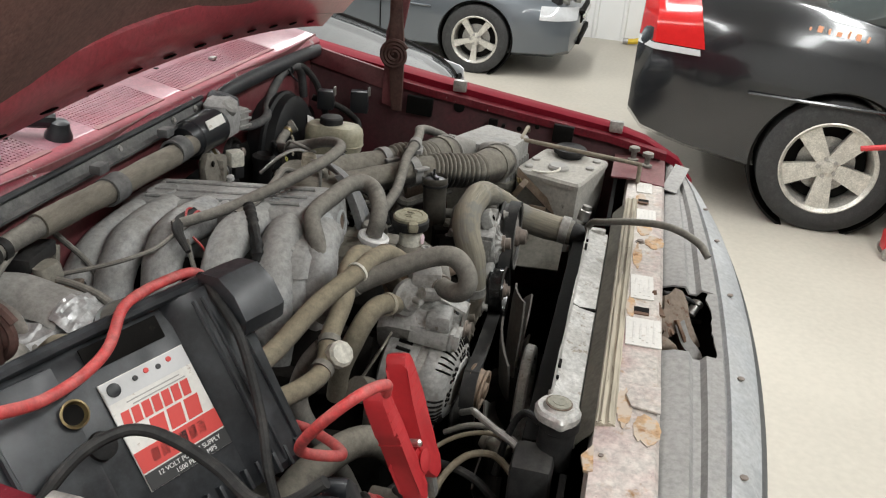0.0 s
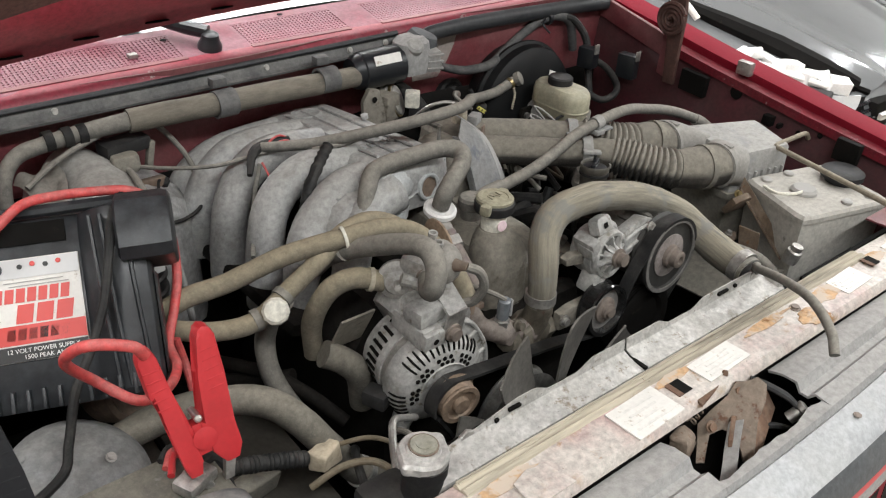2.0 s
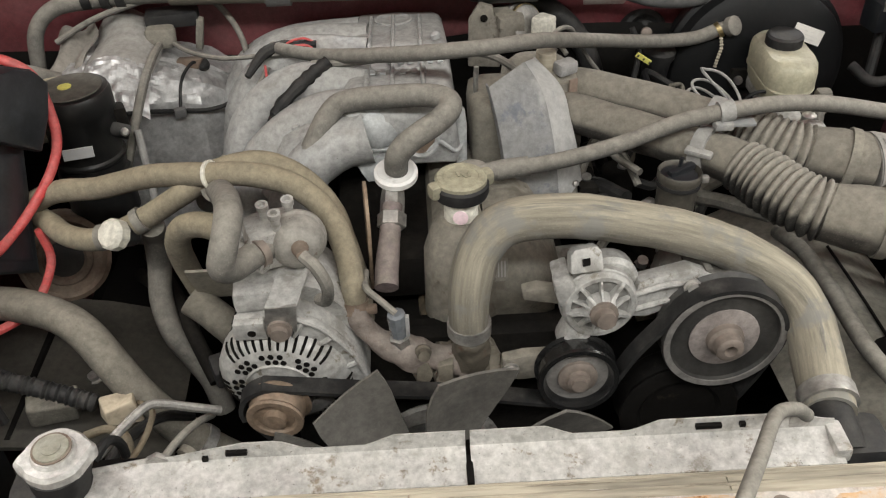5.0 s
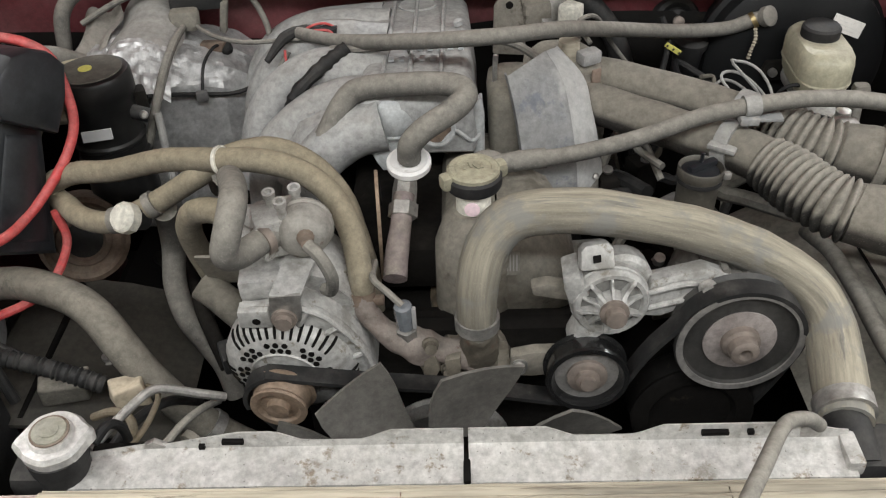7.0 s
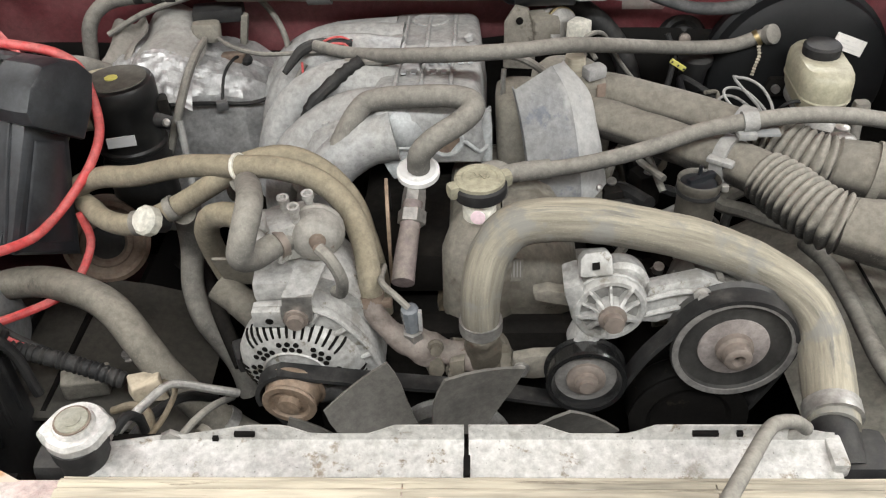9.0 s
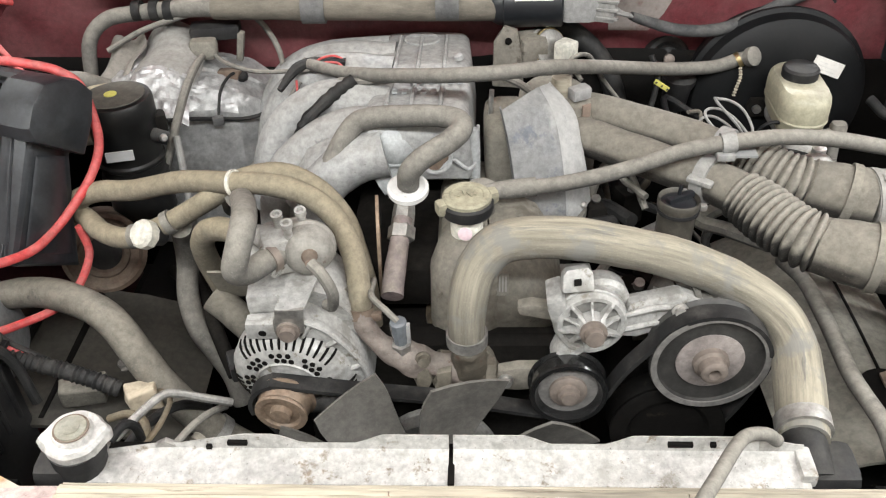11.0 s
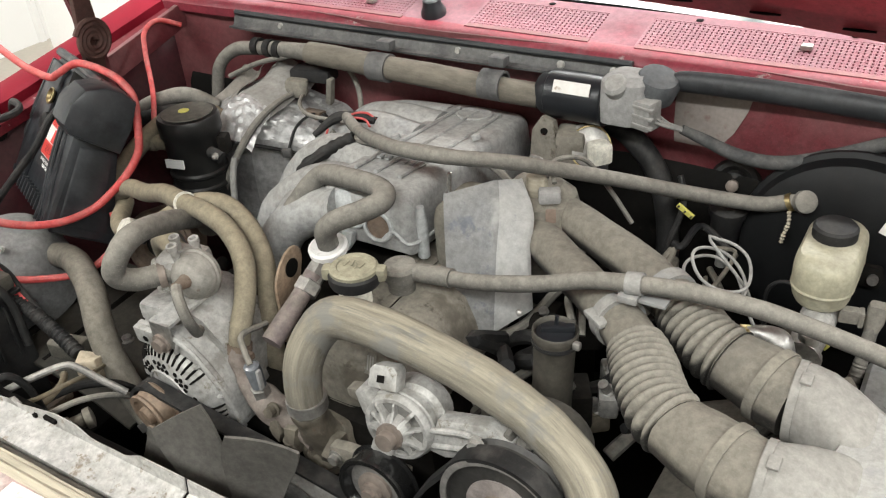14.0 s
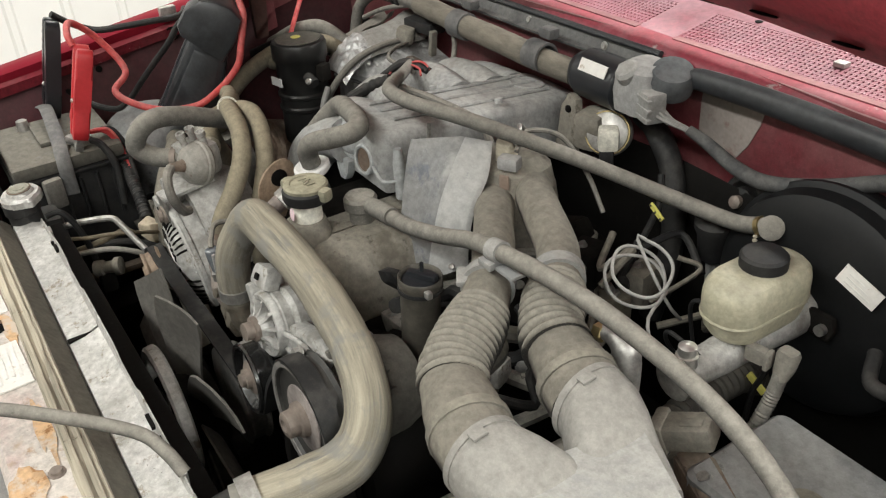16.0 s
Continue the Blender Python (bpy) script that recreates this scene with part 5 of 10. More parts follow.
PUMP_DARK = mat("shadowy_cast_recess", (0.17, 0.167, 0.157), 0.8, 0.2, dust=0.4, dust_col=(0.24, 0.235, 0.22), scale=20, bump=0.3)
tens = thing("belt_tensioner", (0.142, 0.16, 1.0), "pale ribbed aluminium belt tensioner with a rusty bolt", "tensioner")
TA = Vector((0.06, -1, 0.10)).normalized()
TC = Vector((0.140, 0.146, 1.051))
part("body", lathe(TC - TA * 0.05, TA, [(0, 0.022), (0, 0.034), (0.008, 0.0362), (0.030, 0.0365), (0.032, 0.0385), (0.040, 0.0385), (0.043, 0.0355), (0.044, 0.030), (0.044, 0.015)], 40), ALU_CAST, tens)
_, tb, tc2 = frame_of(TA)


part("pocket_floor", ringlathe(TC - TA * 0.0046, TA, [(0, 0.013), (0, 0.0305), (0.0008, 0.0305), (0.0008, 0.013)], 30), PUMP_DARK, tens)
part("dome", lathe(TC - TA * 0.006, TA, [(0, 0.0165), (0.008, 0.0155), (0.014, 0.0130), (0.017, 0.0125), (0.018, 0.008)], 24), ALU_CAST, tens)
part("face_rim", ringlathe(TC - TA * 0.008, TA, [(0, 0.0285), (0.006, 0.0290), (0.0085, 0.0305), (0.0085, 0.0345), (0.006, 0.0365), (0, 0.0372)], 40), ALU_CAST, tens)
for a0, reach, high, wide in ((8, 0.0345, 0.0035, 0.0036), (45, 0.0320, 0.0010, 0.0026), (80, 0.0350, 0.0030, 0.0040), (118, 0.0320, 0.0015, 0.0026), (155, 0.0345, 0.0035, 0.0034), (196, 0.0320, 0.0010, 0.0026), (232, 0.0350, 0.0030, 0.0040), (272, 0.0320, 0.0015, 0.0026), (310, 0.0345, 0.0025, 0.0034), (340, 0.0320, 0.0010, 0.0024)):
    a = radians(a0)
    er = tb * math.cos(a) + tc2 * math.sin(a)
    part("fin", prism([(0.013, -0.007), (reach, -0.012), (reach, high - 0.003), (reach - 0.004, high + 0.001), (0.022, high), (0.013, high + 0.008)], TC - er.cross(TA) * wide / 2, er, TA, wide, 0.0012), ALU_CAST, tens)
part("centre_bolt", hexbolt(TC + TA * 0.011, TA, 0.0098, 0.013), BOLT_RUST, tens, "rust-brown hexagon bolt")
part("bolt_washer", lathe(TC + TA * 0.0095, TA, [(0, 0.0135), (0.0025, 0.013), (0.003, 0.010)], 20), BOLT_RUST, tens)
part("upper_lug", prism([(-0.0170, -0.010), (0.0160, -0.012), (0.0150, 0.008), (0.010, 0.014), (-0.011, 0.014), (-0.0160, 0.009)], TC + Vector((-0.016, 0.026, 0.042)), (1, 0.10, 0.10), (-0.05, 0.45, 0.9), 0.020, 0.004), ALU_CAST, tens)
part("lug_hole", prism([(-0.0036, -0.0034), (0.0036, -0.0034), (0.0036, 0.0034), (-0.0036, 0.0034)], TC + Vector((-0.0165, 0.0075, 0.0515)), (1, 0.10, 0.10), (-0.05, 0.45, 0.9), 0.0016), GRIME_SHADE, tens)
part("back_shoulder", lathe(TC - TA * 0.046 + Vector((0.012, 0.0, 0.012)), TA, [(0, 0.020), (0.004, 0.030), (0.022, 0.031), (0.026, 0.026)], 24), ALU_CAST, tens)
part("side_tooth", box(TC + Vector((-0.036, 0.016, 0.012)), (0.014, 0.030, 0.022), Matrix.Rotation(-0.3, 3, "Y"), 0.004), ALU_CAST, tens)
part("bracket_arm", prism([(0.0, -0.02), (0.02, -0.022), (0.085, 0.0), (0.088, 0.018), (0.06, 0.03), (0.01, 0.02)], TC + Vector((0.028, 0.03, -0.005)), (1, 0.05, 0), (0, 0.15, 1), 0.02, 0.004), ALU_CAST, tens)
for v in (-0.010, 0.010):
    part("arm_rib", tube([TC + Vector((0.034, 0.009, v - 0.004)), TC + Vector((0.070, 0.010, v + 0.006)), TC + Vector((0.108, 0.012, v * 0.4 + 0.010))], 0.0032, 8, 3), ALU_CAST, tens)
part("bolt", hexbolt((0.228, 0.150, 1.068), (0, -1, 0.2), 0.006, 0.008), STEEL, tens)
part("lower_lug", box(TC + Vector((-0.022, 0.012, -0.040)), (0.026, 0.030, 0.036), Matrix.Rotation(0.35, 3, "Y"), 0.005), ALU_CAST, tens)
part("side_fin", box(TC + Vector((-0.034, 0.020, 0.020)), (0.018, 0.040, 0.026), Matrix.Rotation(-0.4, 3, "Y"), 0.004), ALU_CAST, tens)
part("left_arm", prism([(-0.045, 0.006), (-0.043, -0.004), (0.0, -0.014), (0.0, 0.004), (-0.03, 0.010)], TC + Vector((-0.03, 0.035, -0.0)), (1, 0, 0), (0, 0, 1), 0.015, 0.003), VALVE, tens)

PULLEY_FACE = mat("dark_grey_worn_pulley_web", (0.035, 0.034, 0.032), 0.5, 0.2, dust=0.4, dust_col=(0.075, 0.07, 0.063), scale=24, bump=0.1)
PUMP = mat("oily_dull_pump_casting", (0.10, 0.095, 0.085), 0.7, 0.2, dust=0.6, dust_col=(0.18, 0.17, 0.15), scale=16, bump=0.4)
psp = thing("power_steering_pump", (0.262, 0.16, 0.96), "power steering pump with a large grey ring-marked pulley", "pump")
PA = Vector((0.02, -1, 0.04)).normalized()
PC = Vector((0.261, 0.145, 1.017))
pl = part("pulley", lathe(PC - PA * 0.012, PA, [(0, 0.02), (0, 0.060), (0.002, 0.062), (0.006, 0.058), (0.024, 0.058), (0.028, 0.0625), (0.031, 0.0615), (0.031, 0.0545), (0.0275, 0.0530), (0.0262, 0.036), (0.0270, 0.033), (0.0270, 0.018)], 48), PULLEY_FACE, psp)
part("rim_ring", ringlathe(PC + PA * 0.0185, PA, [(0, 0.0545), (0.0012, 0.0612), (0.0020, 0.0610), (0.0020, 0.0548)], 48), IDLER_FACE, pl, "bare steel rim")
part("hub_disc", lathe(PC + PA * 0.0148, PA, [(0, 0.035), (0.0014, 0.035), (0.002, 0.033), (0.002, 0.017)], 36), mat("pinkish_bare_hub_steel", (0.30, 0.265, 0.25), 0.5, 0.3, dust=0.4, dust_col=(0.34, 0.31, 0.29), scale=24, bump=0.1), pl, "bare steel hub disc")
part("hub_nose", lathe(PC + PA * 0.015, PA, [(0, 0.0190), (0.008, 0.0180), (0.010, 0.0145), (0.020, 0.0135), (0.022, 0.0105), (0.022, 0.0065), (0.012, 0.005)], 24), BOLT_RUST, psp, "rusty hub nose")
part("pump_body", lathe(PC - PA * 0.10, PA, [(0, 0.03), (0, 0.045), (0.02, 0.052), (0.06, 0.054), (0.075, 0.045), (0.085, 0.03)], 28), PUMP, psp)
for k in range(6):
    a = radians(30 + 24 * k)
    part("fin", box(PC + Vector((0.05 * math.cos(a), 0.045, 0.05 * math.sin(a))), (0.007, 0.045, 0.016), Matrix.Rotation(-(a - math.pi / 2), 3, "Y"), 0.002), PUMP, psp)

lower = thing("lower_pulley", (0.235, 0.15, 0.84), "dark grooved lower drive pulley", "pulley")
part("wheel", lathe((0.232, 0.165, 0.905), (0, -1, 0.05), [(0, 0.02), (0, 0.062), (0.003, 0.064)] + [(0.006 + 0.002 * i, 0.060 + 0.0022 * (i % 2)) for i in range(12)] + [(0.032, 0.063), (0.034, 0.06), (0.034, 0.045), (0.028, 0.04), (0.028, 0.015)], 40), GRIME_SHADE, lower)
part("body", lathe((0.232, 0.28, 0.90), (0, -1, 0.05), [(0, 0.03), (0, 0.06), (0.1, 0.062), (0.11, 0.04)], 28), GRIME_SHADE, lower)

belt = thing("drive_belt", (0.05, 0.13, 0.93), "black ribbed serpentine drive belt", "belt")


def belt_run(pts, width=0.02, thick=0.0045, y=0.128):
    P = smooth_path([(x, y + dy, z) for x, z, dy in pts], 8)
    rings = []
    for i, p in enumerate(P):
        t = (P[min(i + 1, len(P) - 1)] - P[max(i - 1, 0)]).normalized()
        n = t.cross(Vector((0, 1, 0))).normalized()
        w = Vector((0, width / 2, 0))
        rings.append([p + n * thick / 2 - w, p + n * thick / 2 + w, p - n * thick / 2 + w, p - n * thick / 2 - w])
    return loft(rings)


def arc(cx, cz, r, a0, a1, dy, n=8):
    return [(cx + r * math.cos(radians(a)), cz + r * math.sin(radians(a)), dy) for a in np.linspace(a0, a1, n)]


part("front_strand", belt_run(arc(-0.186, 0.9685, 0.031, 200, 85, -0.012) + [(-0.10, 0.985, -0.01), (0.0, 0.966, -0.004), (0.08, 0.944, 0.002)] + arc(0.119, 0.976, 0.041, 250, 318, 0.004, 5) + [(0.175, 1.0, 0.006)] + arc(0.261, 1.018, 0.0605, 158, -20, 0.008, 12) + [(0.305, 0.95, 0.014), (0.292, 0.91, 0.02)]), RUBBER, belt)
part("lower_strand", belt_run([(-0.207, 0.95, -0.012), (-0.16, 0.88, -0.01), (-0.09, 0.80, -0.005), (0.0, 0.76, 0.0)]), RUBBER, belt)

fan = thing("cooling_fan", (-0.022, 0.085, 0.66), "brown-grey dusty engine cooling fan behind the radiator", "fan")
FC = Vector((-0.022, 0.085, 0.846))
FAN_GREY = mat("grey_dusty_fan_plastic", (0.07, 0.066, 0.06), 0.6, 0, dust=0.8, dust_col=(0.15, 0.14, 0.124), scale=10, bump=0.1, side=0.5)
part("hub", lathe(FC + Vector((0, 0.025, 0)), (0, -1, 0), [(0, 0.03), (0, 0.052), (0.02, 0.062), (0.045, 0.060), (0.050, 0.048), (0.054, 0.02)], 28), ENGINE_DARK, fan)
part("clutch_rim", ringlathe(FC + Vector((0, -0.022, 0.018)), (0, -1, 0), [(0, 0.070), (0, 0.084), (0.003, 0.087), (0.014, 0.086), (0.017, 0.083), (0.016, 0.071)], 48), ALU_LIGHT, fan, "pale grey metal rim")
for k in range(3):
    a = radians(50 + 120 * k)
    part("rim_spoke", tube([FC + Vector((0.05 * math.cos(a), -0.022, 0.05 * math.sin(a))), FC + Vector((0.078 * math.cos(a), -0.028, 0.006 + 0.078 * math.sin(a)))], 0.006, 8), ENGINE_DARK, fan)
blade_rows = []
for u in np.linspace(0, 1, 9):
    r = 0.052 + 0.134 * u
    half = 0.024 + 0.027 * u - 0.008 * max(0.0, u - 0.8) / 0.2 * u
    tw = radians(40 - 14 * u)
    blade_rows.append([(half * k * math.cos(tw) + 0.020 * u * u, half * k * math.sin(tw) * 0.62 + 0.005 * (1 - k * k), r) for k in (-1, -0.5, 0, 0.5, 1)])
for k in range(9):
    ob_bm = sheet(blade_rows, 0.003)
    bmesh.ops.transform(ob_bm, matrix=Matrix.Translation(FC) @ Matrix.Rotation(2 * math.pi * k / 9 + 0.10, 4, "Y"), verts=ob_bm.verts)
    part("blade", ob_bm, FAN_GREY, fan, "dusty brown-grey fan blade")
part("water_pump_pulley", lathe(FC + Vector((0.0, 0.075, 0)), (0, -1, 0), [(0, 0.02), (0, 0.066), (0.003, 0.068), (0.006, 0.064), (0.024, 0.064), (0.028, 0.068), (0.03, 0.05), (0.03, 0.02)], 36), STEEL, fan)

# ---- engine block, valve cover, lower parts
block = thing("engine_block", (0.0, 0.45, 0.62), "dirty engine block, darkened for the shade deep in the bay", "engine")
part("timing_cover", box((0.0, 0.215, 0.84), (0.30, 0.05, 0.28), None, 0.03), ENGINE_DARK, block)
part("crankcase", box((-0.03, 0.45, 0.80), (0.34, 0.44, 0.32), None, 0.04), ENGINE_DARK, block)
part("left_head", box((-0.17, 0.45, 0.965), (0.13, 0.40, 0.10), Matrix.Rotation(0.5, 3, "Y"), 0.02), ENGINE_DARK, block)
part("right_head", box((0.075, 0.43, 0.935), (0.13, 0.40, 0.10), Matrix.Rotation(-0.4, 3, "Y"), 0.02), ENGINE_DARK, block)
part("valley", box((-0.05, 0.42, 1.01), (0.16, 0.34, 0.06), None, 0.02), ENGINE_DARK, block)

cover = thing("valve_cover", (0.035, 0.3, 0.99), "dusty brown-grey valve cover with oil filler", "valve cover")
rows = []
for z, g in ((0.955, 0.0), (0.985, 0.0), (1.0, 0.002), (1.03, -0.006), (1.055, -0.018), (1.066, -0.035)):
    rows.append(rounded(0.046 + (z - 1.0) * -0.15, 0.345, 0.148 + 2 * g, 0.250 + 2 * g, z, 0.04))
part("cover_body", loft(rows), VALVE, cover)
part("cover_rim", loft([rounded(0.046, 0.345, 0.160, 0.262, 0.952, 0.045), rounded(0.046, 0.345, 0.168, 0.270, 0.958, 0.045), rounded(0.046, 0.345, 0.168, 0.270, 0.968, 0.045), rounded(0.046, 0.345, 0.156, 0.258, 0.973, 0.04)]), mat("oily_tan_cover_rim", (0.17, 0.135, 0.09), 0.45, 0, dust=0.5, dust_col=(0.20, 0.165, 0.115), scale=20, bump=0.3, patch=((0.05, 0.04, 0.028), 22, 0.52, 0.8)), cover, "oily tan lower rim")
neck_rows = [rounded(0.012, 0.248, 0.085, 0.075, 0.975, 0.03), rounded(0.012, 0.25, 0.082, 0.072, 1.05, 0.03), rounded(0.012, 0.256, 0.066, 0.062, 1.072, 0.028), rounded(0.0125, 0.262, 0.044, 0.044, 1.084, 0.02)]
part("filler_tower", loft(neck_rows), VALVE, cover, "dusty moulded filler tower")
part("filler_neck", lathe((0.012, 0.264, 1.07), (0, 0.0, 1), [(0, 0.018), (0.045, 0.018), (0.048, 0.016)], 24), WHITE_PLASTIC, cover, "pale filler neck")
CAP_DUST = mat("yellowish_dust_on_cap", (0.16, 0.15, 0.11), 0.8, 0, dust=0.9, dust_col=(0.43, 0.40, 0.29), scale=30, bump=0.2)
ocap = part("oil_cap", lathe((0.0125, 0.266, 1.110), (0.0, 0.02, 1), [(0, 0.020), (0.0, 0.0275), (0.004, 0.029), (0.013, 0.029), (0.017, 0.026)], 32), BLACK_DUSTY, cover, "black oil filler cap with a dusty top")
part("cap_top", lathe((0.0125, 0.2665, 1.1255), (0, 0.02, 1), [(0, 0.027), (0.004, 0.027), (0.0065, 0.0245), (0.0065, 0.019), (0.0052, 0.018), (0.0058, 0.006)], 36), CAP_DUST, ocap, "dust-coated round top")
for a in (0.4, 0.4 + math.pi):
    part("grip_lobe", box((0.0125 + 0.026 * math.cos(a), 0.2665 + 0.026 * math.sin(a), 1.122), (0.020, 0.016, 0.016), Matrix.Rotation(a, 3, "Z"), 0.005), CAP_DUST, ocap)
for k in range(4):
    part("emblem_bar", box((0.0035 + 0.006 * k, 0.2665 + 0.003 * (k % 2), 1.1318), (0.0025, 0.010, 0.0016), Matrix.Rotation(0.3 * (k % 3), 3, "Z"), 0), CAP_DUST, ocap)
part("paint_dot", lathe((0.0105, 0.2455, 1.094), (-0.1, -1, 0.1), [(0, 0.008), (0.0012, 0.008), (0.0014, 0.006)], 14), PINK, cover, "pink paint dot")
LABEL_WORN = mat("grimy_worn_label_paper", (0.20, 0.188, 0.165), 0.6, 0, dust=0.6, dust_col=(0.26, 0.24, 0.20), scale=30, bump=0.1)
for ox, oy, oz, ey in ((0.042, 0.2225, 1.026, (0, 0.30, 1)), (-0.018, 0.2225, 1.026, (0, 0.30, 1))):
    lab = part("barcode_label", prism([(0, 0), (0.016, 0), (0.016, 0.026), (0, 0.026)], (ox, oy, oz), (1, 0, 0), ey, 0.0014), LABEL_WORN, cover, "small worn label")
    for k in range(4):
        part("print_bar", prism([(0, 0), (0.0014, 0), (0.0014, 0.018), (0, 0.018)], (ox + 0.002 + k * 0.0034, oy + 0.0006, oz + 0.005), (1, 0, 0), ey, 0.0012), BARS_GREY, lab)
br = part("breather_cap", lathe((0.028, 0.328, 1.06), (0.0, 0.0, 1), [(0, 0.016), (0.02, 0.016), (0.024, 0.021), (0.036, 0.021), (0.040, 0.018)], 24), RUBBER_DUST, cover, "round dusty breather cap")
part("barb", tube([(0.035, 0.330, 1.09), (0.05, 0.333, 1.091), (0.066, 0.336, 1.092)], 0.011, 12), RUBBER_DUST, br)
for p in ((-0.018, 0.30, 1.018), (0.08, 0.28, 1.0), (0.082, 0.38, 1.0)):
    part("bolt", hexbolt(p, (0, 0, 1), 0.0055, 0.007), STEEL, cover)
bh = thing("breather_hose", (0.3, 0.34, 1.09), "long grey dusty breather hose", "hose")
part("hose_body", tube([(0.052, 0.333, 1.091), (0.075, 0.336, 1.092), (0.11, 0.336, 1.096), (0.155, 0.330, 1.110), (0.205, 0.335, 1.122), (0.255, 0.340, 1.138), (0.303, 0.338, 1.150), (0.36, 0.345, 1.152), (0.42, 0.360, 1.141), (0.48, 0.372, 1.124), (0.545, 0.378, 1.106), (0.605, 0.375, 1.085), (0.652, 0.362, 1.062), (0.68, 0.335, 1.03)], 0.0092, 16), RUBBER_DUST, bh)
part("end_sleeve", tube([(0.055, 0.3335, 1.091), (0.072, 0.336, 1.092), (0.092, 0.336, 1.094)], 0.0112, 16), RUBBER_DUST, bh)
part("far_sleeve", tube([(0.635, 0.369, 1.071), (0.652, 0.362, 1.062), (0.666, 0.350, 1.048)], 0.0112, 14), RUBBER_DUST, bh)
hc = thing("hose_clip", (0.303, 0.338, 1.12), "grey plastic clip on the breather hose", "clip")
part("band", ring_band((0.303, 0.338, 1.150), (1, 0.06, 0.12), 0.0098, 0.016, 0.002), DUCT_PALE, hc)
part("lock_tab", box((0.300, 0.332, 1.138), (0.02, 0.018, 0.008), None, 0.002), DUCT_PALE, hc)
part("bridge", box((0.322, 0.345, 1.136), (0.03, 0.03, 0.004), None, 0.001), DUCT_PALE, hc)

# ---- intake manifold
intake = thing("intake_manifold", (-0.06, 0.5, 1.02), "grey dusty cast intake manifold with curved runners", "manifold")


def plenum_round(y, x0, x1, ztop, zlow, r=0.016, out=0.006):
    """A section across the plenum with rounded upper edges and walls that flare a little downwards."""
    top = [(x1 - r + r * math.sin(a), y, ztop - r + r * math.cos(a)) for a in np.linspace(0, math.pi / 2, 5)]
    lft = [(x0 + r - r * math.cos(a), y, ztop - r + r * math.sin(a)) for a in np.linspace(0, math.pi / 2, 5)]
    return [((x0 + x1) / 2, y, ztop + 0.0015)] + top + [(x1 + out, y, zlow + 0.012), (x1 + out - 0.003, y, zlow), (x0 - 0.012, y, zlow), (x0 - 0.010, y, zlow + 0.03)] + lft


part("plenum", loft([plenum_round(0.696, -0.095, -0.004, 1.112, 1.05), plenum_round(0.690, -0.108, 0.008, 1.126, 1.05), plenum_round(0.678, -0.112, 0.012, 1.131, 1.05), plenum_round(0.60, -0.114, 0.015, 1.139, 1.06), plenum_round(0.48, -0.113, 0.015, 1.150, 1.075), plenum_round(0.395, -0.113, 0.014, 1.159, 1.080), plenum_round(0.380, -0.112, 0.013, 1.156, 1.080), plenum_round(0.372, -0.109, 0.010, 1.149, 1.081), plenum_round(0.368, -0.103, 0.004, 1.139, 1.085)]), INTAKE, intake, "flat-topped plenum box", angle=40)
for x in (-0.085, -0.055, -0.02):
    part("rib", tube([(x, 0.66, 1.135), (x, 0.55, 1.1455), (x, 0.41, 1.1605)], 0.0028, 6, 4), INTAKE, intake)
part("boss", lathe((-0.055, 0.648, 1.133), (0, 0.1, 1), [(0, 0.026), (0.0035, 0.026), (0.0045, 0.023), (0.003, 0.020), (0.003, 0.006)], 24), INTAKE, intake)
for j in range(2):
    for k in range(6):
        part("cast_letter_bar", box((-0.078 + 0.012 * k + 0.02 * j, 0.455 + 0.03 * j, 1.1563 - 0.0028 * j), (0.006, 0.012, 0.002), Matrix.Rotation(-0.09, 3, "X"), 0), INTAKE_PALE, intake)
part("flange_ridge", tube([(0.024, 0.47, 1.098), (0.024, 0.42, 1.097), (0.021, 0.385, 1.097), (0.012, 0.369, 1.098), (0.001, 0.3665, 1.108), (-0.007, 0.366, 1.112), (-0.026, 0.366, 1.098), (-0.045, 0.366, 1.112), (-0.058, 0.3665, 1.106), (-0.085, 0.3665, 1.106), (-0.10, 0.367, 1.112)], 0.0024, 8, 5), INTAKE_PALE, intake, "raised flange line round the front")
part("foot_boss", lathe((0.0195, 0.390, 1.070), (0, 0, 1), [(0, 0.006), (0.002, 0.0075), (0.05, 0.0075), (0.07, 0.005)], 14), INTAKE_PALE, intake)
part("front_tab", prism([(-0.020, 0.0), (0.022, 0.0), (0.018, -0.018), (0.010, -0.030), (-0.004, -0.031), (-0.010, -0.018)], (-0.085, 0.372, 1.098), (1, 0, 0), (0, 0.1, 1), 0.012, 0.003), INTAKE_PALE, intake, "pale lobe under the plenum's front")
part("front_bulge", lathe((-0.075, 0.388, 1.128), (0.05, -1, 0.35), [(0, 0.030), (0.012, 0.029), (0.019, 0.024), (0.023, 0.014), (0.024, 0.004)], 24), INTAKE_PALE, intake, "pale rounded bulge of the front casting")
part("port_rim", ringlathe((-0.026, 0.368, 1.115), (0.1, -1, 0.15), [(0, 0.0155), (0, 0.021), (0.005, 0.0205), (0.006, 0.0185), (0.005, 0.0155)], 28), INTAKE_PALE, intake)
part("port_hole", lathe((-0.026, 0.3695, 1.115), (0.1, -1, 0.15), [(0, 0.016), (0.004, 0.016), (0.004, 0.002)], 24), RUST, intake, "rust-stained round port")
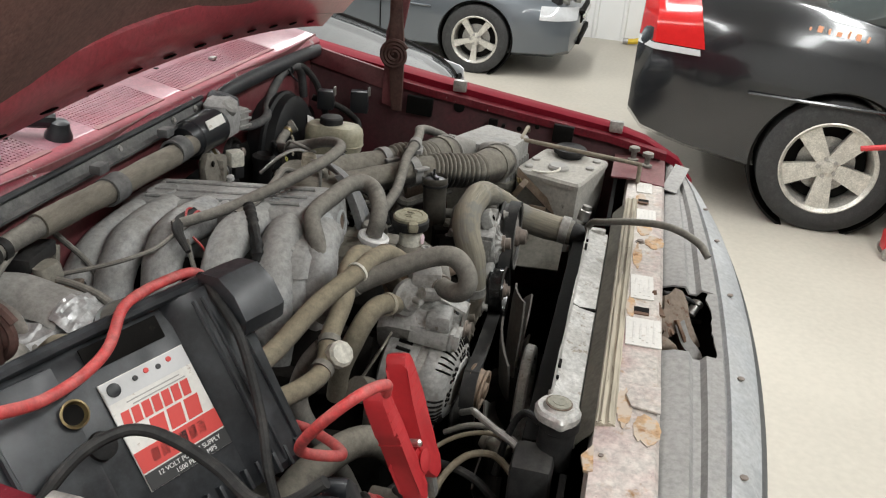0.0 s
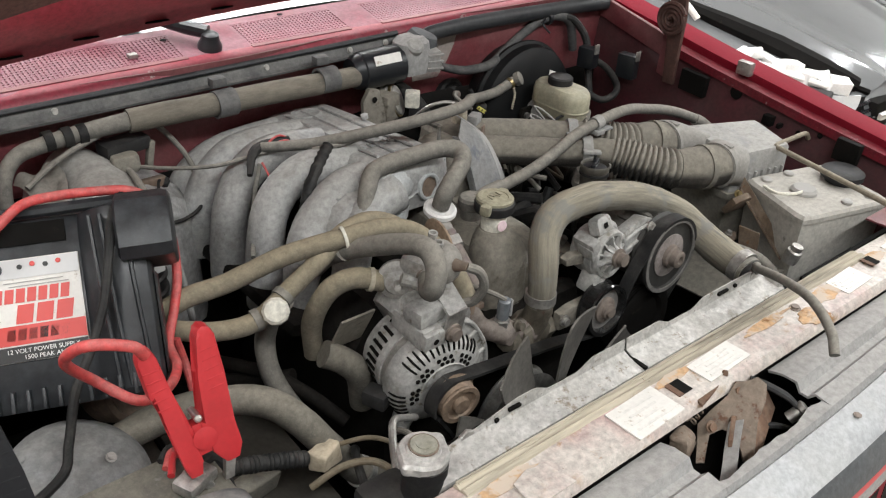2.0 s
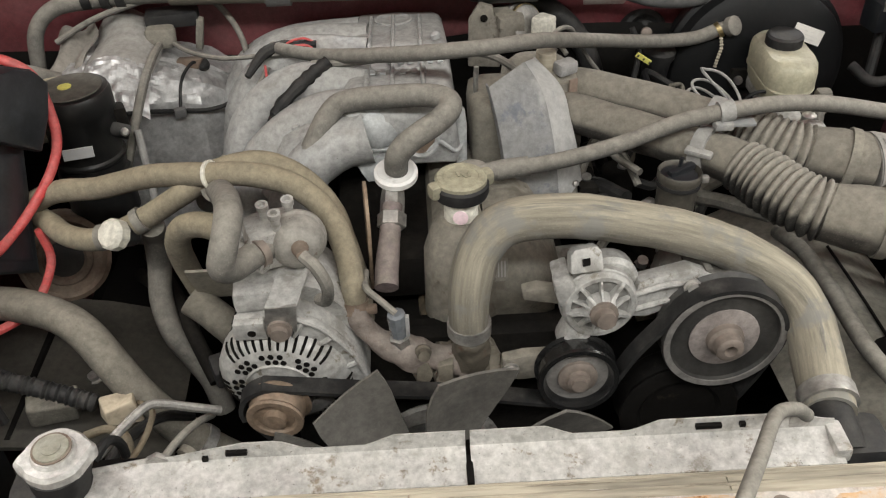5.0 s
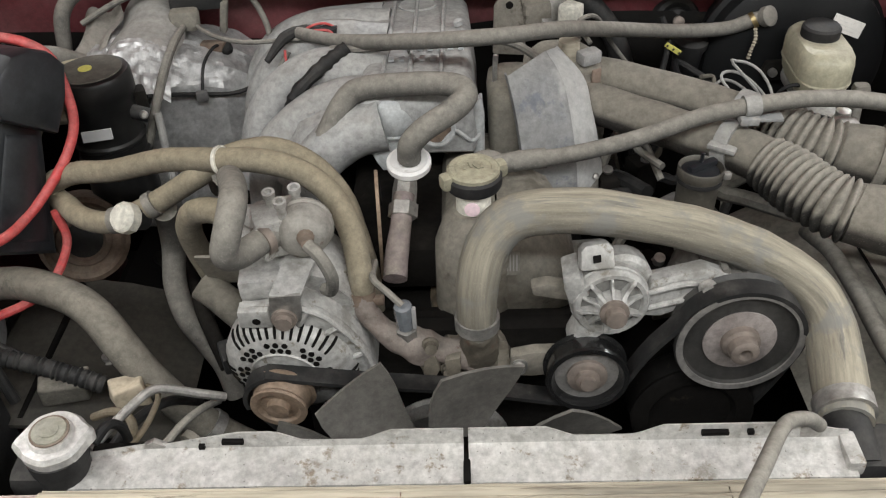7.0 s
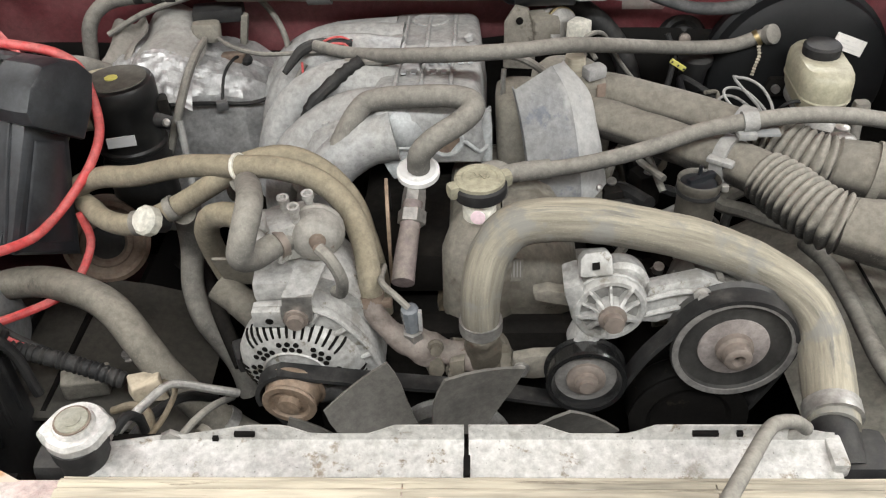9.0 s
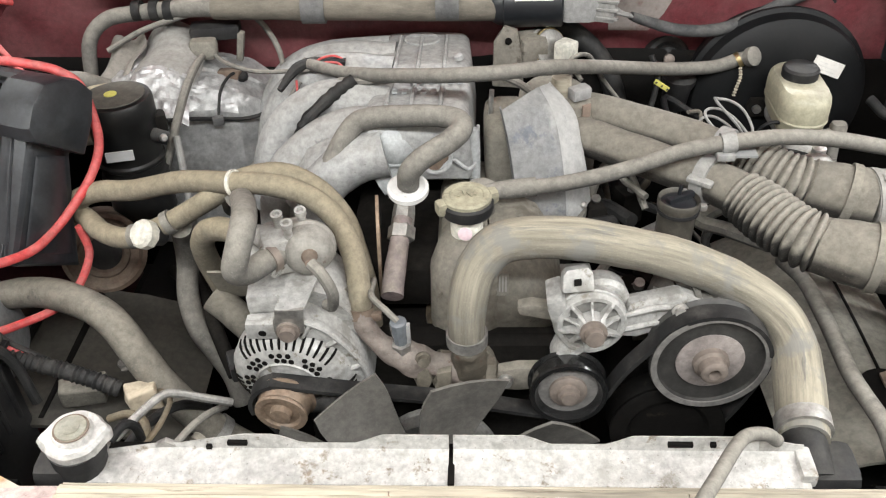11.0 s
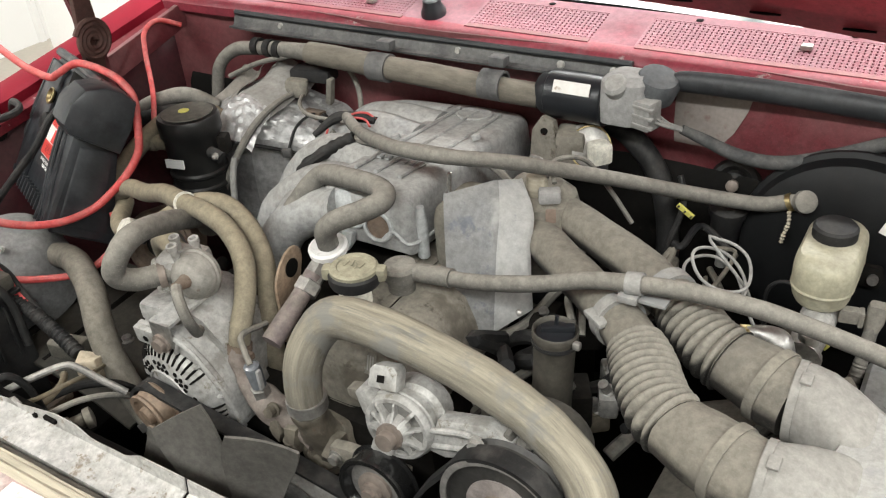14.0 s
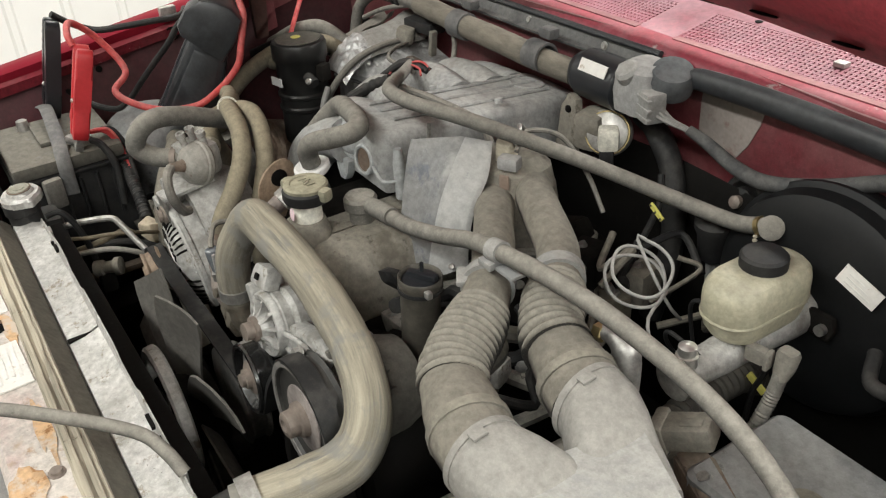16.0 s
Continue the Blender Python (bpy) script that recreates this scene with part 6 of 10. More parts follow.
RUN = [
    [(-0.085, 0.470, 1.128), (-0.150, 0.474, 1.134), (-0.195, 0.476, 1.120), (-0.226, 0.470, 1.092), (-0.242, 0.460, 1.058), (-0.249, 0.456, 1.01), (-0.25, 0.455, 0.95)],
    [(-0.085, 0.415, 1.125), (-0.140, 0.416, 1.122), (-0.183, 0.408, 1.102), (-0.214, 0.397, 1.072), (-0.226, 0.391, 1.03), (-0.228, 0.39, 0.96)],
    [(-0.085, 0.372, 1.120), (-0.122, 0.366, 1.112), (-0.158, 0.352, 1.088), (-0.178, 0.342, 1.045), (-0.184, 0.338, 0.97)],
    [(-0.09, 0.555, 1.122), (-0.175, 0.560, 1.128), (-0.222, 0.556, 1.104), (-0.248, 0.546, 1.070), (-0.260, 0.54, 1.02), (-0.262, 0.54, 0.96)],
    [(-0.09, 0.615, 1.115), (-0.19, 0.618, 1.115), (-0.245, 0.615, 1.085), (-0.268, 0.610, 1.04), (-0.272, 0.61, 0.97)],
    [(-0.10, 0.660, 1.105), (-0.20, 0.665, 1.095), (-0.26, 0.664, 1.062), (-0.28, 0.66, 1.0)],
]
for i, pts in enumerate(RUN):
    part("runner", tube(pts, [0.030, 0.0285, 0.027, 0.0265, 0.027, 0.028, 0.028][:len(pts)], 18, 6), INTAKE, intake, "curved cast runner")
web = [[(a[i] + b[i]) / 2 - (0.014 if i == 2 else 0) for i in range(3)] for a, b in zip(RUN[1][:4], RUN[2][:4])]
part("runner_web", tube(web, [0.030, 0.029, 0.026, 0.020], 18, 6), INTAKE, intake, "broad web between the front runners")
part("runner_flange", box((-0.245, 0.5, 0.975), (0.075, 0.34, 0.02), Matrix.Rotation(0.25, 3, "Y"), 0.006), ENGINE_DARK, intake)
part("boss_web", loft([rounded(-0.14, 0.40, 0.11, 0.10, 1.095, 0.03), rounded(-0.13, 0.40, 0.10, 0.09, 1.118, 0.03), rounded(-0.12, 0.402, 0.07, 0.06, 1.13, 0.02)]), INTAKE, intake)
for p in ((-0.215, 0.462, 1.118), (-0.165, 0.392, 1.122), (-0.1, 0.52, 1.146), (0.0, 0.56, 1.147)):
    part("bolt", lathe(p, (-0.3, 0, 1), [(0, 0.006), (0.006, 0.006), (0.007, 0.004)], 10), INTAKE, intake)

# metal breather pipe and its white-ringed joint
pipe = thing("crankcase_pipe", (-0.06, 0.33, 1.08), "grey rubber elbow pipe looping to a white-ringed joint", "pipe")
part("pipe_body", tube([(-0.182, 0.325, 1.035), (-0.166, 0.338, 1.075), (-0.148, 0.354, 1.115), (-0.122, 0.377, 1.152), (-0.100, 0.379, 1.162), (-0.060, 0.369, 1.170), (-0.022, 0.360, 1.175), (0.001, 0.350, 1.175), (0.006, 0.335, 1.172), (-0.008, 0.318, 1.166), (-0.036, 0.304, 1.154), (-0.051, 0.301, 1.138), (-0.054, 0.305, 1.118)], 0.0128, 16, 7), RUBBER_DUST, pipe)
part("ring", lathe((-0.0545, 0.3065, 1.106), (0.0, -0.2, 1), [(0, 0.012), (0, 0.020), (0.004, 0.0235), (0.010, 0.0235), (0.012, 0.020), (0.010, 0.0165), (0.010, 0.012)], 40), mat("clean_white_plastic_ring", (0.74, 0.73, 0.71), 0.45, 0, var=0.1, scale=40, bump=0.05, patch=((0.45, 0.43, 0.39), 60, 0.58, 0.7)), pipe, "white plastic ring joint")
part("lower_nut", lathe((-0.058, 0.303, 1.102), (-0.05, -0.55, -0.35), [(0, 0.011), (0.018, 0.013), (0.034, 0.013), (0.036, 0.0155), (0.05, 0.0155), (0.052, 0.011)], 6), STEEL, pipe)
part("lower_pipe", tube([(-0.060, 0.28, 1.09), (-0.064, 0.25, 1.07), (-0.068, 0.222, 1.052), (-0.069, 0.202, 1.042)], [0.0115, 0.0115, 0.0125, 0.0125], 14), mat("plum_grey_oxide_pipe", (0.20, 0.16, 0.16), 0.7, 0.2, dust=0.5, scale=20, bump=0.2), pipe)

hook = thing("lifting_bracket", (-0.09, 0.25, 1.0), "rusty brown lifting eye with an oval hole", "bracket")
eye = [(0.027 * math.cos(a), 0.03 * math.sin(a)) for a in np.linspace(-0.4, math.pi + 0.4, 14)]
part("plate", prism([(-0.006, -0.085), (0.008, -0.085)] + [(0.020, -0.05)] + eye + [(-0.020, -0.03)], (-0.0885, 0.266, 1.092), (-0.10, 1, 0.1), (0, 0.25, 1), 0.004, 0.001), mat("tan_rusted_bracket_steel", (0.26, 0.185, 0.128), 0.8, 0.1, dust=0.5, dust_col=(0.33, 0.265, 0.195), scale=22, bump=0.4, spots=0.25, spot_col=(0.12, 0.07, 0.045)), hook)
part("eye_hole", lathe((-0.0840, 0.270, 1.098), (1, 0.1, 0), [(0, 0.0115), (0.0012, 0.0115), (0.0014, 0.008)], 16), GRIME_SHADE, hook)

# ---- heater hoses, tee and valves
HOSES = "heater hoses"
h1 = thing("heater_hose", (-0.24, 0.27, 1.04), "tan dusty heater hose arching across the engine", "hose", HOSES)
part("hose_body", tube([(-0.49, 0.352, 1.03), (-0.462, 0.340, 1.072), (-0.425, 0.331, 1.094), (-0.375, 0.319, 1.104), (-0.308, 0.297, 1.130), (-0.24, 0.270, 1.146), (-0.20, 0.262, 1.149), (-0.158, 0.254, 1.140), (-0.127, 0.240, 1.118), (-0.109, 0.216, 1.088), (-0.102, 0.192, 1.058), (-0.102, 0.182, 1.032)], 0.0125, 16), RUBBER_TAN, h1)
part("cable_tie", ring_band((-0.24, 0.270, 1.146), (1, -0.3, 0.2), 0.0128, 0.004, 0.0018), WHITE_PLASTIC, h1, "pale cable tie")
part("hose_clamp", ring_band((-0.102, 0.184, 1.036), (0, 0.3, 1), 0.0128, 0.012, 0.0015), RUST, h1)
part("clamp_screw", box((-0.086, 0.18, 1.034), (0.014, 0.008, 0.009), None, 0.002), RUST, h1)
h2 = thing("heater_hose", (-0.3, 0.28, 1.02), "tan dusty heater hose with a white-capped tee", "hose", HOSES)
part("hose_body", tube([(-0.465, 0.345, 1.055), (-0.442, 0.322, 1.060), (-0.414, 0.292, 1.064), (-0.380, 0.272, 1.070), (-0.352, 0.270, 1.078), (-0.317, 0.278, 1.092), (-0.271, 0.276, 1.122), (-0.235, 0.286, 1.140), (-0.19, 0.288, 1.146), (-0.152, 0.281, 1.130), (-0.124, 0.268, 1.10), (-0.110, 0.250, 1.065), (-0.100, 0.235, 1.02), (-0.098, 0.23, 0.96)], 0.0122, 16), RUBBER_TAN, h2)
part("tee", lathe((-0.336, 0.272, 1.072), (-0.35, -0.55, 0.55), [(0, 0.011), (0.012, 0.0125), (0.016, 0.0135), (0.02, 0.0135)], 18), BLACK_DUSTY, h2)
part("tee_cap", lathe((-0.3435, 0.261, 1.082), (-0.35, -0.55, 0.55), [(0, 0.0135), (0.003, 0.0168), (0.014, 0.0168), (0.018, 0.0135), (0.018, 0.006)], 10), WHITE_PLASTIC, h2, "white ribbed screw cap")
for p, ax in (((-0.325, 0.276, 1.089), (0.8, 0.2, 0.4)), ((-0.365, 0.27, 1.074), (-0.9, 0.1, -0.2))):
    part("hose_clamp", ring_band(p, ax, 0.0124, 0.009, 0.0018), RUBBER_DUST, h2)
hose("heater_hose", [(-0.318, 0.286, 1.075), (-0.325, 0.305, 1.045), (-0.332, 0.314, 1.000), (-0.335, 0.297, 0.962), (-0.325, 0.277, 0.927), (-0.305, 0.269, 0.888), (-0.29, 0.262, 0.859), (-0.28, 0.25, 0.82)], 0.0135, RUBBER_DUST, "grey dusty hose that drops beside the engine", group=HOSES)
low = thing("lower_coolant_hose", (-0.36, 0.2, 0.85), "thick dusty brown-grey coolant hose running down to the radiator", "hose")
part("hose_body", tube([(-0.60, 0.27, 0.965), (-0.54, 0.262, 0.992), (-0.48, 0.248, 1.008), (-0.42, 0.221, 1.012), (-0.387, 0.202, 1.002), (-0.362, 0.183, 0.977), (-0.339, 0.171, 0.941), (-0.312, 0.166, 0.899), (-0.284, 0.165, 0.862), (-0.25, 0.165, 0.83), (-0.2, 0.16, 0.80)], 0.0185, 18), LOW_HOSE, low)
part("hose_clamp", ring_band((-0.284, 0.165, 0.862), (0.6, 0, -0.7), 0.0192, 0.012, 0.0018), STEEL, low)
uh = thing("air_bypass_hose", (-0.21, 0.17, 1.06), "grey moulded rubber hose bent in a tight U", "hose")
part("hose_body", tube([(-0.262, 0.318, 1.08), (-0.246, 0.300, 1.108), (-0.228, 0.250, 1.138), (-0.208, 0.190, 1.166), (-0.201, 0.155, 1.172), (-0.205, 0.135, 1.156), (-0.210, 0.132, 1.136), (-0.203, 0.148, 1.122), (-0.186, 0.170, 1.120), (-0.168, 0.188, 1.121)], 0.0130, 16, 7), RUBBER_DUST, uh)
part("hose_clamp", ring_band((-0.184, 0.172, 1.120), (0.6, 0.7, 0.0), 0.0134, 0.008, 0.0018), BOLT_RUST, uh)
part("end_sleeve", tube([(-0.258, 0.312, 1.088), (-0.246, 0.297, 1.110), (-0.238, 0.272, 1.128)], 0.0150, 16), RUBBER_DUST, uh)
vh = thing("valve_hose", (-0.27, 0.25, 0.98), "short grey-brown elbow hose beside the valve", "hose")
part("hose_body", tube([(-0.214, 0.222, 1.098), (-0.245, 0.238, 1.106), (-0.272, 0.247, 1.098), (-0.286, 0.258, 1.070), (-0.288, 0.272, 1.03), (-0.28, 0.28, 0.98)], 0.0135, 14), RUBBER_TAN, vh)
part("hose_clamp", ring_band((-0.228, 0.23, 1.102), (-0.8, 0.4, 0.2), 0.0138, 0.006, 0.0014), SEAL, vh)

VALVE_GREY = mat("brown_grey_stamped_steel", (0.25, 0.24, 0.22), 0.5, 0.35, dust=0.65, dust_col=(0.33, 0.31, 0.275), scale=26, bump=0.4, spots=0.25, spot_col=(0.15, 0.10, 0.075))
valve = thing("air_control_valve", (-0.17, 0.19, 1.07), "grey dusty vacuum valve with round diaphragms and ports", "valve")
part("core", box((-0.172, 0.195, 1.118), (0.055, 0.045, 0.045), Matrix.Rotation(0.3, 3, "Z"), 0.012), ALU, valve)
part("front_diaphragm", lathe((-0.152, 0.198, 1.117), (0.25, -1, 0.25), [(0, 0.02), (0.0, 0.0265), (0.004, 0.0295), (0.009, 0.0295), (0.011, 0.0275), (0.014, 0.0275), (0.015, 0.0268), (0.022, 0.0245), (0.028, 0.0195), (0.0315, 0.0125), (0.032, 0.005)], 28), VALVE_GREY, valve)
part("nozzle", lathe((-0.145, 0.171, 1.124), (0.25, -1, 0.25), [(0, 0.010), (0.004, 0.008), (0.018, 0.0055), (0.022, 0.0055)], 12), RUST, valve)
part("side_diaphragm", lathe((-0.196, 0.216, 1.102), (-0.6, -0.75, 0.15), [(0, 0.022), (0.006, 0.026), (0.012, 0.026), (0.014, 0.020), (0.02, 0.016), (0.022, 0.005), (0.036, 0.004)], 24), ALU, valve)
for p in ((-0.178, 0.198, 1.135), (-0.155, 0.205, 1.135), (-0.165, 0.182, 1.136)):
    part("port", lathe(p, (0.0, -0.15, 1), [(0, 0.0045), (0.016, 0.0045), (0.018, 0.0062), (0.024, 0.0062), (0.024, 0.0038), (0.020, 0.003)], 12), ALU, valve)
part("side_pipe", tube([(-0.178, 0.165, 1.108), (-0.195, 0.178, 1.112), (-0.212, 0.19, 1.118)], 0.008, 10), ALU, valve)
part("vacuum_hose", tube([(-0.140, 0.152, 1.129), (-0.128, 0.142, 1.122), (-0.120, 0.140, 1.10), (-0.124, 0.150, 1.075), (-0.132, 0.160, 1.068)], 0.0062, 10), RUBBER_DUST, valve)
part("shield", sheet([[(-0.275 + 0.05 * u, 0.225 + 0.03 * w, 1.06 - 0.06 * w) for u in np.linspace(0, 1.0, 6)] for w in np.linspace(0, 1.0, 5)], 0.003), VALVE, valve)
part("stub_tube", tube([(-0.285, 0.25, 1.0), (-0.262, 0.24, 0.985), (-0.24, 0.235, 0.955), (-0.23, 0.24, 0.9)], 0.018, 14), LOW_HOSE, valve)

# ---- long vacuum hose to the servo
vac = thing("servo_vacuum_hose", (0.1, 0.45, 1.13), "long dark grey vacuum hose crossing above the manifold", "hose")
part("hose_body", tube([(-0.205, 0.548, 1.150), (-0.14, 0.492, 1.163), (-0.068, 0.438, 1.186), (-0.006, 0.402, 1.204), (0.055, 0.398, 1.209), (0.118, 0.444, 1.192), (0.197, 0.529, 1.148), (0.282, 0.594, 1.112), (0.35, 0.622, 1.100), (0.385, 0.624, 1.110), (0.401, 0.620, 1.117)], [0.0075, 0.0085, 0.009, 0.009, 0.009, 0.009, 0.009, 0.0092, 0.0095, 0.0095, 0.0095], 14), RUBBER_DUST, vac)
part("end_cap", lathe((0.398, 0.624, 1.113), (0.5, -0.7, 0.5), [(0, 0.011), (0.003, 0.0135), (0.012, 0.0135), (0.014, 0.010)], 20), RUBBER_DUST, vac)
part("brass_ring", ring_band((0.386, 0.624, 1.110), (1, 0, 0.6), 0.0097, 0.006, 0.0015), BRASS, vac)
part("chain", tube([(0.387, 0.614, 1.103), (0.389, 0.611, 1.09), (0.386, 0.610, 1.075), (0.384, 0.61, 1.062)], 0.0022, 6, 8, wave=lambda s: 1 + 0.5 * math.sin(s * 1400)), SEAL, vac)

loom = thing("wiring_loom", (-0.2, 0.55, 1.1), "taped wiring loom with red leads over the runners", "wiring")
part("main_lead", tube([(-0.40, 0.665, 1.125), (-0.36, 0.64, 1.125), (-0.319, 0.582, 1.134), (-0.27, 0.545, 1.140), (-0.22, 0.54, 1.143), (-0.17, 0.53, 1.150)], 0.0032, 8), RUBBER_DUST, loom)
part("lead", tube([(-0.28, 0.43, 1.05), (-0.262, 0.46, 1.06), (-0.235, 0.50, 1.10), (-0.21, 0.525, 1.135)], 0.0035, 8), RUBBER_DUST, loom)
for k, pts in enumerate(([(-0.196, 0.535, 1.150), (-0.182, 0.540, 1.160), (-0.165, 0.546, 1.161), (-0.15, 0.545, 1.155)], [(-0.19, 0.532, 1.150), (-0.178, 0.531, 1.158), (-0.16, 0.534, 1.157), (-0.15, 0.53, 1.150)], [(-0.212, 0.515, 1.142), (-0.21, 0.50, 1.125), (-0.212, 0.49, 1.10), (-0.205, 0.485, 1.08)])):
    part("red_lead", tube(pts, 0.0016, 8), RED_CABLE, loom, "thin red lead")
part("taped_joint", tube([(-0.235, 0.51, 1.13), (-0.215, 0.535, 1.148), (-0.19, 0.545, 1.152), (-0.15, 0.545, 1.152)], [0.004, 0.0075, 0.008, 0.006], 10), BLACK_DUSTY, loom)
part("ribbed_conduit", tube([(-0.13, 0.47, 1.165), (-0.16, 0.45, 1.150), (-0.19, 0.43, 1.125), (-0.2, 0.425, 1.09)], 0.0085, 10, 14, wave=lambda s: 1 + 0.10 * math.sin(s * 1700)), RUBBER, loom)
part("lead", tube([(0.12, 0.47, 1.12), (0.06, 0.49, 1.155), (-0.02, 0.475, 1.168), (-0.10, 0.465, 1.166), (-0.15, 0.48, 1.158)], 0.005, 8), RUBBER_DUST, loom)

# ---- folded shield beside the plenum
shield = thing("heat_shield", (0.09, 0.41, 1.0), "folded grey plastic shield with scuffed pale patches", "shield")
SHIELD = mat("scuffed_grey_plastic_sheet", (0.15, 0.153, 0.16), 0.5, 0, dust=0.7, dust_col=(0.31, 0.305, 0.29), scale=9, bump=0.1, spots=0.30, spot_col=(0.15, 0.158, 0.18), grunge=0.2, patch=((0.42, 0.418, 0.40), 13, 0.55, 0.8))
# Same scuffed plastic, lightened for the bevel that catches the light.
SHIELD_LIT = mat("scuffed_plastic_edge_lit_pale", (0.33, 0.33, 0.325), 0.5, 0, dust=0.7, dust_col=(0.48, 0.475, 0.455), scale=16, bump=0.1, spots=0.3, spot_col=(0.24, 0.25, 0.27), grunge=0.12)
cols = [[(0.074, 0.348, 1.018), (0.071, 0.356, 1.060), (0.064, 0.370, 1.110), (0.057, 0.383, 1.145), (0.052, 0.393, 1.163)],
        [(0.128, 0.350, 1.016), (0.126, 0.361, 1.060), (0.120, 0.381, 1.110), (0.111, 0.408, 1.148), (0.096, 0.438, 1.169)],
        [(0.163, 0.386, 1.038), (0.158, 0.393, 1.070), (0.150, 0.409, 1.105), (0.141, 0.435, 1.135), (0.112, 0.463, 1.161)]]
cols = [smooth_path(c, 5) for c in cols]
g = []
for i, (l, c, r) in enumerate(zip(*cols)):
    v_ = i / (len(cols[0]) - 1)
    dent = Vector((0.0, 0.006, -0.003)) * math.sin(math.pi * min(1.0, v_ * 1.15)) * (0.4 + 0.6 * noise.noise(Vector((v_ * 5, 2, 1))))
    g.append([l + Vector((-0.003, 0.012, -0.002)), l + Vector((-0.002, 0.004, 0)), l, l.lerp(c, 0.2) + dent * 0.5, l.lerp(c, 0.45) + dent, l.lerp(c, 0.7) + dent * 0.7, l.lerp(c, 0.92), c, c.lerp(r, 0.12) + Vector((0, -0.001, 0)), c.lerp(r, 0.5), c.lerp(r, 0.95), r, r + Vector((0.001, 0.006, -0.001))])
part("face", sheet([r[:9] for r in g], 0.0022), SHIELD, shield, angle=24)
part("edge_face", sheet([r[8:] for r in g], 0.0022), SHIELD_LIT, shield, "scuffed edge, paler where its bevel catches light", angle=60)
part("side_block", loft([rounded(0.062, 0.430, 0.056, 0.085, 1.02, 0.014), rounded(0.060, 0.432, 0.058, 0.085, 1.12, 0.014), rounded(0.060, 0.433, 0.054, 0.080, 1.136, 0.014), rounded(0.060, 0.434, 0.040, 0.064, 1.142, 0.012)]), DUCT, shield, "brown-grey dusty block", angle=50)
part("pin", tube([(0.040, 0.425, 1.135), (0.040, 0.425, 1.155), (0.041, 0.426, 1.172)], 0.003, 8), STEEL, shield)
part("rivet", lathe((0.154, 0.376, 1.040), (0.3, -0.7, 0.6), [(0, 0.004), (0.002, 0.004), (0.003, 0.002)], 10), STEEL, shield)

# ---- throttle body and intake ducts
tbody = thing("throttle_body", (0.14, 0.48, 1.03), "dusty throttle body with a position sensor on top", "throttle")
part("housing", loft([rounded(0.125, 0.485, 0.10, 0.09, 1.03, 0.03), rounded(0.125, 0.485, 0.105, 0.095, 1.09, 0.03), rounded(0.122, 0.49, 0.09, 0.08, 1.13, 0.03), rounded(0.12, 0.495, 0.06, 0.05, 1.142, 0.02)]), VALVE, tbody)
part("sensor", box((0.150, 0.466, 1.146), (0.026, 0.018, 0.016), Matrix.Rotation(0.5, 3, "Z"), 0.004), HEADER, tbody, "grey sensor block")
part("red_patch", box((0.158, 0.452, 1.128), (0.012, 0.003, 0.018), Matrix.Rotation(0.5, 3, "Z"), 0.001), mat("faded_red_tab", (0.20, 0.15, 0.12), 0.7, bump=0.1), tbody)
part("cam_post", lathe((0.128, 0.478, 1.13), (0, 0, 1), [(0, 0.014), (0.02, 0.013), (0.032, 0.012), (0.034, 0.008)], 16), SEAL, tbody)
part("link", tube([(0.14, 0.48, 1.16), (0.125, 0.50, 1.168), (0.10, 0.52, 1.16), (0.09, 0.55, 1.13)], 0.003, 8), STEEL, tbody)
part("wire", tube([(0.152, 0.475, 1.158), (0.14, 0.50, 1.172), (0.165, 0.53, 1.165), (0.19, 0.55, 1.12), (0.22, 0.55, 1.08)], 0.0030, 8), RUBBER_DUST, tbody)

DUCTS = "intake ducts"
# Dust stops at a normal-z cut; the near-black below paints the underside's shade.
BELLOWS = mat("dusty_ridged_rubber_shaded_below", (0.022, 0.021, 0.019), 0.7, 0, dust=0.95, dust_col=(0.275, 0.256, 0.218), scale=14, bump=0.2, side=0.0, dust_shade=(-0.06, 0.20))
DUCT_TOP = mat("dusty_topped_duct_shaded_below", (0.032, 0.029, 0.026), 0.6, 0, dust=1.0, dust_col=(0.225, 0.207, 0.172), scale=12, bump=0.2, side=0.0, dust_shade=(-0.12, 0.22), patch=((0.15, 0.14, 0.12), 18, 0.58, 0.5))


def duct(smooth, corr, cuff, start):
    d = thing("intake_duct", smooth[0], "dusty grey intake duct with a ribbed flexible section", "duct", DUCTS)
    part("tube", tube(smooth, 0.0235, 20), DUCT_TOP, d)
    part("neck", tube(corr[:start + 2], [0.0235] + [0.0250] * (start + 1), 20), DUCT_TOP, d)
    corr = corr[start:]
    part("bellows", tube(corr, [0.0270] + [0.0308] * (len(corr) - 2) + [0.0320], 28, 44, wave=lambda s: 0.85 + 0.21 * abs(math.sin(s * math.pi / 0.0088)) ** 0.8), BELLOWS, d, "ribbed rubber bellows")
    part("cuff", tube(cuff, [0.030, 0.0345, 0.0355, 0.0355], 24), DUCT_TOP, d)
    ax = Vector(cuff[2]) - Vector(cuff[1])
    part("cuff_band", ring_band(Vector(cuff[1]).lerp(Vector(cuff[2]), 0.75), ax, 0.0358, 0.010, 0.002), DUCT, d)
    part("collar", ring_band(smooth[-1], Vector(smooth[-1]) - Vector(smooth[-2]), 0.0240, 0.016, 0.004), DUCT_PALE, d, "pale plastic collar")
    part("collar_tab", box(Vector(smooth[-1]) + Vector((-0.014, -0.022, 0.012)), (0.03, 0.012, 0.006), Matrix.Rotation(-0.6, 3, "Z"), 0.002), DUCT_PALE, d)
    return d


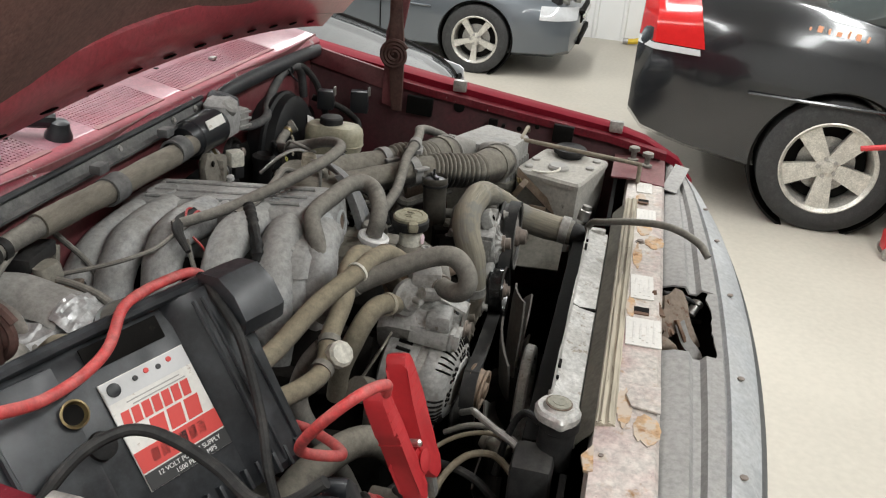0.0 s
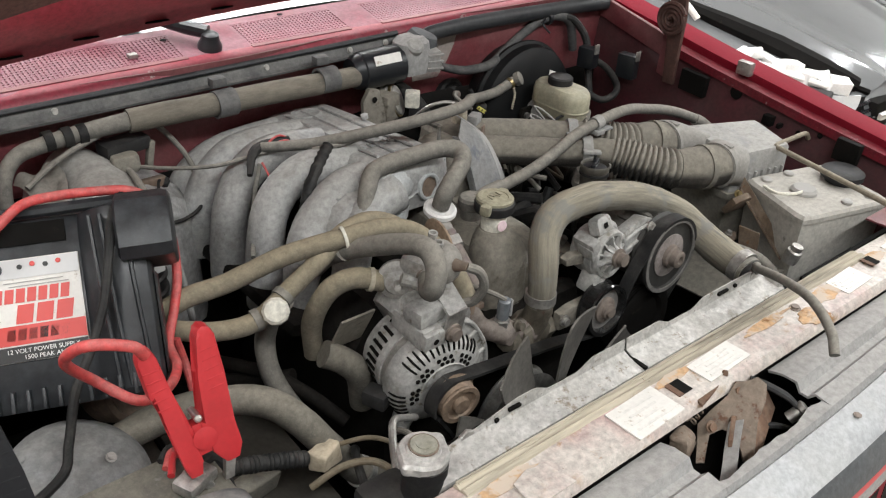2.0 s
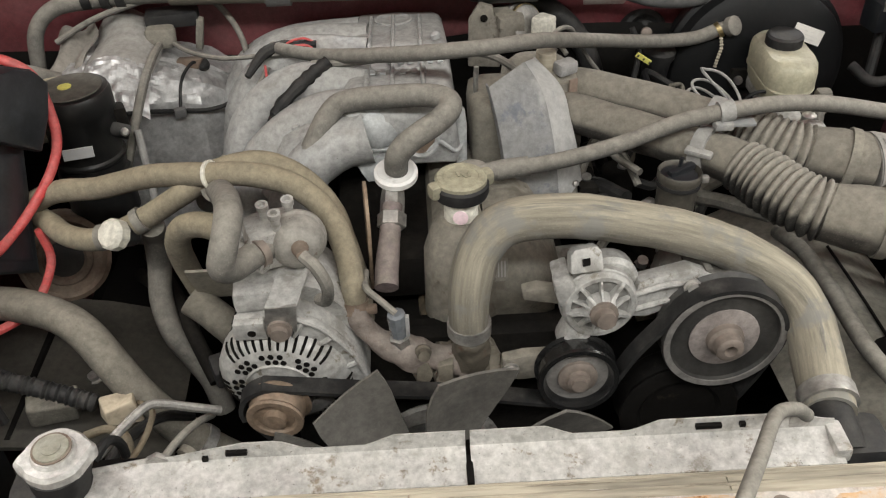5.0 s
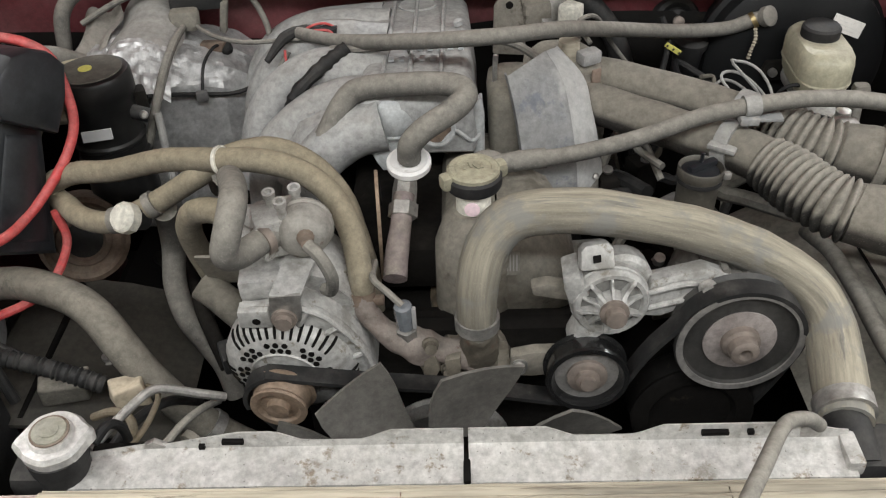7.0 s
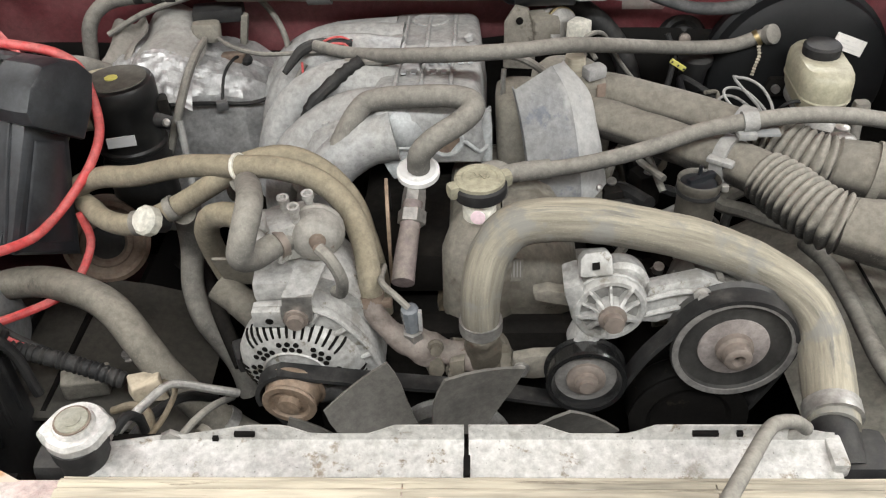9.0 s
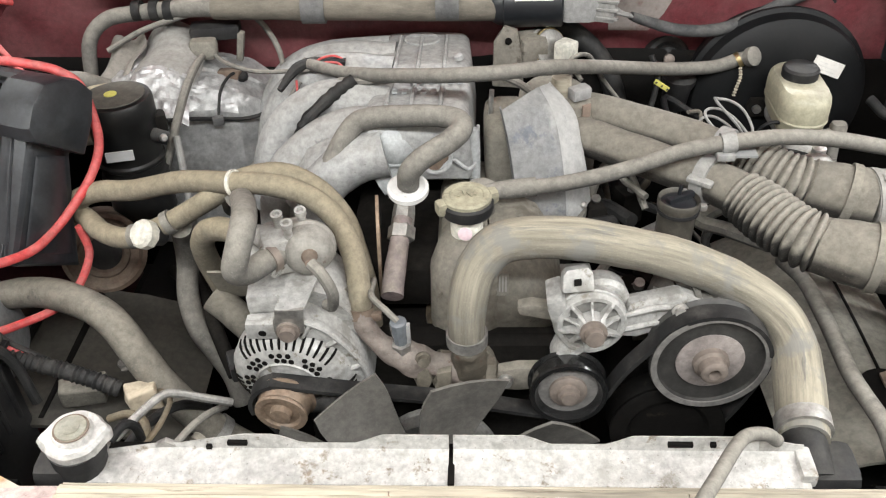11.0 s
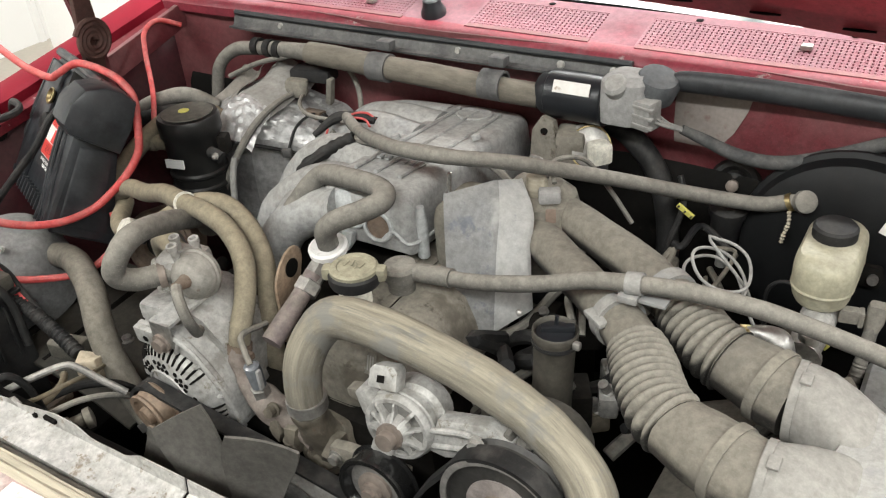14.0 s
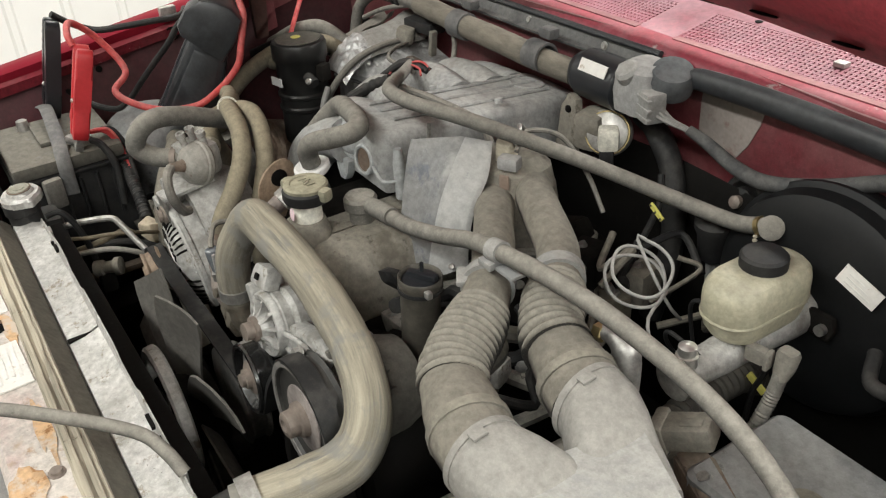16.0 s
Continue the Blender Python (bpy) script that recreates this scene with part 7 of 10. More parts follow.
duct([(0.125, 0.465, 1.092), (0.161, 0.435, 1.100), (0.213, 0.396, 1.100), (0.257, 0.364, 1.099), (0.287, 0.337, 1.102)], [(0.285, 0.339, 1.102), (0.300, 0.325, 1.102), (0.316, 0.309, 1.101), (0.332, 0.288, 1.098), (0.348, 0.264, 1.095), (0.368, 0.240, 1.092), (0.385, 0.229, 1.09)], [(0.380, 0.231, 1.09), (0.41, 0.220, 1.088), (0.445, 0.2085, 1.0862), (0.468, 0.2045, 1.0855)], 2)
duct([(0.14, 0.515, 1.095), (0.170, 0.485, 1.110), (0.223, 0.459, 1.107), (0.278, 0.433, 1.102), (0.318, 0.402, 1.101)], [(0.316, 0.404, 1.101), (0.332, 0.390, 1.101), (0.348, 0.373, 1.101), (0.364, 0.356, 1.099), (0.384, 0.341, 1.096), (0.402, 0.334, 1.093)], [(0.398, 0.336, 1.093), (0.43, 0.327, 1.090), (0.448, 0.3205, 1.0875), (0.468, 0.3145, 1.0855)], 1)

rb = thing("rusty_bracket", (0.45, 0.17, 0.86), "folded rusty steel bracket beside the air box", "bracket")
part("upright", prism([(-0.010, 0), (0.010, 0), (0.013, 0.13), (-0.014, 0.125)], (0.470, 0.150, 0.845), (1, 0.35, 0), (0, 0.1, 1), 0.004, 0.001), RUST, rb)
part("top_flange", prism([(-0.018, 0), (0.016, 0), (0.020, 0.020), (0.0, 0.026), (-0.020, 0.022)], (0.470, 0.164, 0.972), (1, 0.35, 0), (0, -1, 0.15), 0.004, 0.001), RUST, rb)
part("bolt", hexbolt((0.468, 0.153, 0.976), (0.05, -0.2, 1), 0.0045, 0.007), STEEL, rb)
fit_ = thing("pipe_fitting", (0.43, 0.39, 1.06), "bright steel elbow fitting behind the intake ducts", "fitting")
part("elbow", tube([(0.395, 0.385, 1.088), (0.415, 0.388, 1.092), (0.432, 0.388, 1.088), (0.438, 0.386, 1.070), (0.440, 0.386, 1.03)], [0.006, 0.009, 0.014, 0.014, 0.011], 14), STEEL, fit_)
part("nut", lathe((0.396, 0.3853, 1.0885), (1, 0.1, 0.1), [(0, 0.009), (0.010, 0.0095), (0.012, 0.007)], 6), BRASS, fit_)

airbox = thing("air_filter_box", (0.6, 0.27, 0.85), "pale dusty plastic air filter box with two inlets", "air box")


def oval(x, cy, cz, hy, hz, e, n=24):
    """A ring across the duct: round at e = 1, boxier as e falls."""
    out = []
    for k in range(n):
        t = 2 * math.pi * k / n
        c_, s_ = math.cos(t), math.sin(t)
        out.append((x, cy + hy * math.copysign(abs(c_) ** e, c_), cz + hz * math.copysign(abs(s_) ** e, s_)))
    return out


DUCT_WARM = mat("warm_pale_dusty_plastic", (0.20, 0.192, 0.18), 0.55, 0, dust=0.9, dust_col=(0.315, 0.303, 0.278), scale=9, bump=0.15, grunge=0.2, side=0.4)
for cy, cys in ((0.2045, (0.208, 0.2145, 0.224, 0.232)), (0.3145, (0.307, 0.298, 0.290, 0.282))):
    rows = [oval(0.463, cy, 1.0855, 0.0365, 0.0365, 1.0), oval(0.475, cy, 1.085, 0.038, 0.037, 0.95)]
    for x, c1, hy, top, e in zip((0.494, 0.515, 0.540, 0.580), cys, (0.0415, 0.0420, 0.0380, 0.032), (1.1180, 1.1095, 1.0985, 1.084), (0.75, 0.55, 0.45, 0.4)):
        rows.append(oval(x, c1, top - 0.036, hy, 0.036, e))
    part("snout", loft(rows), DUCT_WARM, airbox, "warm pale dusty inlet branch")
    part("snout_band", ringlathe((0.464, cy, 1.0855), (1, 0, 0), [(0, 0.035), (0, 0.0385), (0.007, 0.0385), (0.007, 0.035)], 28), DUCT_WARM, airbox)
    part("band_lug", box((0.474, cy - 0.010, 1.1225), (0.010, 0.014, 0.003), Matrix.Rotation(0.12, 3, "X"), 0.001), DUCT_WARM, airbox)
    sign = 1 if cy < 0.25 else -1
    part("mould_seam", tube([(0.484, cy + 0.016 * sign, 1.1160), (0.498, cy + 0.018 * sign, 1.1120), (0.515, cy + 0.020 * sign, 1.1030)], 0.0011, 6), DUCT_WARM, airbox)
LQ = [(0.497, 0.188), (0.622, 0.164), (0.668, 0.264), (0.522, 0.322)]
lcx, lcy = sum(p[0] for p in LQ) / 4, sum(p[1] for p in LQ) / 4


def lid_ring(k, z, r=0.13):
    out = []
    for i in range(4):
        p, a, b = (Vector((*LQ[j % 4], 0)) for j in (i, i - 1, i + 1))
        for q in (p.lerp(a, r), p.lerp(a, r * 0.3).lerp(p.lerp(b, r * 0.3), 0.5), p.lerp(b, r)):
            out.append((lcx + (q.x - lcx) * k, lcy + (q.y - lcy) * k, z))
    return out


part("lid", loft([lid_ring(1.04, 1.03), lid_ring(1.03, 1.06), lid_ring(1.0, 1.096, 0.08), lid_ring(0.965, 1.1005, 0.08)]), DUCT_PALE, airbox, "pale dusty box lid")
part("lower_box", loft([lid_ring(0.86, 0.88), lid_ring(1.04, 1.018), lid_ring(1.12, 1.020), lid_ring(1.12, 1.031)]), DUCT, airbox)
for k in range(7):
    c = Vector((*LQ[1], 0)).lerp(Vector((*LQ[0], 0)), 0.1 + 0.12 * k)
    part("wall_rib", box((lcx + (c.x - lcx) * 1.05, lcy + (c.y - lcy) * 1.05, 1.047), (0.005, 0.006, 0.034), None, 0.0015), DUCT_PALE, airbox)
part("clip", box((0.575, 0.182, 1.03), (0.02, 0.01, 0.03), None, 0.003), STEEL, airbox)

rearbox = thing("fuse_box", (0.6, 0.48, 0.9), "grey dusty box with a flat sloping lid", "box")
part("lid", loft([rounded(0.602, 0.461, 0.186, 0.137, 0.972, 0.012), rounded(0.602, 0.461, 0.186, 0.137, 0.988, 0.012), rounded(0.602, 0.461, 0.176, 0.127, 0.993, 0.009)]), mat("slate_grey_dusty_lid", (0.17, 0.174, 0.18), 0.55, 0, dust=0.7, dust_col=(0.29, 0.286, 0.275), scale=9, bump=0.1, grunge=0.2, spots=0.2, spot_col=(0.10, 0.095, 0.085)), rearbox)
part("body", box((0.602, 0.461, 0.898), (0.166, 0.118, 0.15), None, 0.010), BLACK_DUSTY, rearbox)
part("emblem", lathe((0.602, 0.446, 0.9925), (0, 0, 1), [(0, 0.020), (0.0015, 0.019), (0.002, 0.012)], 20), DUCT, rearbox)

# ---- coolant and washer tank
tank = thing("coolant_tank", (0.6, 0.07, 0.9), "greyed white plastic tank with a dark cap in the corner", "tank")
TQ = [(0.474, 0.038), (0.664, -0.010), (0.696, 0.132), (0.526, 0.176)]
cxq, cyq = sum(p[0] for p in TQ) / 4, sum(p[1] for p in TQ) / 4


def tank_ring(k, z, r=0.12):
    out = []
    for i in range(4):
        p, a, b = (Vector((*TQ[j % 4], 0)) for j in (i, i - 1, i + 1))
        for q in (p.lerp(a, r), p.lerp(a, r * 0.3).lerp(p.lerp(b, r * 0.3), 0.5), p.lerp(b, r)):
            out.append((cxq + (q.x - cxq) * k, cyq + (q.y - cyq) * k, z))
    return out


part("tank_body", loft([tank_ring(0.86, 0.90), tank_ring(0.96, 0.97), tank_ring(0.985, 1.035), tank_ring(0.985, 1.046)]), TANK, tank)
part("tank_top", loft([tank_ring(1.02, 1.044), tank_ring(1.02, 1.052), tank_ring(0.97, 1.057)]), TANK, tank, "dusty pale top flange")
part("cap", lathe((0.655, 0.076, 1.052), (0, 0, 1), [(0, 0.026), (0.012, 0.026), (0.015, 0.036), (0.024, 0.036), (0.028, 0.030), (0.028, 0.01)], 28), BLACK_DUSTY, tank, "flat dark cap")
part("second_cap", lathe((0.560, 0.090, 1.052), (0, 0, 1), [(0, 0.022), (0.010, 0.022), (0.014, 0.018), (0.014, 0.006)], 24), BARS_GREY, tank, "grey round cap")
for p in ((0.600, 0.142), (0.585, 0.026), (0.545, 0.150), (0.640, 0.015)):
    part("screw_boss", lathe((*p, 1.056), (0, 0, 1), [(0, 0.009), (0.005, 0.009), (0.007, 0.006), (0.007, 0.003)], 12), BARS_GREY, tank)
part("cap_strap", tube([(0.545, 0.085, 1.064), (0.520, 0.088, 1.066), (0.508, 0.110, 1.062), (0.520, 0.140, 1.058)], 0.0025, 6), WHITE_PLASTIC, tank)
BRACKET = mat("brown_flaking_rust", (0.10, 0.068, 0.045), 0.85, 0.1, dust=0.45, dust_col=(0.24, 0.20, 0.155), scale=28, bump=0.7, spots=0.35, spot_col=(0.15, 0.075, 0.035))
part("tank_bracket", sheet([[(0.496 + 0.006 * u, 0.168 - 0.10 * v, 1.052 - 0.085 * v + 0.016 * u) for u in (0, 1)] for v in np.linspace(0, 1, 6)], 0.003), BRACKET, tank)
part("bracket_flange", sheet([[(0.497 - 0.012 * u, 0.168 - 0.10 * v - 0.008 * u, 1.052 - 0.085 * v) for u in (0, 1)] for v in np.linspace(0, 1, 6)], 0.003), BRACKET, tank)
part("bracket_box", prism([(0, 0), (0.045, 0), (0.045, 0.03), (0.03, 0.038), (0.0, 0.032)], (0.455, 0.172, 1.02), (1, -0.1, 0), (0, -0.5, 0.85), 0.012, 0.003), BRACKET, tank)
part("bracket_bolt", hexbolt((0.478, 0.160, 1.045), (0, -0.85, 0.5), 0.006, 0.006), BRASS, tank)
clipb = thing("loom_clip", (0.43, 0.12, 1.0), "rusty bent bracket beside the hose", "bracket")
part("plate", prism([(0, 0), (0.03, 0.0), (0.034, 0.05), (0.0, 0.055)], (0.455, 0.12, 0.955), (0.4, -1, 0), (0, 0.2, 1), 0.004, 0.001), BRACKET, clipb)
duct_low = thing("wheel_housing_panel", (0.42, 0.22, 0.9), "tan dusty curved panel under the intake bellows", "panel")
TAN_PANEL = mat("tan_dusty_panel", (0.15, 0.14, 0.12), 0.8, 0, dust=0.9, dust_col=(0.255, 0.24, 0.205), scale=8, bump=0.2)
part("panel", sheet([[(0.345 + 0.19 * u, 0.05 + 0.42 * v, 0.925 + 0.035 * math.sin(math.pi * u) - 0.02 * v) for u in np.linspace(0, 1, 12)] for v in np.linspace(0, 1, 8)], 0.004), TAN_PANEL, duct_low)
part("seam", tube([(0.468, 0.35, 0.945), (0.466, 0.25, 0.952), (0.462, 0.12, 0.958)], 0.002, 6), GRIME_SHADE, duct_low)
part("wheel_hole", lathe((0.46, 0.135, 0.962), (0.1, -0.1, 1), [(0, 0.035), (0.001, 0.035), (0.002, 0.02)], 24), GRIME_SHADE, duct_low)
hose("return_hose", [(0.405, 0.36, 0.965), (0.414, 0.30, 0.978), (0.416, 0.22, 0.982), (0.415, 0.14, 0.985), (0.425, 0.07, 0.985), (0.432, 0.03, 0.96)], 0.0092, RUBBER_DUST, "grey dusty hose running along the wing panel")
part("bolt_boss", lathe((0.425, 0.02, 1.005), (0.1, -0.2, 1), [(0, 0.012), (0.02, 0.012), (0.022, 0.009), (0.03, 0.009), (0.03, 0.004)], 14), STEEL, clipb)

# ---- brake servo and master cylinder
SERVO_BLACK = mat("satin_black_servo_paint", (0.008, 0.0085, 0.009), 0.5, 0, dust=0.12, dust_col=(0.035, 0.034, 0.032), scale=9, bump=0.06, spec=0.22)
servo = thing("brake_servo", (0.45, 0.68, 0.9), "large black brake servo drum on the firewall", "brake servo")
part("drum", lathe((0.452, 0.70, 1.035), (0.02, -1, 0.06), [(0, 0.10), (0.01, 0.124), (0.035, 0.128), (0.040, 0.132), (0.046, 0.132), (0.050, 0.126), (0.066, 0.122), (0.076, 0.108), (0.082, 0.07), (0.086, 0.04)], 48), SERVO_BLACK, servo)
slab_lab = part("label", prism([(0, 0), (0.046, 0), (0.046, 0.021), (0, 0.021)], (0.484, 0.6175, 1.098), (0.92, 0.05, -0.38), (0.35, 0.2, 0.9), 0.0012), STICKER, servo, "small white label")
for k in range(3):
    part("print_bar", prism([(0, 0), (0.03 - 0.005 * k, 0), (0.03 - 0.005 * k, 0.0016), (0, 0.0016)], Vector((0.484, 0.6165, 1.098)) + Vector((0.92, 0.05, -0.38)) * 0.008 + Vector((0.35, 0.2, 0.9)) * (0.004 + 0.005 * k), (0.92, 0.05, -0.38), (0.35, 0.2, 0.9), 0.0008), FAINT, slab_lab)
mc = thing("brake_master_cylinder", (0.455, 0.53, 1.0), "brake master cylinder with a yellowed fluid tank", "master cylinder")
part("cylinder", tube([(0.452, 0.63, 1.045), (0.452, 0.56, 1.040), (0.450, 0.49, 1.036), (0.448, 0.445, 1.034)], [0.026, 0.021, 0.019, 0.017], 16), ALU, mc)
part("end_plug", lathe((0.448, 0.452, 1.034), (0, -1, 0), [(0, 0.018), (0.006, 0.022), (0.014, 0.022), (0.016, 0.014)], 20), STEEL, mc)


def mcring(k, z, dy=0.0):
    return rounded(0.448, 0.546 + dy, 0.064 * k, 0.122 * k, z, 0.030 * k, 7)


part("tank", loft([mcring(0.62, 1.054), mcring(0.82, 1.058), mcring(0.93, 1.068), mcring(0.96, 1.078), mcring(1.0, 1.082), mcring(1.0, 1.104), mcring(0.96, 1.113), mcring(0.86, 1.119), mcring(0.70, 1.121)]), BRAKE_TANK, mc, "yellowed translucent fluid tank")
part("cap", lathe((0.447, 0.552, 1.118), (0, 0, 1), [(0, 0.021)] + [(0.003, 0.0235), (0.014, 0.0235), (0.017, 0.021), (0.018, 0.012)], 20), BLACK_DUSTY, mc, "ribbed black cap")
part("seam", loft([mcring(1.005, 1.0795), mcring(1.02, 1.0815), mcring(1.005, 1.0835)]), BRAKE_TANK, mc)
for pts in ([(0.452, 0.47, 1.05), (0.415, 0.465, 1.06), (0.40, 0.48, 1.03), (0.40, 0.52, 0.97)], [(0.452, 0.50, 1.05), (0.42, 0.51, 1.075), (0.395, 0.515, 1.06), (0.39, 0.53, 1.0)]):
    part("brake_pipe", tube(pts, 0.0024, 8), BLACK_DUSTY, mc)
SIDE_TAN = mat("pale_tan_plug_plastic", (0.20, 0.186, 0.16), 0.6, 0, dust=0.7, dust_col=(0.25, 0.235, 0.205), scale=20, bump=0.1)
part("side_plug", box((0.480, 0.517, 1.049), (0.022, 0.012, 0.018), Matrix.Rotation(0.2, 3, "Z"), 0.004), SIDE_TAN, mc, "pale tan plug")
part("plug_clip", box((0.492, 0.520, 1.047), (0.006, 0.015, 0.020), Matrix.Rotation(0.2, 3, "Z"), 0.003), SIDE_TAN, mc)
part("elbow_plug", loft([rounded(0.506, 0.530, 0.018, 0.014, 1.062, 0.004), rounded(0.506, 0.530, 0.021, 0.016, 1.057, 0.004), rounded(0.505, 0.528, 0.019, 0.016, 1.040, 0.005), rounded(0.504, 0.526, 0.015, 0.015, 1.030, 0.006)]), SIDE_TAN, mc, "pale tan elbow plug")
part("plug_lead", tube([(0.504, 0.526, 1.034), (0.503, 0.519, 1.010), (0.501, 0.508, 0.985), (0.497, 0.497, 0.955), (0.49, 0.485, 0.92)], 0.0075, 12, 14, wave=lambda s: 1 + 0.07 * math.sin(s * 1800)), RUBBER_DUST, mc)
part("mount_flange", prism([(-0.045, -0.014), (0.045, -0.014), (0.05, 0.0), (0.045, 0.014), (-0.045, 0.014), (-0.05, 0.0)], (0.452, 0.612, 1.045), (1, 0.02, 0), (0, 0.06, 1), 0.010, 0.004), ENGINE_DARK, mc)
for dx in (-0.036, 0.038):
    part("flange_nut", hexbolt((0.452 + dx, 0.606, 1.045), (0.02, -1, 0.06), 0.006, 0.010), STEEL, mc)
solo("ribbed_hose", tube([(0.452, 0.395, 0.945), (0.442, 0.43, 0.957), (0.434, 0.47, 0.962), (0.428, 0.52, 0.961), (0.424, 0.57, 0.955), (0.415, 0.62, 0.92)], 0.0175, 16, 26, wave=lambda s: 0.86 + 0.2 * abs(math.sin(s * math.pi / 0.0095))), mat("dark_rubber_hose_with_brown_dust", (0.02, 0.019, 0.017), 0.7, 0, dust=0.7, dust_col=(0.105, 0.096, 0.08), scale=14, bump=0.2, side=0.1), "dark ribbed hose below the master cylinder", "hose")
rb2 = thing("rusty_strut", (0.53, 0.40, 0.93), "brown rusty folded strut beside the air box", "bracket")
part("web", prism([(-0.045, -0.013), (0.050, -0.016), (0.052, 0.012), (-0.02, 0.016), (-0.047, 0.008)], (0.533, 0.405, 0.985), (0.86, -0.35, 0.0), (0.3, 0.75, 0.3), 0.004, 0.001), RUST, rb2)
part("fold", prism([(-0.045, 0), (0.050, 0), (0.046, -0.04), (-0.03, -0.05)], (0.529, 0.393, 0.982), (0.86, -0.35, 0.0), (0, 0.05, 1), 0.004, 0.001), RUST, rb2)
part("bolt", hexbolt((0.528, 0.402, 0.989), (-0.2, -0.3, 1), 0.006, 0.006), STEEL, rb2)
cu_, cv_ = Vector((0.86, 0.12, -0.36)).normalized(), Vector((0.0, 0.93, 0.30)).normalized()
coil = [tuple(Vector((0.343, 0.487, 1.078)) + cu_ * (0.033 + 0.003 * math.sin(2.3 * a)) * math.cos(a) + cv_ * 0.031 * math.sin(a) + Vector((0.001, 0.0, 0.0022)) * (a - 6) + Vector((0, 0.004, 0)) * math.sin(0.7 * a)) for a in np.linspace(0.6, 15.0, 42)]
hose("coiled_tube", [(0.40, 0.455, 1.04), (0.385, 0.465, 1.06)] + coil + [(0.375, 0.50, 1.06), (0.37, 0.53, 1.02)], 0.0019, DUCT_PALE, "thin pale plastic tube coiled in loops", "tube", 8, per=3)

plug_box = thing("wiring_plug", (0.487, 0.418, 0.98), "brown-grey dusty wiring plug beside the fuse box", "plug")
PLUG_TAN = mat("brown_grey_dusty_plug_plastic", (0.16, 0.148, 0.125), 0.65, 0, dust=0.7, dust_col=(0.27, 0.25, 0.21), scale=20, bump=0.15)
pm_ = Matrix.Rotation(0.5, 3, "Z") @ Matrix.Rotation(-0.35, 3, "Y")
part("shell", box((0.487, 0.418, 1.008), (0.058, 0.032, 0.026), pm_, 0.005), PLUG_TAN, plug_box)
part("collar", box((0.468, 0.408, 1.000), (0.014, 0.038, 0.032), pm_, 0.004), PLUG_TAN, plug_box)
part("latch", box((0.494, 0.418, 1.023), (0.022, 0.012, 0.006), pm_, 0.002), PLUG_TAN, plug_box)
part("lead", tube([(0.462, 0.405, 0.998), (0.445, 0.397, 0.985), (0.43, 0.40, 0.96), (0.425, 0.42, 0.92)], 0.0085, 10), RUBBER_DUST, plug_box)
tag = thing("yellow_tag", (0.4505, 0.566, 0.95), "yellow tag on a thin cable", "tag")
part("plate", box((0.4505, 0.566, 0.966), (0.026, 0.003, 0.010), Matrix.Rotation(0.5, 3, "Y"), 0.001), YELLOW, tag)
part("cable", tube([(0.465, 0.57, 1.02), (0.458, 0.566, 0.985), (0.447, 0.566, 0.95), (0.44, 0.57, 0.90)], 0.0035, 8), RUBBER, tag)
part("port_nut", lathe((0.453, 0.449, 1.052), (0, 0, 1), [(0, 0.011), (0.012, 0.011), (0.013, 0.009), (0.022, 0.009), (0.024, 0.006)], 16), ZINC, mc, "bright round port nut")

check = thing("check_valve", (0.31, 0.645, 1.02), "small dark vacuum reservoir below the hose", "valve")
part("body", lathe((0.309, 0.645, 1.02), (0.05, -0.1, 1), [(0, 0.010), (0.008, 0.018), (0.04, 0.020), (0.05, 0.024), (0.058, 0.024), (0.064, 0.016)], 20), BLACK_DUSTY, check)
part("stem", lathe((0.308, 0.648, 0.985), (0.05, -0.1, 1), [(0, 0.008), (0.036, 0.008)], 12), DUCT_PALE, check)
grom = thing("firewall_grommet", (0.302, 0.70, 1.05), "black rubber grommet on the firewall", "grommet")
part("ring", lathe((0.303, 0.705, 1.077), (0.0, -1, 0.3), [(0, 0.036), (0.006, 0.034), (0.012, 0.03), (0.014, 0.024), (0.010, 0.018), (0.018, 0.016), (0.02, 0.008)], 24), RUBBER, grom)
part("centre", lathe((0.303, 0.69, 1.081), (0.0, -1, 0.3), [(0, 0.008), (0.012, 0.008), (0.014, 0.005)], 14), BOLT_RUST, grom)
tag = thing("yellow_tag", (0.275, 0.58, 1.08), "yellow tag on a thin cable", "tag")
part("plate", box((0.275, 0.581, 1.094), (0.024, 0.003, 0.007), Matrix.Rotation(0.6, 3, "Y"), 0.001), YELLOW, tag)
for k in range(3):
    part("print_bar", box((0.267 + 0.008 * k, 0.5786, 1.0995 - 0.0055 * k), (0.002, 0.0010, 0.003), Matrix.Rotation(0.6, 3, "Y"), 0), INK_BLACK, tag)
part("cable", tube([(0.26, 0.60, 1.13), (0.27, 0.59, 1.10), (0.26, 0.575, 1.05), (0.24, 0.56, 0.98)], 0.004, 8), RUBBER, tag)
hose("firewall_hose", [(0.13, 0.695, 1.135), (0.16, 0.69, 1.125), (0.20, 0.68, 1.09), (0.225, 0.665, 1.04), (0.235, 0.65, 0.97), (0.23, 0.63, 0.9)], 0.0155, RUBBER, "black hose dropping from the firewall")
vsv = thing("egr_solenoid", (0.125, 0.64, 1.09), "round zinc-plated solenoid with a white plug", "solenoid")
part("can", lathe((0.112, 0.655, 1.115), (0.55, -0.65, 0.35), [(0, 0.028), (0.002, 0.031), (0.014, 0.031), (0.018, 0.028), (0.026, 0.026), (0.028, 0.02)], 28), STEEL, vsv)
part("brass_band", ring_band((0.124, 0.641, 1.1225), (0.55, -0.65, 0.35), 0.0268, 0.006, 0.002), BRASS, vsv)
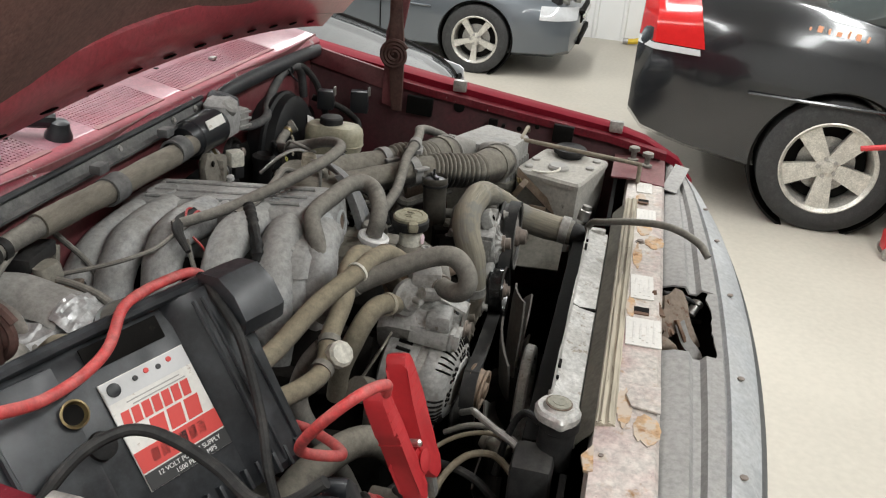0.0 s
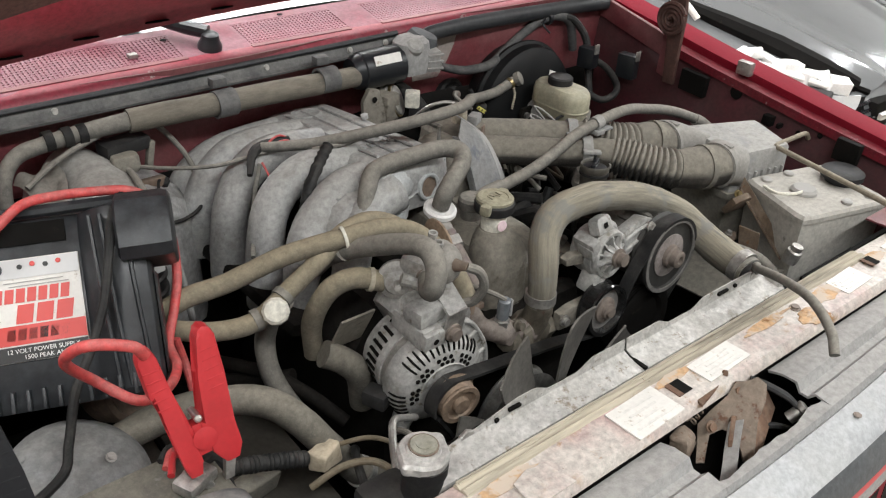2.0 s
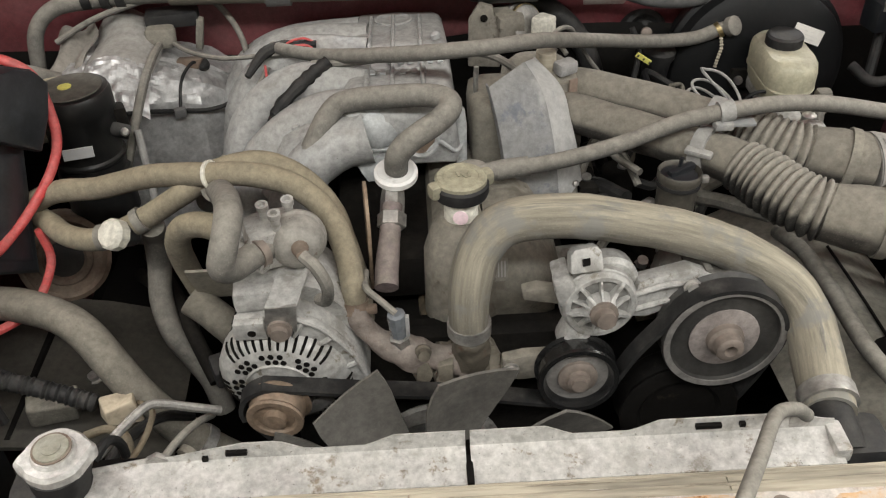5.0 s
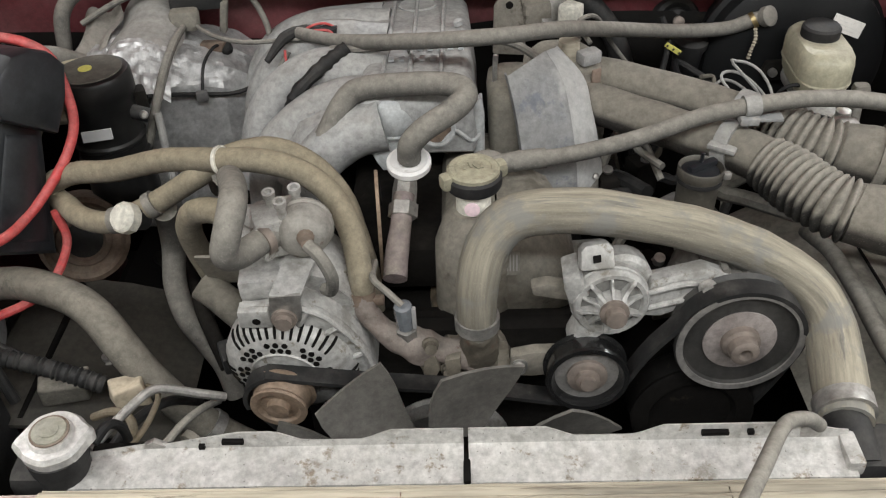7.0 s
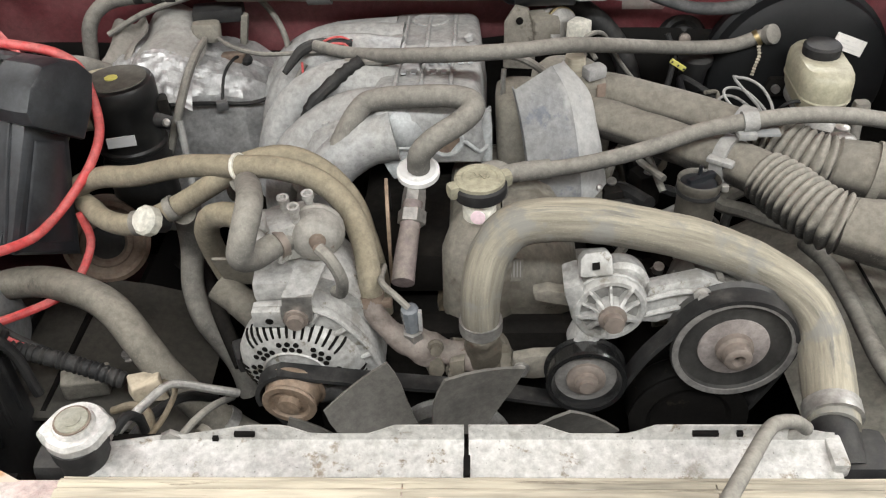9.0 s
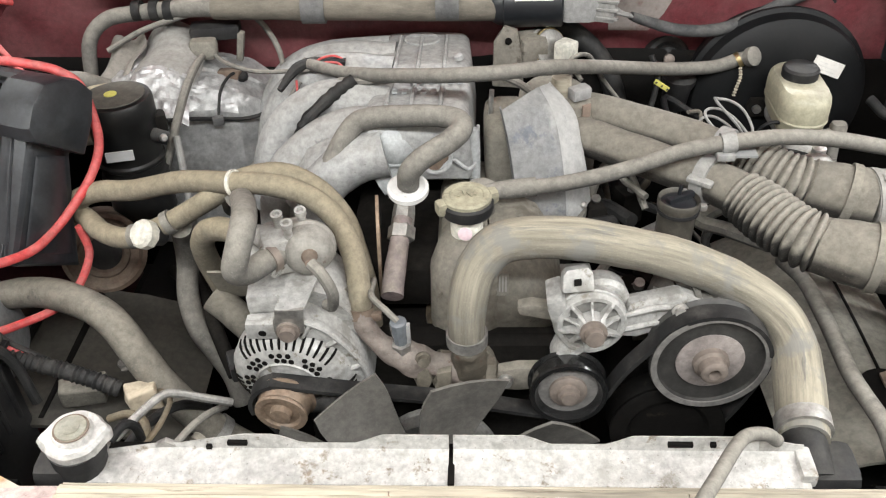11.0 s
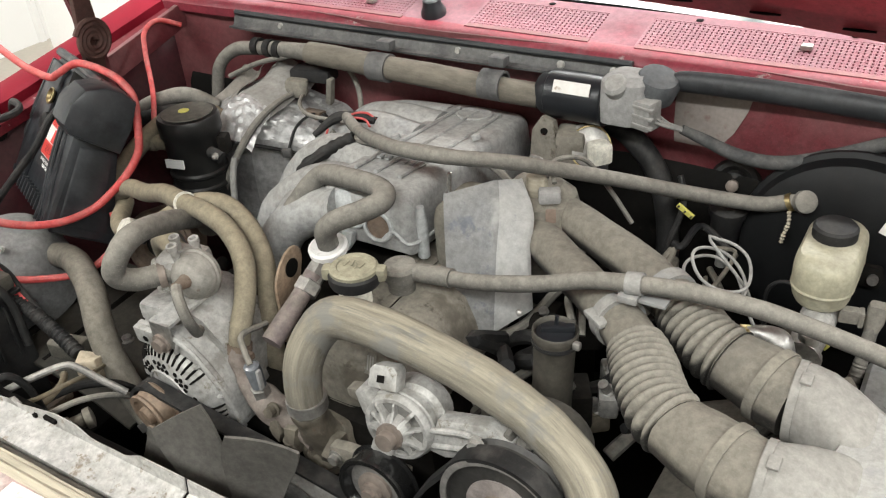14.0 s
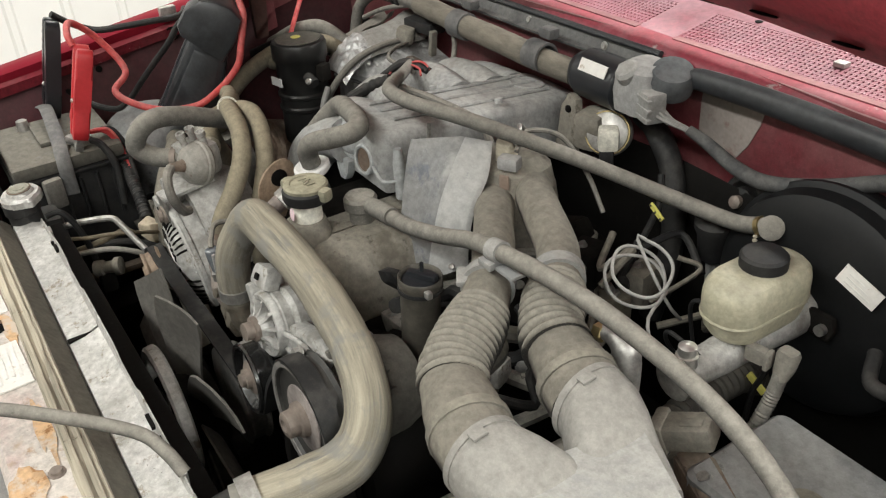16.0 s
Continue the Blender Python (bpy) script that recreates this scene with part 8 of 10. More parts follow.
part("plug", box((0.146, 0.622, 1.128), (0.026, 0.026, 0.028), Matrix.Rotation(-0.7, 3, "Z"), 0.005), WHITE_PLASTIC, vsv, "white plug")
part("plug_tail", box((0.148, 0.618, 1.104), (0.018, 0.018, 0.024), Matrix.Rotation(-0.7, 3, "Z"), 0.004), BLACK_DUSTY, vsv)
brk2 = thing("cable_bracket", (0.067, 0.63, 1.08), "dusty cast bracket with a bolt hole", "bracket")
part("plate", prism([(-0.022, -0.055), (0.022, -0.055), (0.020, 0.0), (0.012, 0.028), (-0.006, 0.032), (-0.020, 0.01)], (0.067, 0.635, 1.128), (1, -0.15, 0), (0, 0.15, 1), 0.012, 0.003), VALVE, brk2)
part("hole", lathe((0.066, 0.624, 1.142), (0.1, -1, 0.1), [(0, 0.005), (0.0015, 0.005), (0.002, 0.004)], 12), GRIME_SHADE, brk2)
part("side_lump", box((0.098, 0.64, 1.12), (0.04, 0.045, 0.05), Matrix.Rotation(0.3, 3, "Z"), 0.01), VALVE, brk2)
filt = thing("vapour_canister", (0.243, 0.272, 0.92), "black dusty upright canister with a clamp ring", "canister")
part("can", lathe((0.238, 0.272, 0.90), (0.03, 0.05, 1), [(0, 0.018), (0.004, 0.0205), (0.17, 0.0208), (0.200, 0.0212), (0.205, 0.0232), (0.213, 0.0234), (0.2145, 0.0224), (0.212, 0.0205), (0.206, 0.0195), (0.205, 0.004)], 32), mat("brown_grey_dusty_can", (0.055, 0.05, 0.042), 0.42, 0.1, dust=0.5, dust_col=(0.135, 0.123, 0.10), scale=10, bump=0.15, side=0.3), filt)
part("lid", lathe((0.2440, 0.2822, 1.1055), (0.03, 0.05, 1), [(0, 0.0195), (0.004, 0.0192), (0.006, 0.015), (0.006, 0.006)], 24), BLACK_PLASTIC, filt, "black lid")
part("lid_bar", box((0.246, 0.284, 1.114), (0.034, 0.008, 0.007), Matrix.Rotation(0.5, 3, "Z"), 0.002), BLACK_PLASTIC, filt)
part("pin", tube([(0.244, 0.285, 1.095), (0.244, 0.285, 1.115), (0.245, 0.285, 1.128)], 0.0022, 8), BLACK_PLASTIC, filt)
part("clamp_ring", ring_band((0.244, 0.282, 1.100), (0.03, 0.05, 1), 0.0222, 0.004, 0.0014), BLACK_DUSTY, filt)
part("clamp_screw", box((0.270, 0.276, 1.106), (0.008, 0.007, 0.008), None, 0.002), STEEL, filt)

# ---- firewall tube, wiper motor, loom
CONDUIT = mat("brown_dusty_conduit_wrap", (0.085, 0.076, 0.062), 0.8, 0, dust=0.8, dust_col=(0.26, 0.235, 0.19), scale=10, bump=0.3, stretch=(0.3, 1, 1), side=0.2)
STRAP_GREY = mat("dark_dusty_strap_plastic", (0.075, 0.076, 0.078), 0.55, 0, dust=0.6, dust_col=(0.20, 0.195, 0.185), scale=14, bump=0.1)
ftube = thing("wiring_conduit", (-0.2, 0.64, 1.15), "fat taped wiring conduit strapped along the firewall", "conduit")
part("conduit", tube([(-0.345, 0.652, 1.186), (-0.27, 0.645, 1.188), (-0.2, 0.638, 1.189), (-0.11, 0.638, 1.188), (-0.02, 0.640, 1.184), (0.045, 0.652, 1.178)], 0.0172, 16), CONDUIT, ftube)
part("narrow_end", tube([(-0.54, 0.61, 1.04), (-0.532, 0.62, 1.10), (-0.525, 0.632, 1.148), (-0.500, 0.648, 1.172), (-0.455, 0.655, 1.178), (-0.40, 0.655, 1.183), (-0.34, 0.652, 1.186)], [0.010, 0.010, 0.0105, 0.011, 0.0115, 0.0125, 0.0140], 12), RUBBER_DUST, ftube)
part("inner_sleeve", tube([(0.03, 0.649, 1.180), (0.06, 0.655, 1.176), (0.085, 0.662, 1.168)], 0.0150, 14), RUBBER_DUST, ftube)
for x in (-0.455, -0.43, -0.41):
    part("tape_turn", ring_band((x, 0.655, 1.181), (1, 0, 0.05), 0.0126, 0.012, 0.0016), RUBBER, ftube)
for x, y in ((-0.202, 0.634), (-0.018, 0.637)):
    part("strap", ringlathe((x - 0.016, y + 0.004, 1.188), (1, 0.02, 0), [(0, 0.0172), (0, 0.0208), (0.032, 0.0208), (0.032, 0.0172)], 26), STRAP_GREY, ftube, "dark grey plastic strap")
    part("strap_tab", box((x, y + 0.022, 1.216), (0.024, 0.018, 0.014), None, 0.003), STRAP_GREY, ftube)
wm = thing("wiper_motor", (0.11, 0.66, 1.14), "black wiper motor with a label and a grey gear housing", "motor")
part("motor_can", lathe((0.042, 0.664, 1.180), (1, -0.06, 0.03), [(0, 0.015), (0.002, 0.024), (0.010, 0.029), (0.018, 0.030), (0.020, 0.0325), (0.098, 0.0325), (0.100, 0.030)], 28), BLACK_PLASTIC, wm)
part("motor_label", prism([(0, 0), (0.052, 0), (0.052, 0.016), (0, 0.016)], (0.074, 0.6325, 1.196), (1, -0.06, 0.03), (0, 0.45, 0.9), 0.0015), STICKER, wm, "white label")
part("gear_case", loft([rounded(0.163, 0.655, 0.055, 0.05, 1.165, 0.015), rounded(0.165, 0.655, 0.065, 0.055, 1.19, 0.018), rounded(0.166, 0.657, 0.06, 0.05, 1.218, 0.018), rounded(0.168, 0.66, 0.04, 0.035, 1.226, 0.012)]), HEADER, wm)
part("gear_knob", lathe((0.160, 0.645, 1.205), (-0.1, -0.6, 0.8), [(0, 0.016), (0.016, 0.016), (0.02, 0.012)], 18), DUCT_PALE, wm)
part("plug", box((0.196, 0.640, 1.184), (0.034, 0.026, 0.038), Matrix.Rotation(-0.3, 3, "Z"), 0.004), DUCT_PALE, wm, "grey multi-pin plug")
for k in range(3):
    part("plug_rib", box((0.199, 0.627, 1.172 + 0.012 * k), (0.030, 0.006, 0.004), Matrix.Rotation(-0.3, 3, "Z"), 0.001), DUCT_PALE, wm)
part("black_cover", lathe((0.195, 0.672, 1.195), (0.3, -0.2, 1), [(0, 0.026), (0.02, 0.029), (0.030, 0.024), (0.032, 0.01)], 24), HEADER_DARK, wm)
for k in range(4):
    part("plug_wire", tube([(0.212, 0.635 + 0.004 * k, 1.176 + 0.004 * (k % 2)), (0.224, 0.642 + 0.003 * k, 1.170), (0.236, 0.655 + 0.002 * k, 1.162), (0.248, 0.668, 1.153)], 0.0022, 6), DUCT_PALE, wm)
HARNESS = mat("dark_woven_harness_sleeve", (0.045, 0.046, 0.048), 0.75, 0, dust=0.55, dust_col=(0.17, 0.165, 0.155), scale=22, bump=0.3)
hn = thing("harness", (0.35, 0.67, 1.1), "grey sleeved harness sagging along the firewall", "wiring")
part("sleeve", tube([(0.238, 0.662, 1.160), (0.262, 0.670, 1.148), (0.309, 0.666, 1.136), (0.362, 0.658, 1.140), (0.418, 0.678, 1.152), (0.474, 0.686, 1.176), (0.52, 0.685, 1.195), (0.56, 0.68, 1.20), (0.60, 0.68, 1.18), (0.62, 0.68, 1.12)], [0.006, 0.0075, 0.0085, 0.009, 0.009, 0.009, 0.009, 0.01, 0.01, 0.009], 12), HARNESS, hn)
part("tie", ring_band((0.535, 0.683, 1.198), (1, 0, 0.1), 0.0105, 0.008, 0.003), BLACK_PLASTIC, hn)
part("tie_tail", tube([(0.52, 0.675, 1.20), (0.50, 0.66, 1.195), (0.51, 0.65, 1.18)], 0.002, 6), BLACK_PLASTIC, hn)
part("black_branch", tube([(0.555, 0.68, 1.20), (0.60, 0.672, 1.188), (0.622, 0.65, 1.15), (0.615, 0.63, 1.10), (0.60, 0.60, 1.04)], 0.0075, 10), RUBBER, hn)
primer = [[(x, 0.7005 + 0.01 * math.sin(x * 9), z) for x in np.linspace(x0, x1, 10)] for x0, x1, z in ((0.215, 0.272, 1.118), (0.213, 0.292, 1.145), (0.213, 0.306, 1.175), (0.215, 0.312, 1.198))]
part("primer_patch", sheet(primer, 0.0012), mat("warm_grey_primer", (0.27, 0.235, 0.215), 0.8, 0, var=0.2, scale=12, bump=0.1, patch=((0.17, 0.07, 0.065), 20, 0.55, 0.7)), truck, "bare grey primer patch")
for p, s in (((0.60, 0.62, 1.125), (0.028, 0.036, 0.042)), ((0.655, 0.56, 1.115), (0.024, 0.04, 0.05))):
    r_ = thing("relay", p, "black relay box on the wing", "relay", "relays")
    part("case", box(p, s, Matrix.Rotation(0.2, 3, "Z"), 0.004), BLACK_PLASTIC, r_)
    part("lug", box((p[0], p[1] - s[1] / 2 - 0.002, p[2] + s[2] / 2), (0.012, 0.004, 0.02), None, 0.001), STEEL, r_)
hose("corner_loom", [(0.62, 0.66, 1.12), (0.64, 0.60, 1.10), (0.62, 0.55, 1.075), (0.58, 0.55, 1.06), (0.56, 0.58, 1.07)], 0.007, RUBBER, "black cable loop in the corner", "wiring")

# ---- heater box with foil, accumulator and blower on the far side
hbox = thing("heater_box", (-0.37, 0.62, 0.85), "heater housing wrapped in crumpled silver foil", "heater")


def box_section(x, zt, yf, yb=0.685):
    return [(x, yf - 0.012, 0.86), (x, yf - 0.006, zt - 0.10), (x, yf, zt - 0.03), (x, yf + 0.016, zt - 0.006), (x, yf + 0.045, zt + 0.002), (x, (yf + yb) / 2, zt + 0.006), (x, yb, zt + 0.004), (x, yb, 0.86)]


body = loft([box_section(-0.502, 1.07, 0.60), box_section(-0.492, 1.105, 0.575), box_section(-0.46, 1.118, 0.548), box_section(-0.40, 1.108, 0.546), box_section(-0.355, 1.100, 0.566), box_section(-0.315, 1.085, 0.580), box_section(-0.285, 1.060, 0.600), box_section(-0.266, 1.01, 0.63)])
bmesh.ops.subdivide_edges(body, edges=list(body.edges), cuts=9, use_grid_fill=True)
bmesh.ops.triangulate(body, faces=body.faces)
for v in body.verts:
    p = v.co * 34
    ridge = 1 - abs(noise.noise(p)) * 2
    fold = 1 - abs(noise.noise(p * 2.3 + Vector((4, 1, 7)))) * 2
    near = noise.voronoi(v.co * 42)[0]
    tiny = noise.voronoi(v.co * 95 + Vector((3, 3, 3)))[0]
    calm = 0.10 + 0.62 * min(1.0, max(0.0, (v.co.z - 1.045) / 0.04)) * (0.45 + 0.55 * min(1.0, abs(noise.noise(v.co * 14)) * 3))
    v.co += Vector((0.1, -0.6, 0.8)) * calm * (0.006 * ridge + 0.003 * fold + 0.007 * min(0.6, near[1] - near[0]) + 0.0022 * min(0.6, tiny[1] - tiny[0]))
part("foil_wrap", crumple(body, 0.006, 12), FOIL, hbox, "crumpled dusty foil", angle=14)
FLAP_GREY = mat("dust_grey_foil_backing", (0.33, 0.32, 0.30), 0.6, 0.2, dust=0.7, dust_col=(0.33, 0.318, 0.292), scale=14, bump=0.35, grunge=0.2)


def flap_at(u, v):
    """The torn flap over the housing: u across it, v from the firewall down to its front edge."""
    x = -0.462 + 0.088 * u + 0.014 * v + 0.006 * math.sin(5 * v)
    return (x, 0.690 - 0.178 * v, 1.150 - 0.016 * v - 0.048 * max(0.0, v - 0.62) ** 1.6 * 4 - 0.022 * (2 * u - 1) ** 2 + 0.005 * math.sin(4 * u + 3 * v))


flap = sheet([[flap_at(u, v) for u in np.linspace(0, 1, 16)] for v in np.linspace(0, 0.72, 18)], 0.0015)
part("torn_flap", crumple(flap, 0.006, 20, 2.0), FLAP_GREY, hbox, "smooth torn grey insulation flap", angle=40)
lobe = sheet([[Vector(flap_at(u, v)) + Vector((0, -0.001, 0.0015)) for u in np.linspace(0.05, 1, 26)] for v in np.linspace(0.66, 1.0 , 20)], 0.0015)
for v in lobe.verts:
    near = noise.voronoi(v.co * 60)[0]
    v.co += Vector((0.0, -0.5, 0.8)) * (0.006 * min(0.7, near[1] - near[0]) + 0.003 * noise.noise(v.co * 90))
part("foil_lobe", lobe, FOIL, hbox, "bright crumpled foil edge", angle=14)
folds = sheet([[(-0.508 + 0.052 * u + 0.010 * math.sin(5 * v), 0.655 - 0.105 * v + 0.012 * u, 1.128 - 0.055 * v * v + 0.016 * u + 0.008 * math.sin(7 * u + 2 * v)) for u in np.linspace(0, 1, 12)] for v in np.linspace(0, 1, 12)], 0.0015)
part("side_fold", crumple(folds, 0.008, 26, 5.0), mat("brown_grey_torn_insulation", (0.24, 0.222, 0.195), 0.8, 0, dust=0.7, dust_col=(0.27, 0.25, 0.22), scale=18, bump=0.5), hbox, "brown-grey torn insulation fold", angle=40)
part("pipe_joint", loft([rounded(-0.364, 0.628, 0.034, 0.016, 1.122, 0.007), rounded(-0.364, 0.628, 0.040, 0.020, 1.128, 0.009), rounded(-0.364, 0.632, 0.040, 0.020, 1.142, 0.009), rounded(-0.364, 0.634, 0.036, 0.018, 1.146, 0.008)]), DUCT, hbox, "grey oval connector")
part("joint_bracket", box((-0.352, 0.662, 1.148), (0.070, 0.035, 0.020), Matrix.Rotation(0.15, 3, "Z"), 0.005), BLACK_DUSTY, hbox)
part("joint_arm", box((-0.318, 0.655, 1.126), (0.010, 0.012, 0.045), Matrix.Rotation(0.2, 3, "Y"), 0.003), DUCT, hbox)
part("rust_spot", crumple(box((-0.332, 0.625, 1.098), (0.032, 0.016, 0.014), None, 0.003, None, 3), 0.006, 50), RUST, hbox)
part("pipe", tube([(-0.364, 0.626, 1.128), (-0.367, 0.590, 1.127), (-0.371, 0.550, 1.117), (-0.377, 0.518, 1.096), (-0.388, 0.490, 1.060), (-0.405, 0.470, 1.01), (-0.42, 0.455, 0.95)], [0.0045, 0.005, 0.0058, 0.006, 0.006, 0.006, 0.006], 10), RUBBER_DUST, hbox)
part("thin_wire", tube([(-0.392, 0.505, 1.090), (-0.370, 0.535, 1.075), (-0.341, 0.565, 1.058), (-0.305, 0.580, 1.050), (-0.275, 0.590, 1.058), (-0.255, 0.61, 1.085)], 0.0030, 8), RUBBER, hbox)
part("branch_wire", tube([(-0.341, 0.563, 1.060), (-0.338, 0.585, 1.090), (-0.328, 0.610, 1.102), (-0.315, 0.625, 1.100)], 0.0022, 8), RUBBER, hbox)
part("wire_knob", lathe((-0.315, 0.625, 1.092), (0.2, -0.5, 0.8), [(0, 0.009), (0.007, 0.008), (0.010, 0.005)], 8), BLACK_DUSTY, hbox)
part("pipe_clip", box((-0.341, 0.560, 1.058), (0.016, 0.010, 0.014), Matrix.Rotation(0.3, 3, "Z"), 0.003), STRAP_GREY, hbox)
part("drop_pipe", tube([(-0.376, 0.484, 1.078), (-0.371, 0.469, 1.052), (-0.368, 0.456, 1.0), (-0.366, 0.44, 0.93)], 0.0050, 10), DUCT_PALE, hbox)
hose("firewall_wire", [(-0.50, 0.625, 1.135), (-0.45, 0.640, 1.158), (-0.39, 0.652, 1.174), (-0.345, 0.665, 1.178), (-0.305, 0.675, 1.168), (-0.275, 0.670, 1.135), (-0.258, 0.645, 1.095), (-0.268, 0.615, 1.055)], 0.0042, RUBBER_DUST, "grey dusty wire along the top of the heater", "wiring", 10)
acc = thing("accumulator", (-0.436, 0.466, 0.98), "black ribbed accumulator can with a yellow dot", "canister")
part("can", lathe((-0.434, 0.464, 0.97), (-0.01, 0.02, 1), [(0, 0.0318), (0.008, 0.0424), (0.062, 0.0411), (0.065, 0.0440), (0.069, 0.0440), (0.072, 0.0411), (0.084, 0.0411), (0.087, 0.0440), (0.091, 0.0440), (0.094, 0.0413), (0.143, 0.0416), (0.15, 0.0458), (0.172, 0.0458), (0.177, 0.0435), (0.1785, 0.0212)], 36), mat("worn_black_can", (0.009, 0.009, 0.009), 0.36, 0, dust=0.3, dust_col=(0.045, 0.042, 0.036), scale=14, bump=0.1), acc)
part("lid_dust", lathe((-0.4357, 0.4676, 1.1487), (-0.01, 0.02, 1), [(0, 0.038), (0.0012, 0.037), (0.0016, 0.02)], 28), mat("brown_dust_film", (0.06, 0.055, 0.046), 0.8, 0, dust=0.5, dust_col=(0.13, 0.12, 0.10), scale=30, bump=0.2), acc, "brown dusty lid")
part("yellow_dot", lathe((-0.440, 0.466, 1.1505), (-0.01, 0.02, 1), [(0, 0.008), (0.0012, 0.008), (0.0014, 0.006)], 16), YELLOW, acc, "yellow paint dot")
part("label", prism([(-0.018, 0), (0.018, 0), (0.018, 0.014), (-0.018, 0.014)], (-0.428, 0.4180, 1.082), (1, 0.05, 0.10), (0.05, 0, 1), 0.0022), LABEL_GREY, acc, "small white label")
part("side_port", tube([(-0.405, 0.462, 1.095), (-0.392, 0.460, 1.094), (-0.378, 0.462, 1.088)], 0.009, 12), BLACK_DUSTY, acc)
part("port_block", box((-0.398, 0.485, 1.098), (0.026, 0.022, 0.030), Matrix.Rotation(0.4, 3, "Z"), 0.005), ENGINE_DARK, acc)
part("port_cap", lathe((-0.382, 0.456, 1.093), (0.4, -0.8, 0.3), [(0, 0.0055), (0.006, 0.005), (0.008, 0.003)], 12), ZINC, acc)
part("left_port", lathe((-0.47, 0.45, 1.10), (-1, -0.2, 0), [(0, 0.012), (0.02, 0.012), (0.024, 0.015), (0.034, 0.015), (0.036, 0.009)], 14), RUBBER_TAN, acc)
hose("suction_hose", [(-0.50, 0.32, 1.0), (-0.505, 0.36, 1.06), (-0.505, 0.42, 1.10), (-0.495, 0.49, 1.122), (-0.48, 0.535, 1.115), (-0.468, 0.565, 1.09)], 0.014, RUBBER_TAN, "olive dusty hose behind the canister")
hose("suction_hose", [(-0.64, 0.50, 1.08), (-0.58, 0.53, 1.115), (-0.53, 0.555, 1.125), (-0.495, 0.58, 1.10)], 0.013, RUBBER_DUST, "dark dusty hose behind the canister")
hose("dark_hose", [(-0.64, 0.46, 1.07), (-0.58, 0.50, 1.10), (-0.53, 0.53, 1.11), (-0.48, 0.54, 1.10)], 0.010, RUBBER, "black hose at the side of the bay")
motor = thing("round_motor", (-0.47, 0.40, 0.9), "brown rusty round motor with concentric rings", "motor")
part("can", lathe((-0.492, 0.43, 0.938), (0.35, -0.8, 0.35), [(0, 0.05), (0.0, 0.055), (0.05, 0.055), (0.054, 0.049), (0.049, 0.044), (0.049, 0.034), (0.053, 0.032), (0.053, 0.026), (0.047, 0.022)], 36), RUST, motor)
part("cap", lathe((-0.476, 0.394, 0.953), (0.35, -0.8, 0.35), [(0, 0.026), (0.006, 0.024), (0.008, 0.01)], 24), BLACK_DUSTY, motor)
blow = thing("blower_housing", (-0.61, 0.25, 0.9), "grey dusty domed blower housing", "blower")
part("dome", lathe((-0.62, 0.245, 0.92), (0.15, -0.3, 0.9), [(0, 0.085), (0.06, 0.083), (0.09, 0.074), (0.105, 0.055), (0.112, 0.02)], 36), mat("grey_dusty_painted_metal", (0.155, 0.158, 0.162), 0.4, 0.1, dust=0.6, dust_col=(0.26, 0.256, 0.242), scale=9, bump=0.1, spots=0.3, spot_col=(0.08, 0.08, 0.08)), blow)
part("screw", hexbolt((-0.575, 0.205, 1.025), (0.15, -0.5, 0.8), 0.004, 0.004), STEEL, blow)
inner = thing("lower_inner_panel", (-0.48, 0.22, 0.85), "dark dirty moulded panel below the coolant hose", "panel")
part("panel", sheet([[(-0.58 + 0.26 * u, 0.15 + 0.22 * v, 0.89 + 0.02 * math.sin(3 * u) - 0.05 * u + 0.02 * v) for u in np.linspace(0, 1, 6)] for v in np.linspace(0, 1, 5)], 0.006), mat("olive_brown_grime", (0.035, 0.032, 0.026), 0.8, 0, dust=0.5, dust_col=(0.055, 0.049, 0.039), scale=9, bump=0.4), inner)
for k in range(2):
    part("panel_rib", tube([(-0.55 + 0.06 * k, 0.16, 0.897 - 0.01 * k), (-0.545 + 0.06 * k, 0.26, 0.908 - 0.01 * k), (-0.54 + 0.06 * k, 0.36, 0.918 - 0.01 * k)], 0.005, 6), GRIME_SHADE, inner)
part("panel_bolt", hexbolt((-0.42, 0.25, 0.885), (0, 0, 1), 0.007, 0.007), STEEL, inner)
WIRE_BROWN = mat("brown_grimy_wire_sheath", (0.15, 0.115, 0.07), 0.7, 0, dust=0.6, dust_col=(0.23, 0.20, 0.15), scale=20, bump=0.15)
for pts, r, m_, what in (
        ([(-0.325, 0.020, 0.985), (-0.305, 0.050, 0.986), (-0.300, 0.085, 0.982), (-0.310, 0.125, 0.965), (-0.345, 0.165, 0.935)], 0.0030, WIRE_BROWN, "brown wire"),
        ([(-0.300, 0.022, 0.968), (-0.285, 0.045, 0.974), (-0.272, 0.075, 0.974), (-0.262, 0.105, 0.962), (-0.255, 0.135, 0.94)], 0.0040, RUBBER_DUST, "grey dusty pipe"),
        ([(-0.335, 0.030, 0.955), (-0.318, 0.058, 0.966), (-0.326, 0.088, 0.966), (-0.352, 0.11, 0.955), (-0.385, 0.125, 0.93)], 0.0045, WIRE_BROWN, "brown wire"),
        ([(-0.360, 0.045, 0.93), (-0.345, 0.075, 0.945), (-0.33, 0.11, 0.945), (-0.31, 0.145, 0.93), (-0.29, 0.17, 0.90)], 0.0055, RUBBER, "black lead")):
    hose("side_lead", pts, r, m_, what + " low beside the radiator tank", "wiring", 10)
lump = thing("pipe_union", (-0.285, 0.055, 0.93), "brown-grey pipe union below the wires", "union")
part("body", lathe((-0.285, 0.045, 0.945), (0.5, 0.8, 0.1), [(0, 0.008), (0.002, 0.012), (0.014, 0.012), (0.016, 0.009), (0.03, 0.009), (0.032, 0.013), (0.04, 0.013), (0.042, 0.006)], 14), LOW_HOSE, lump)
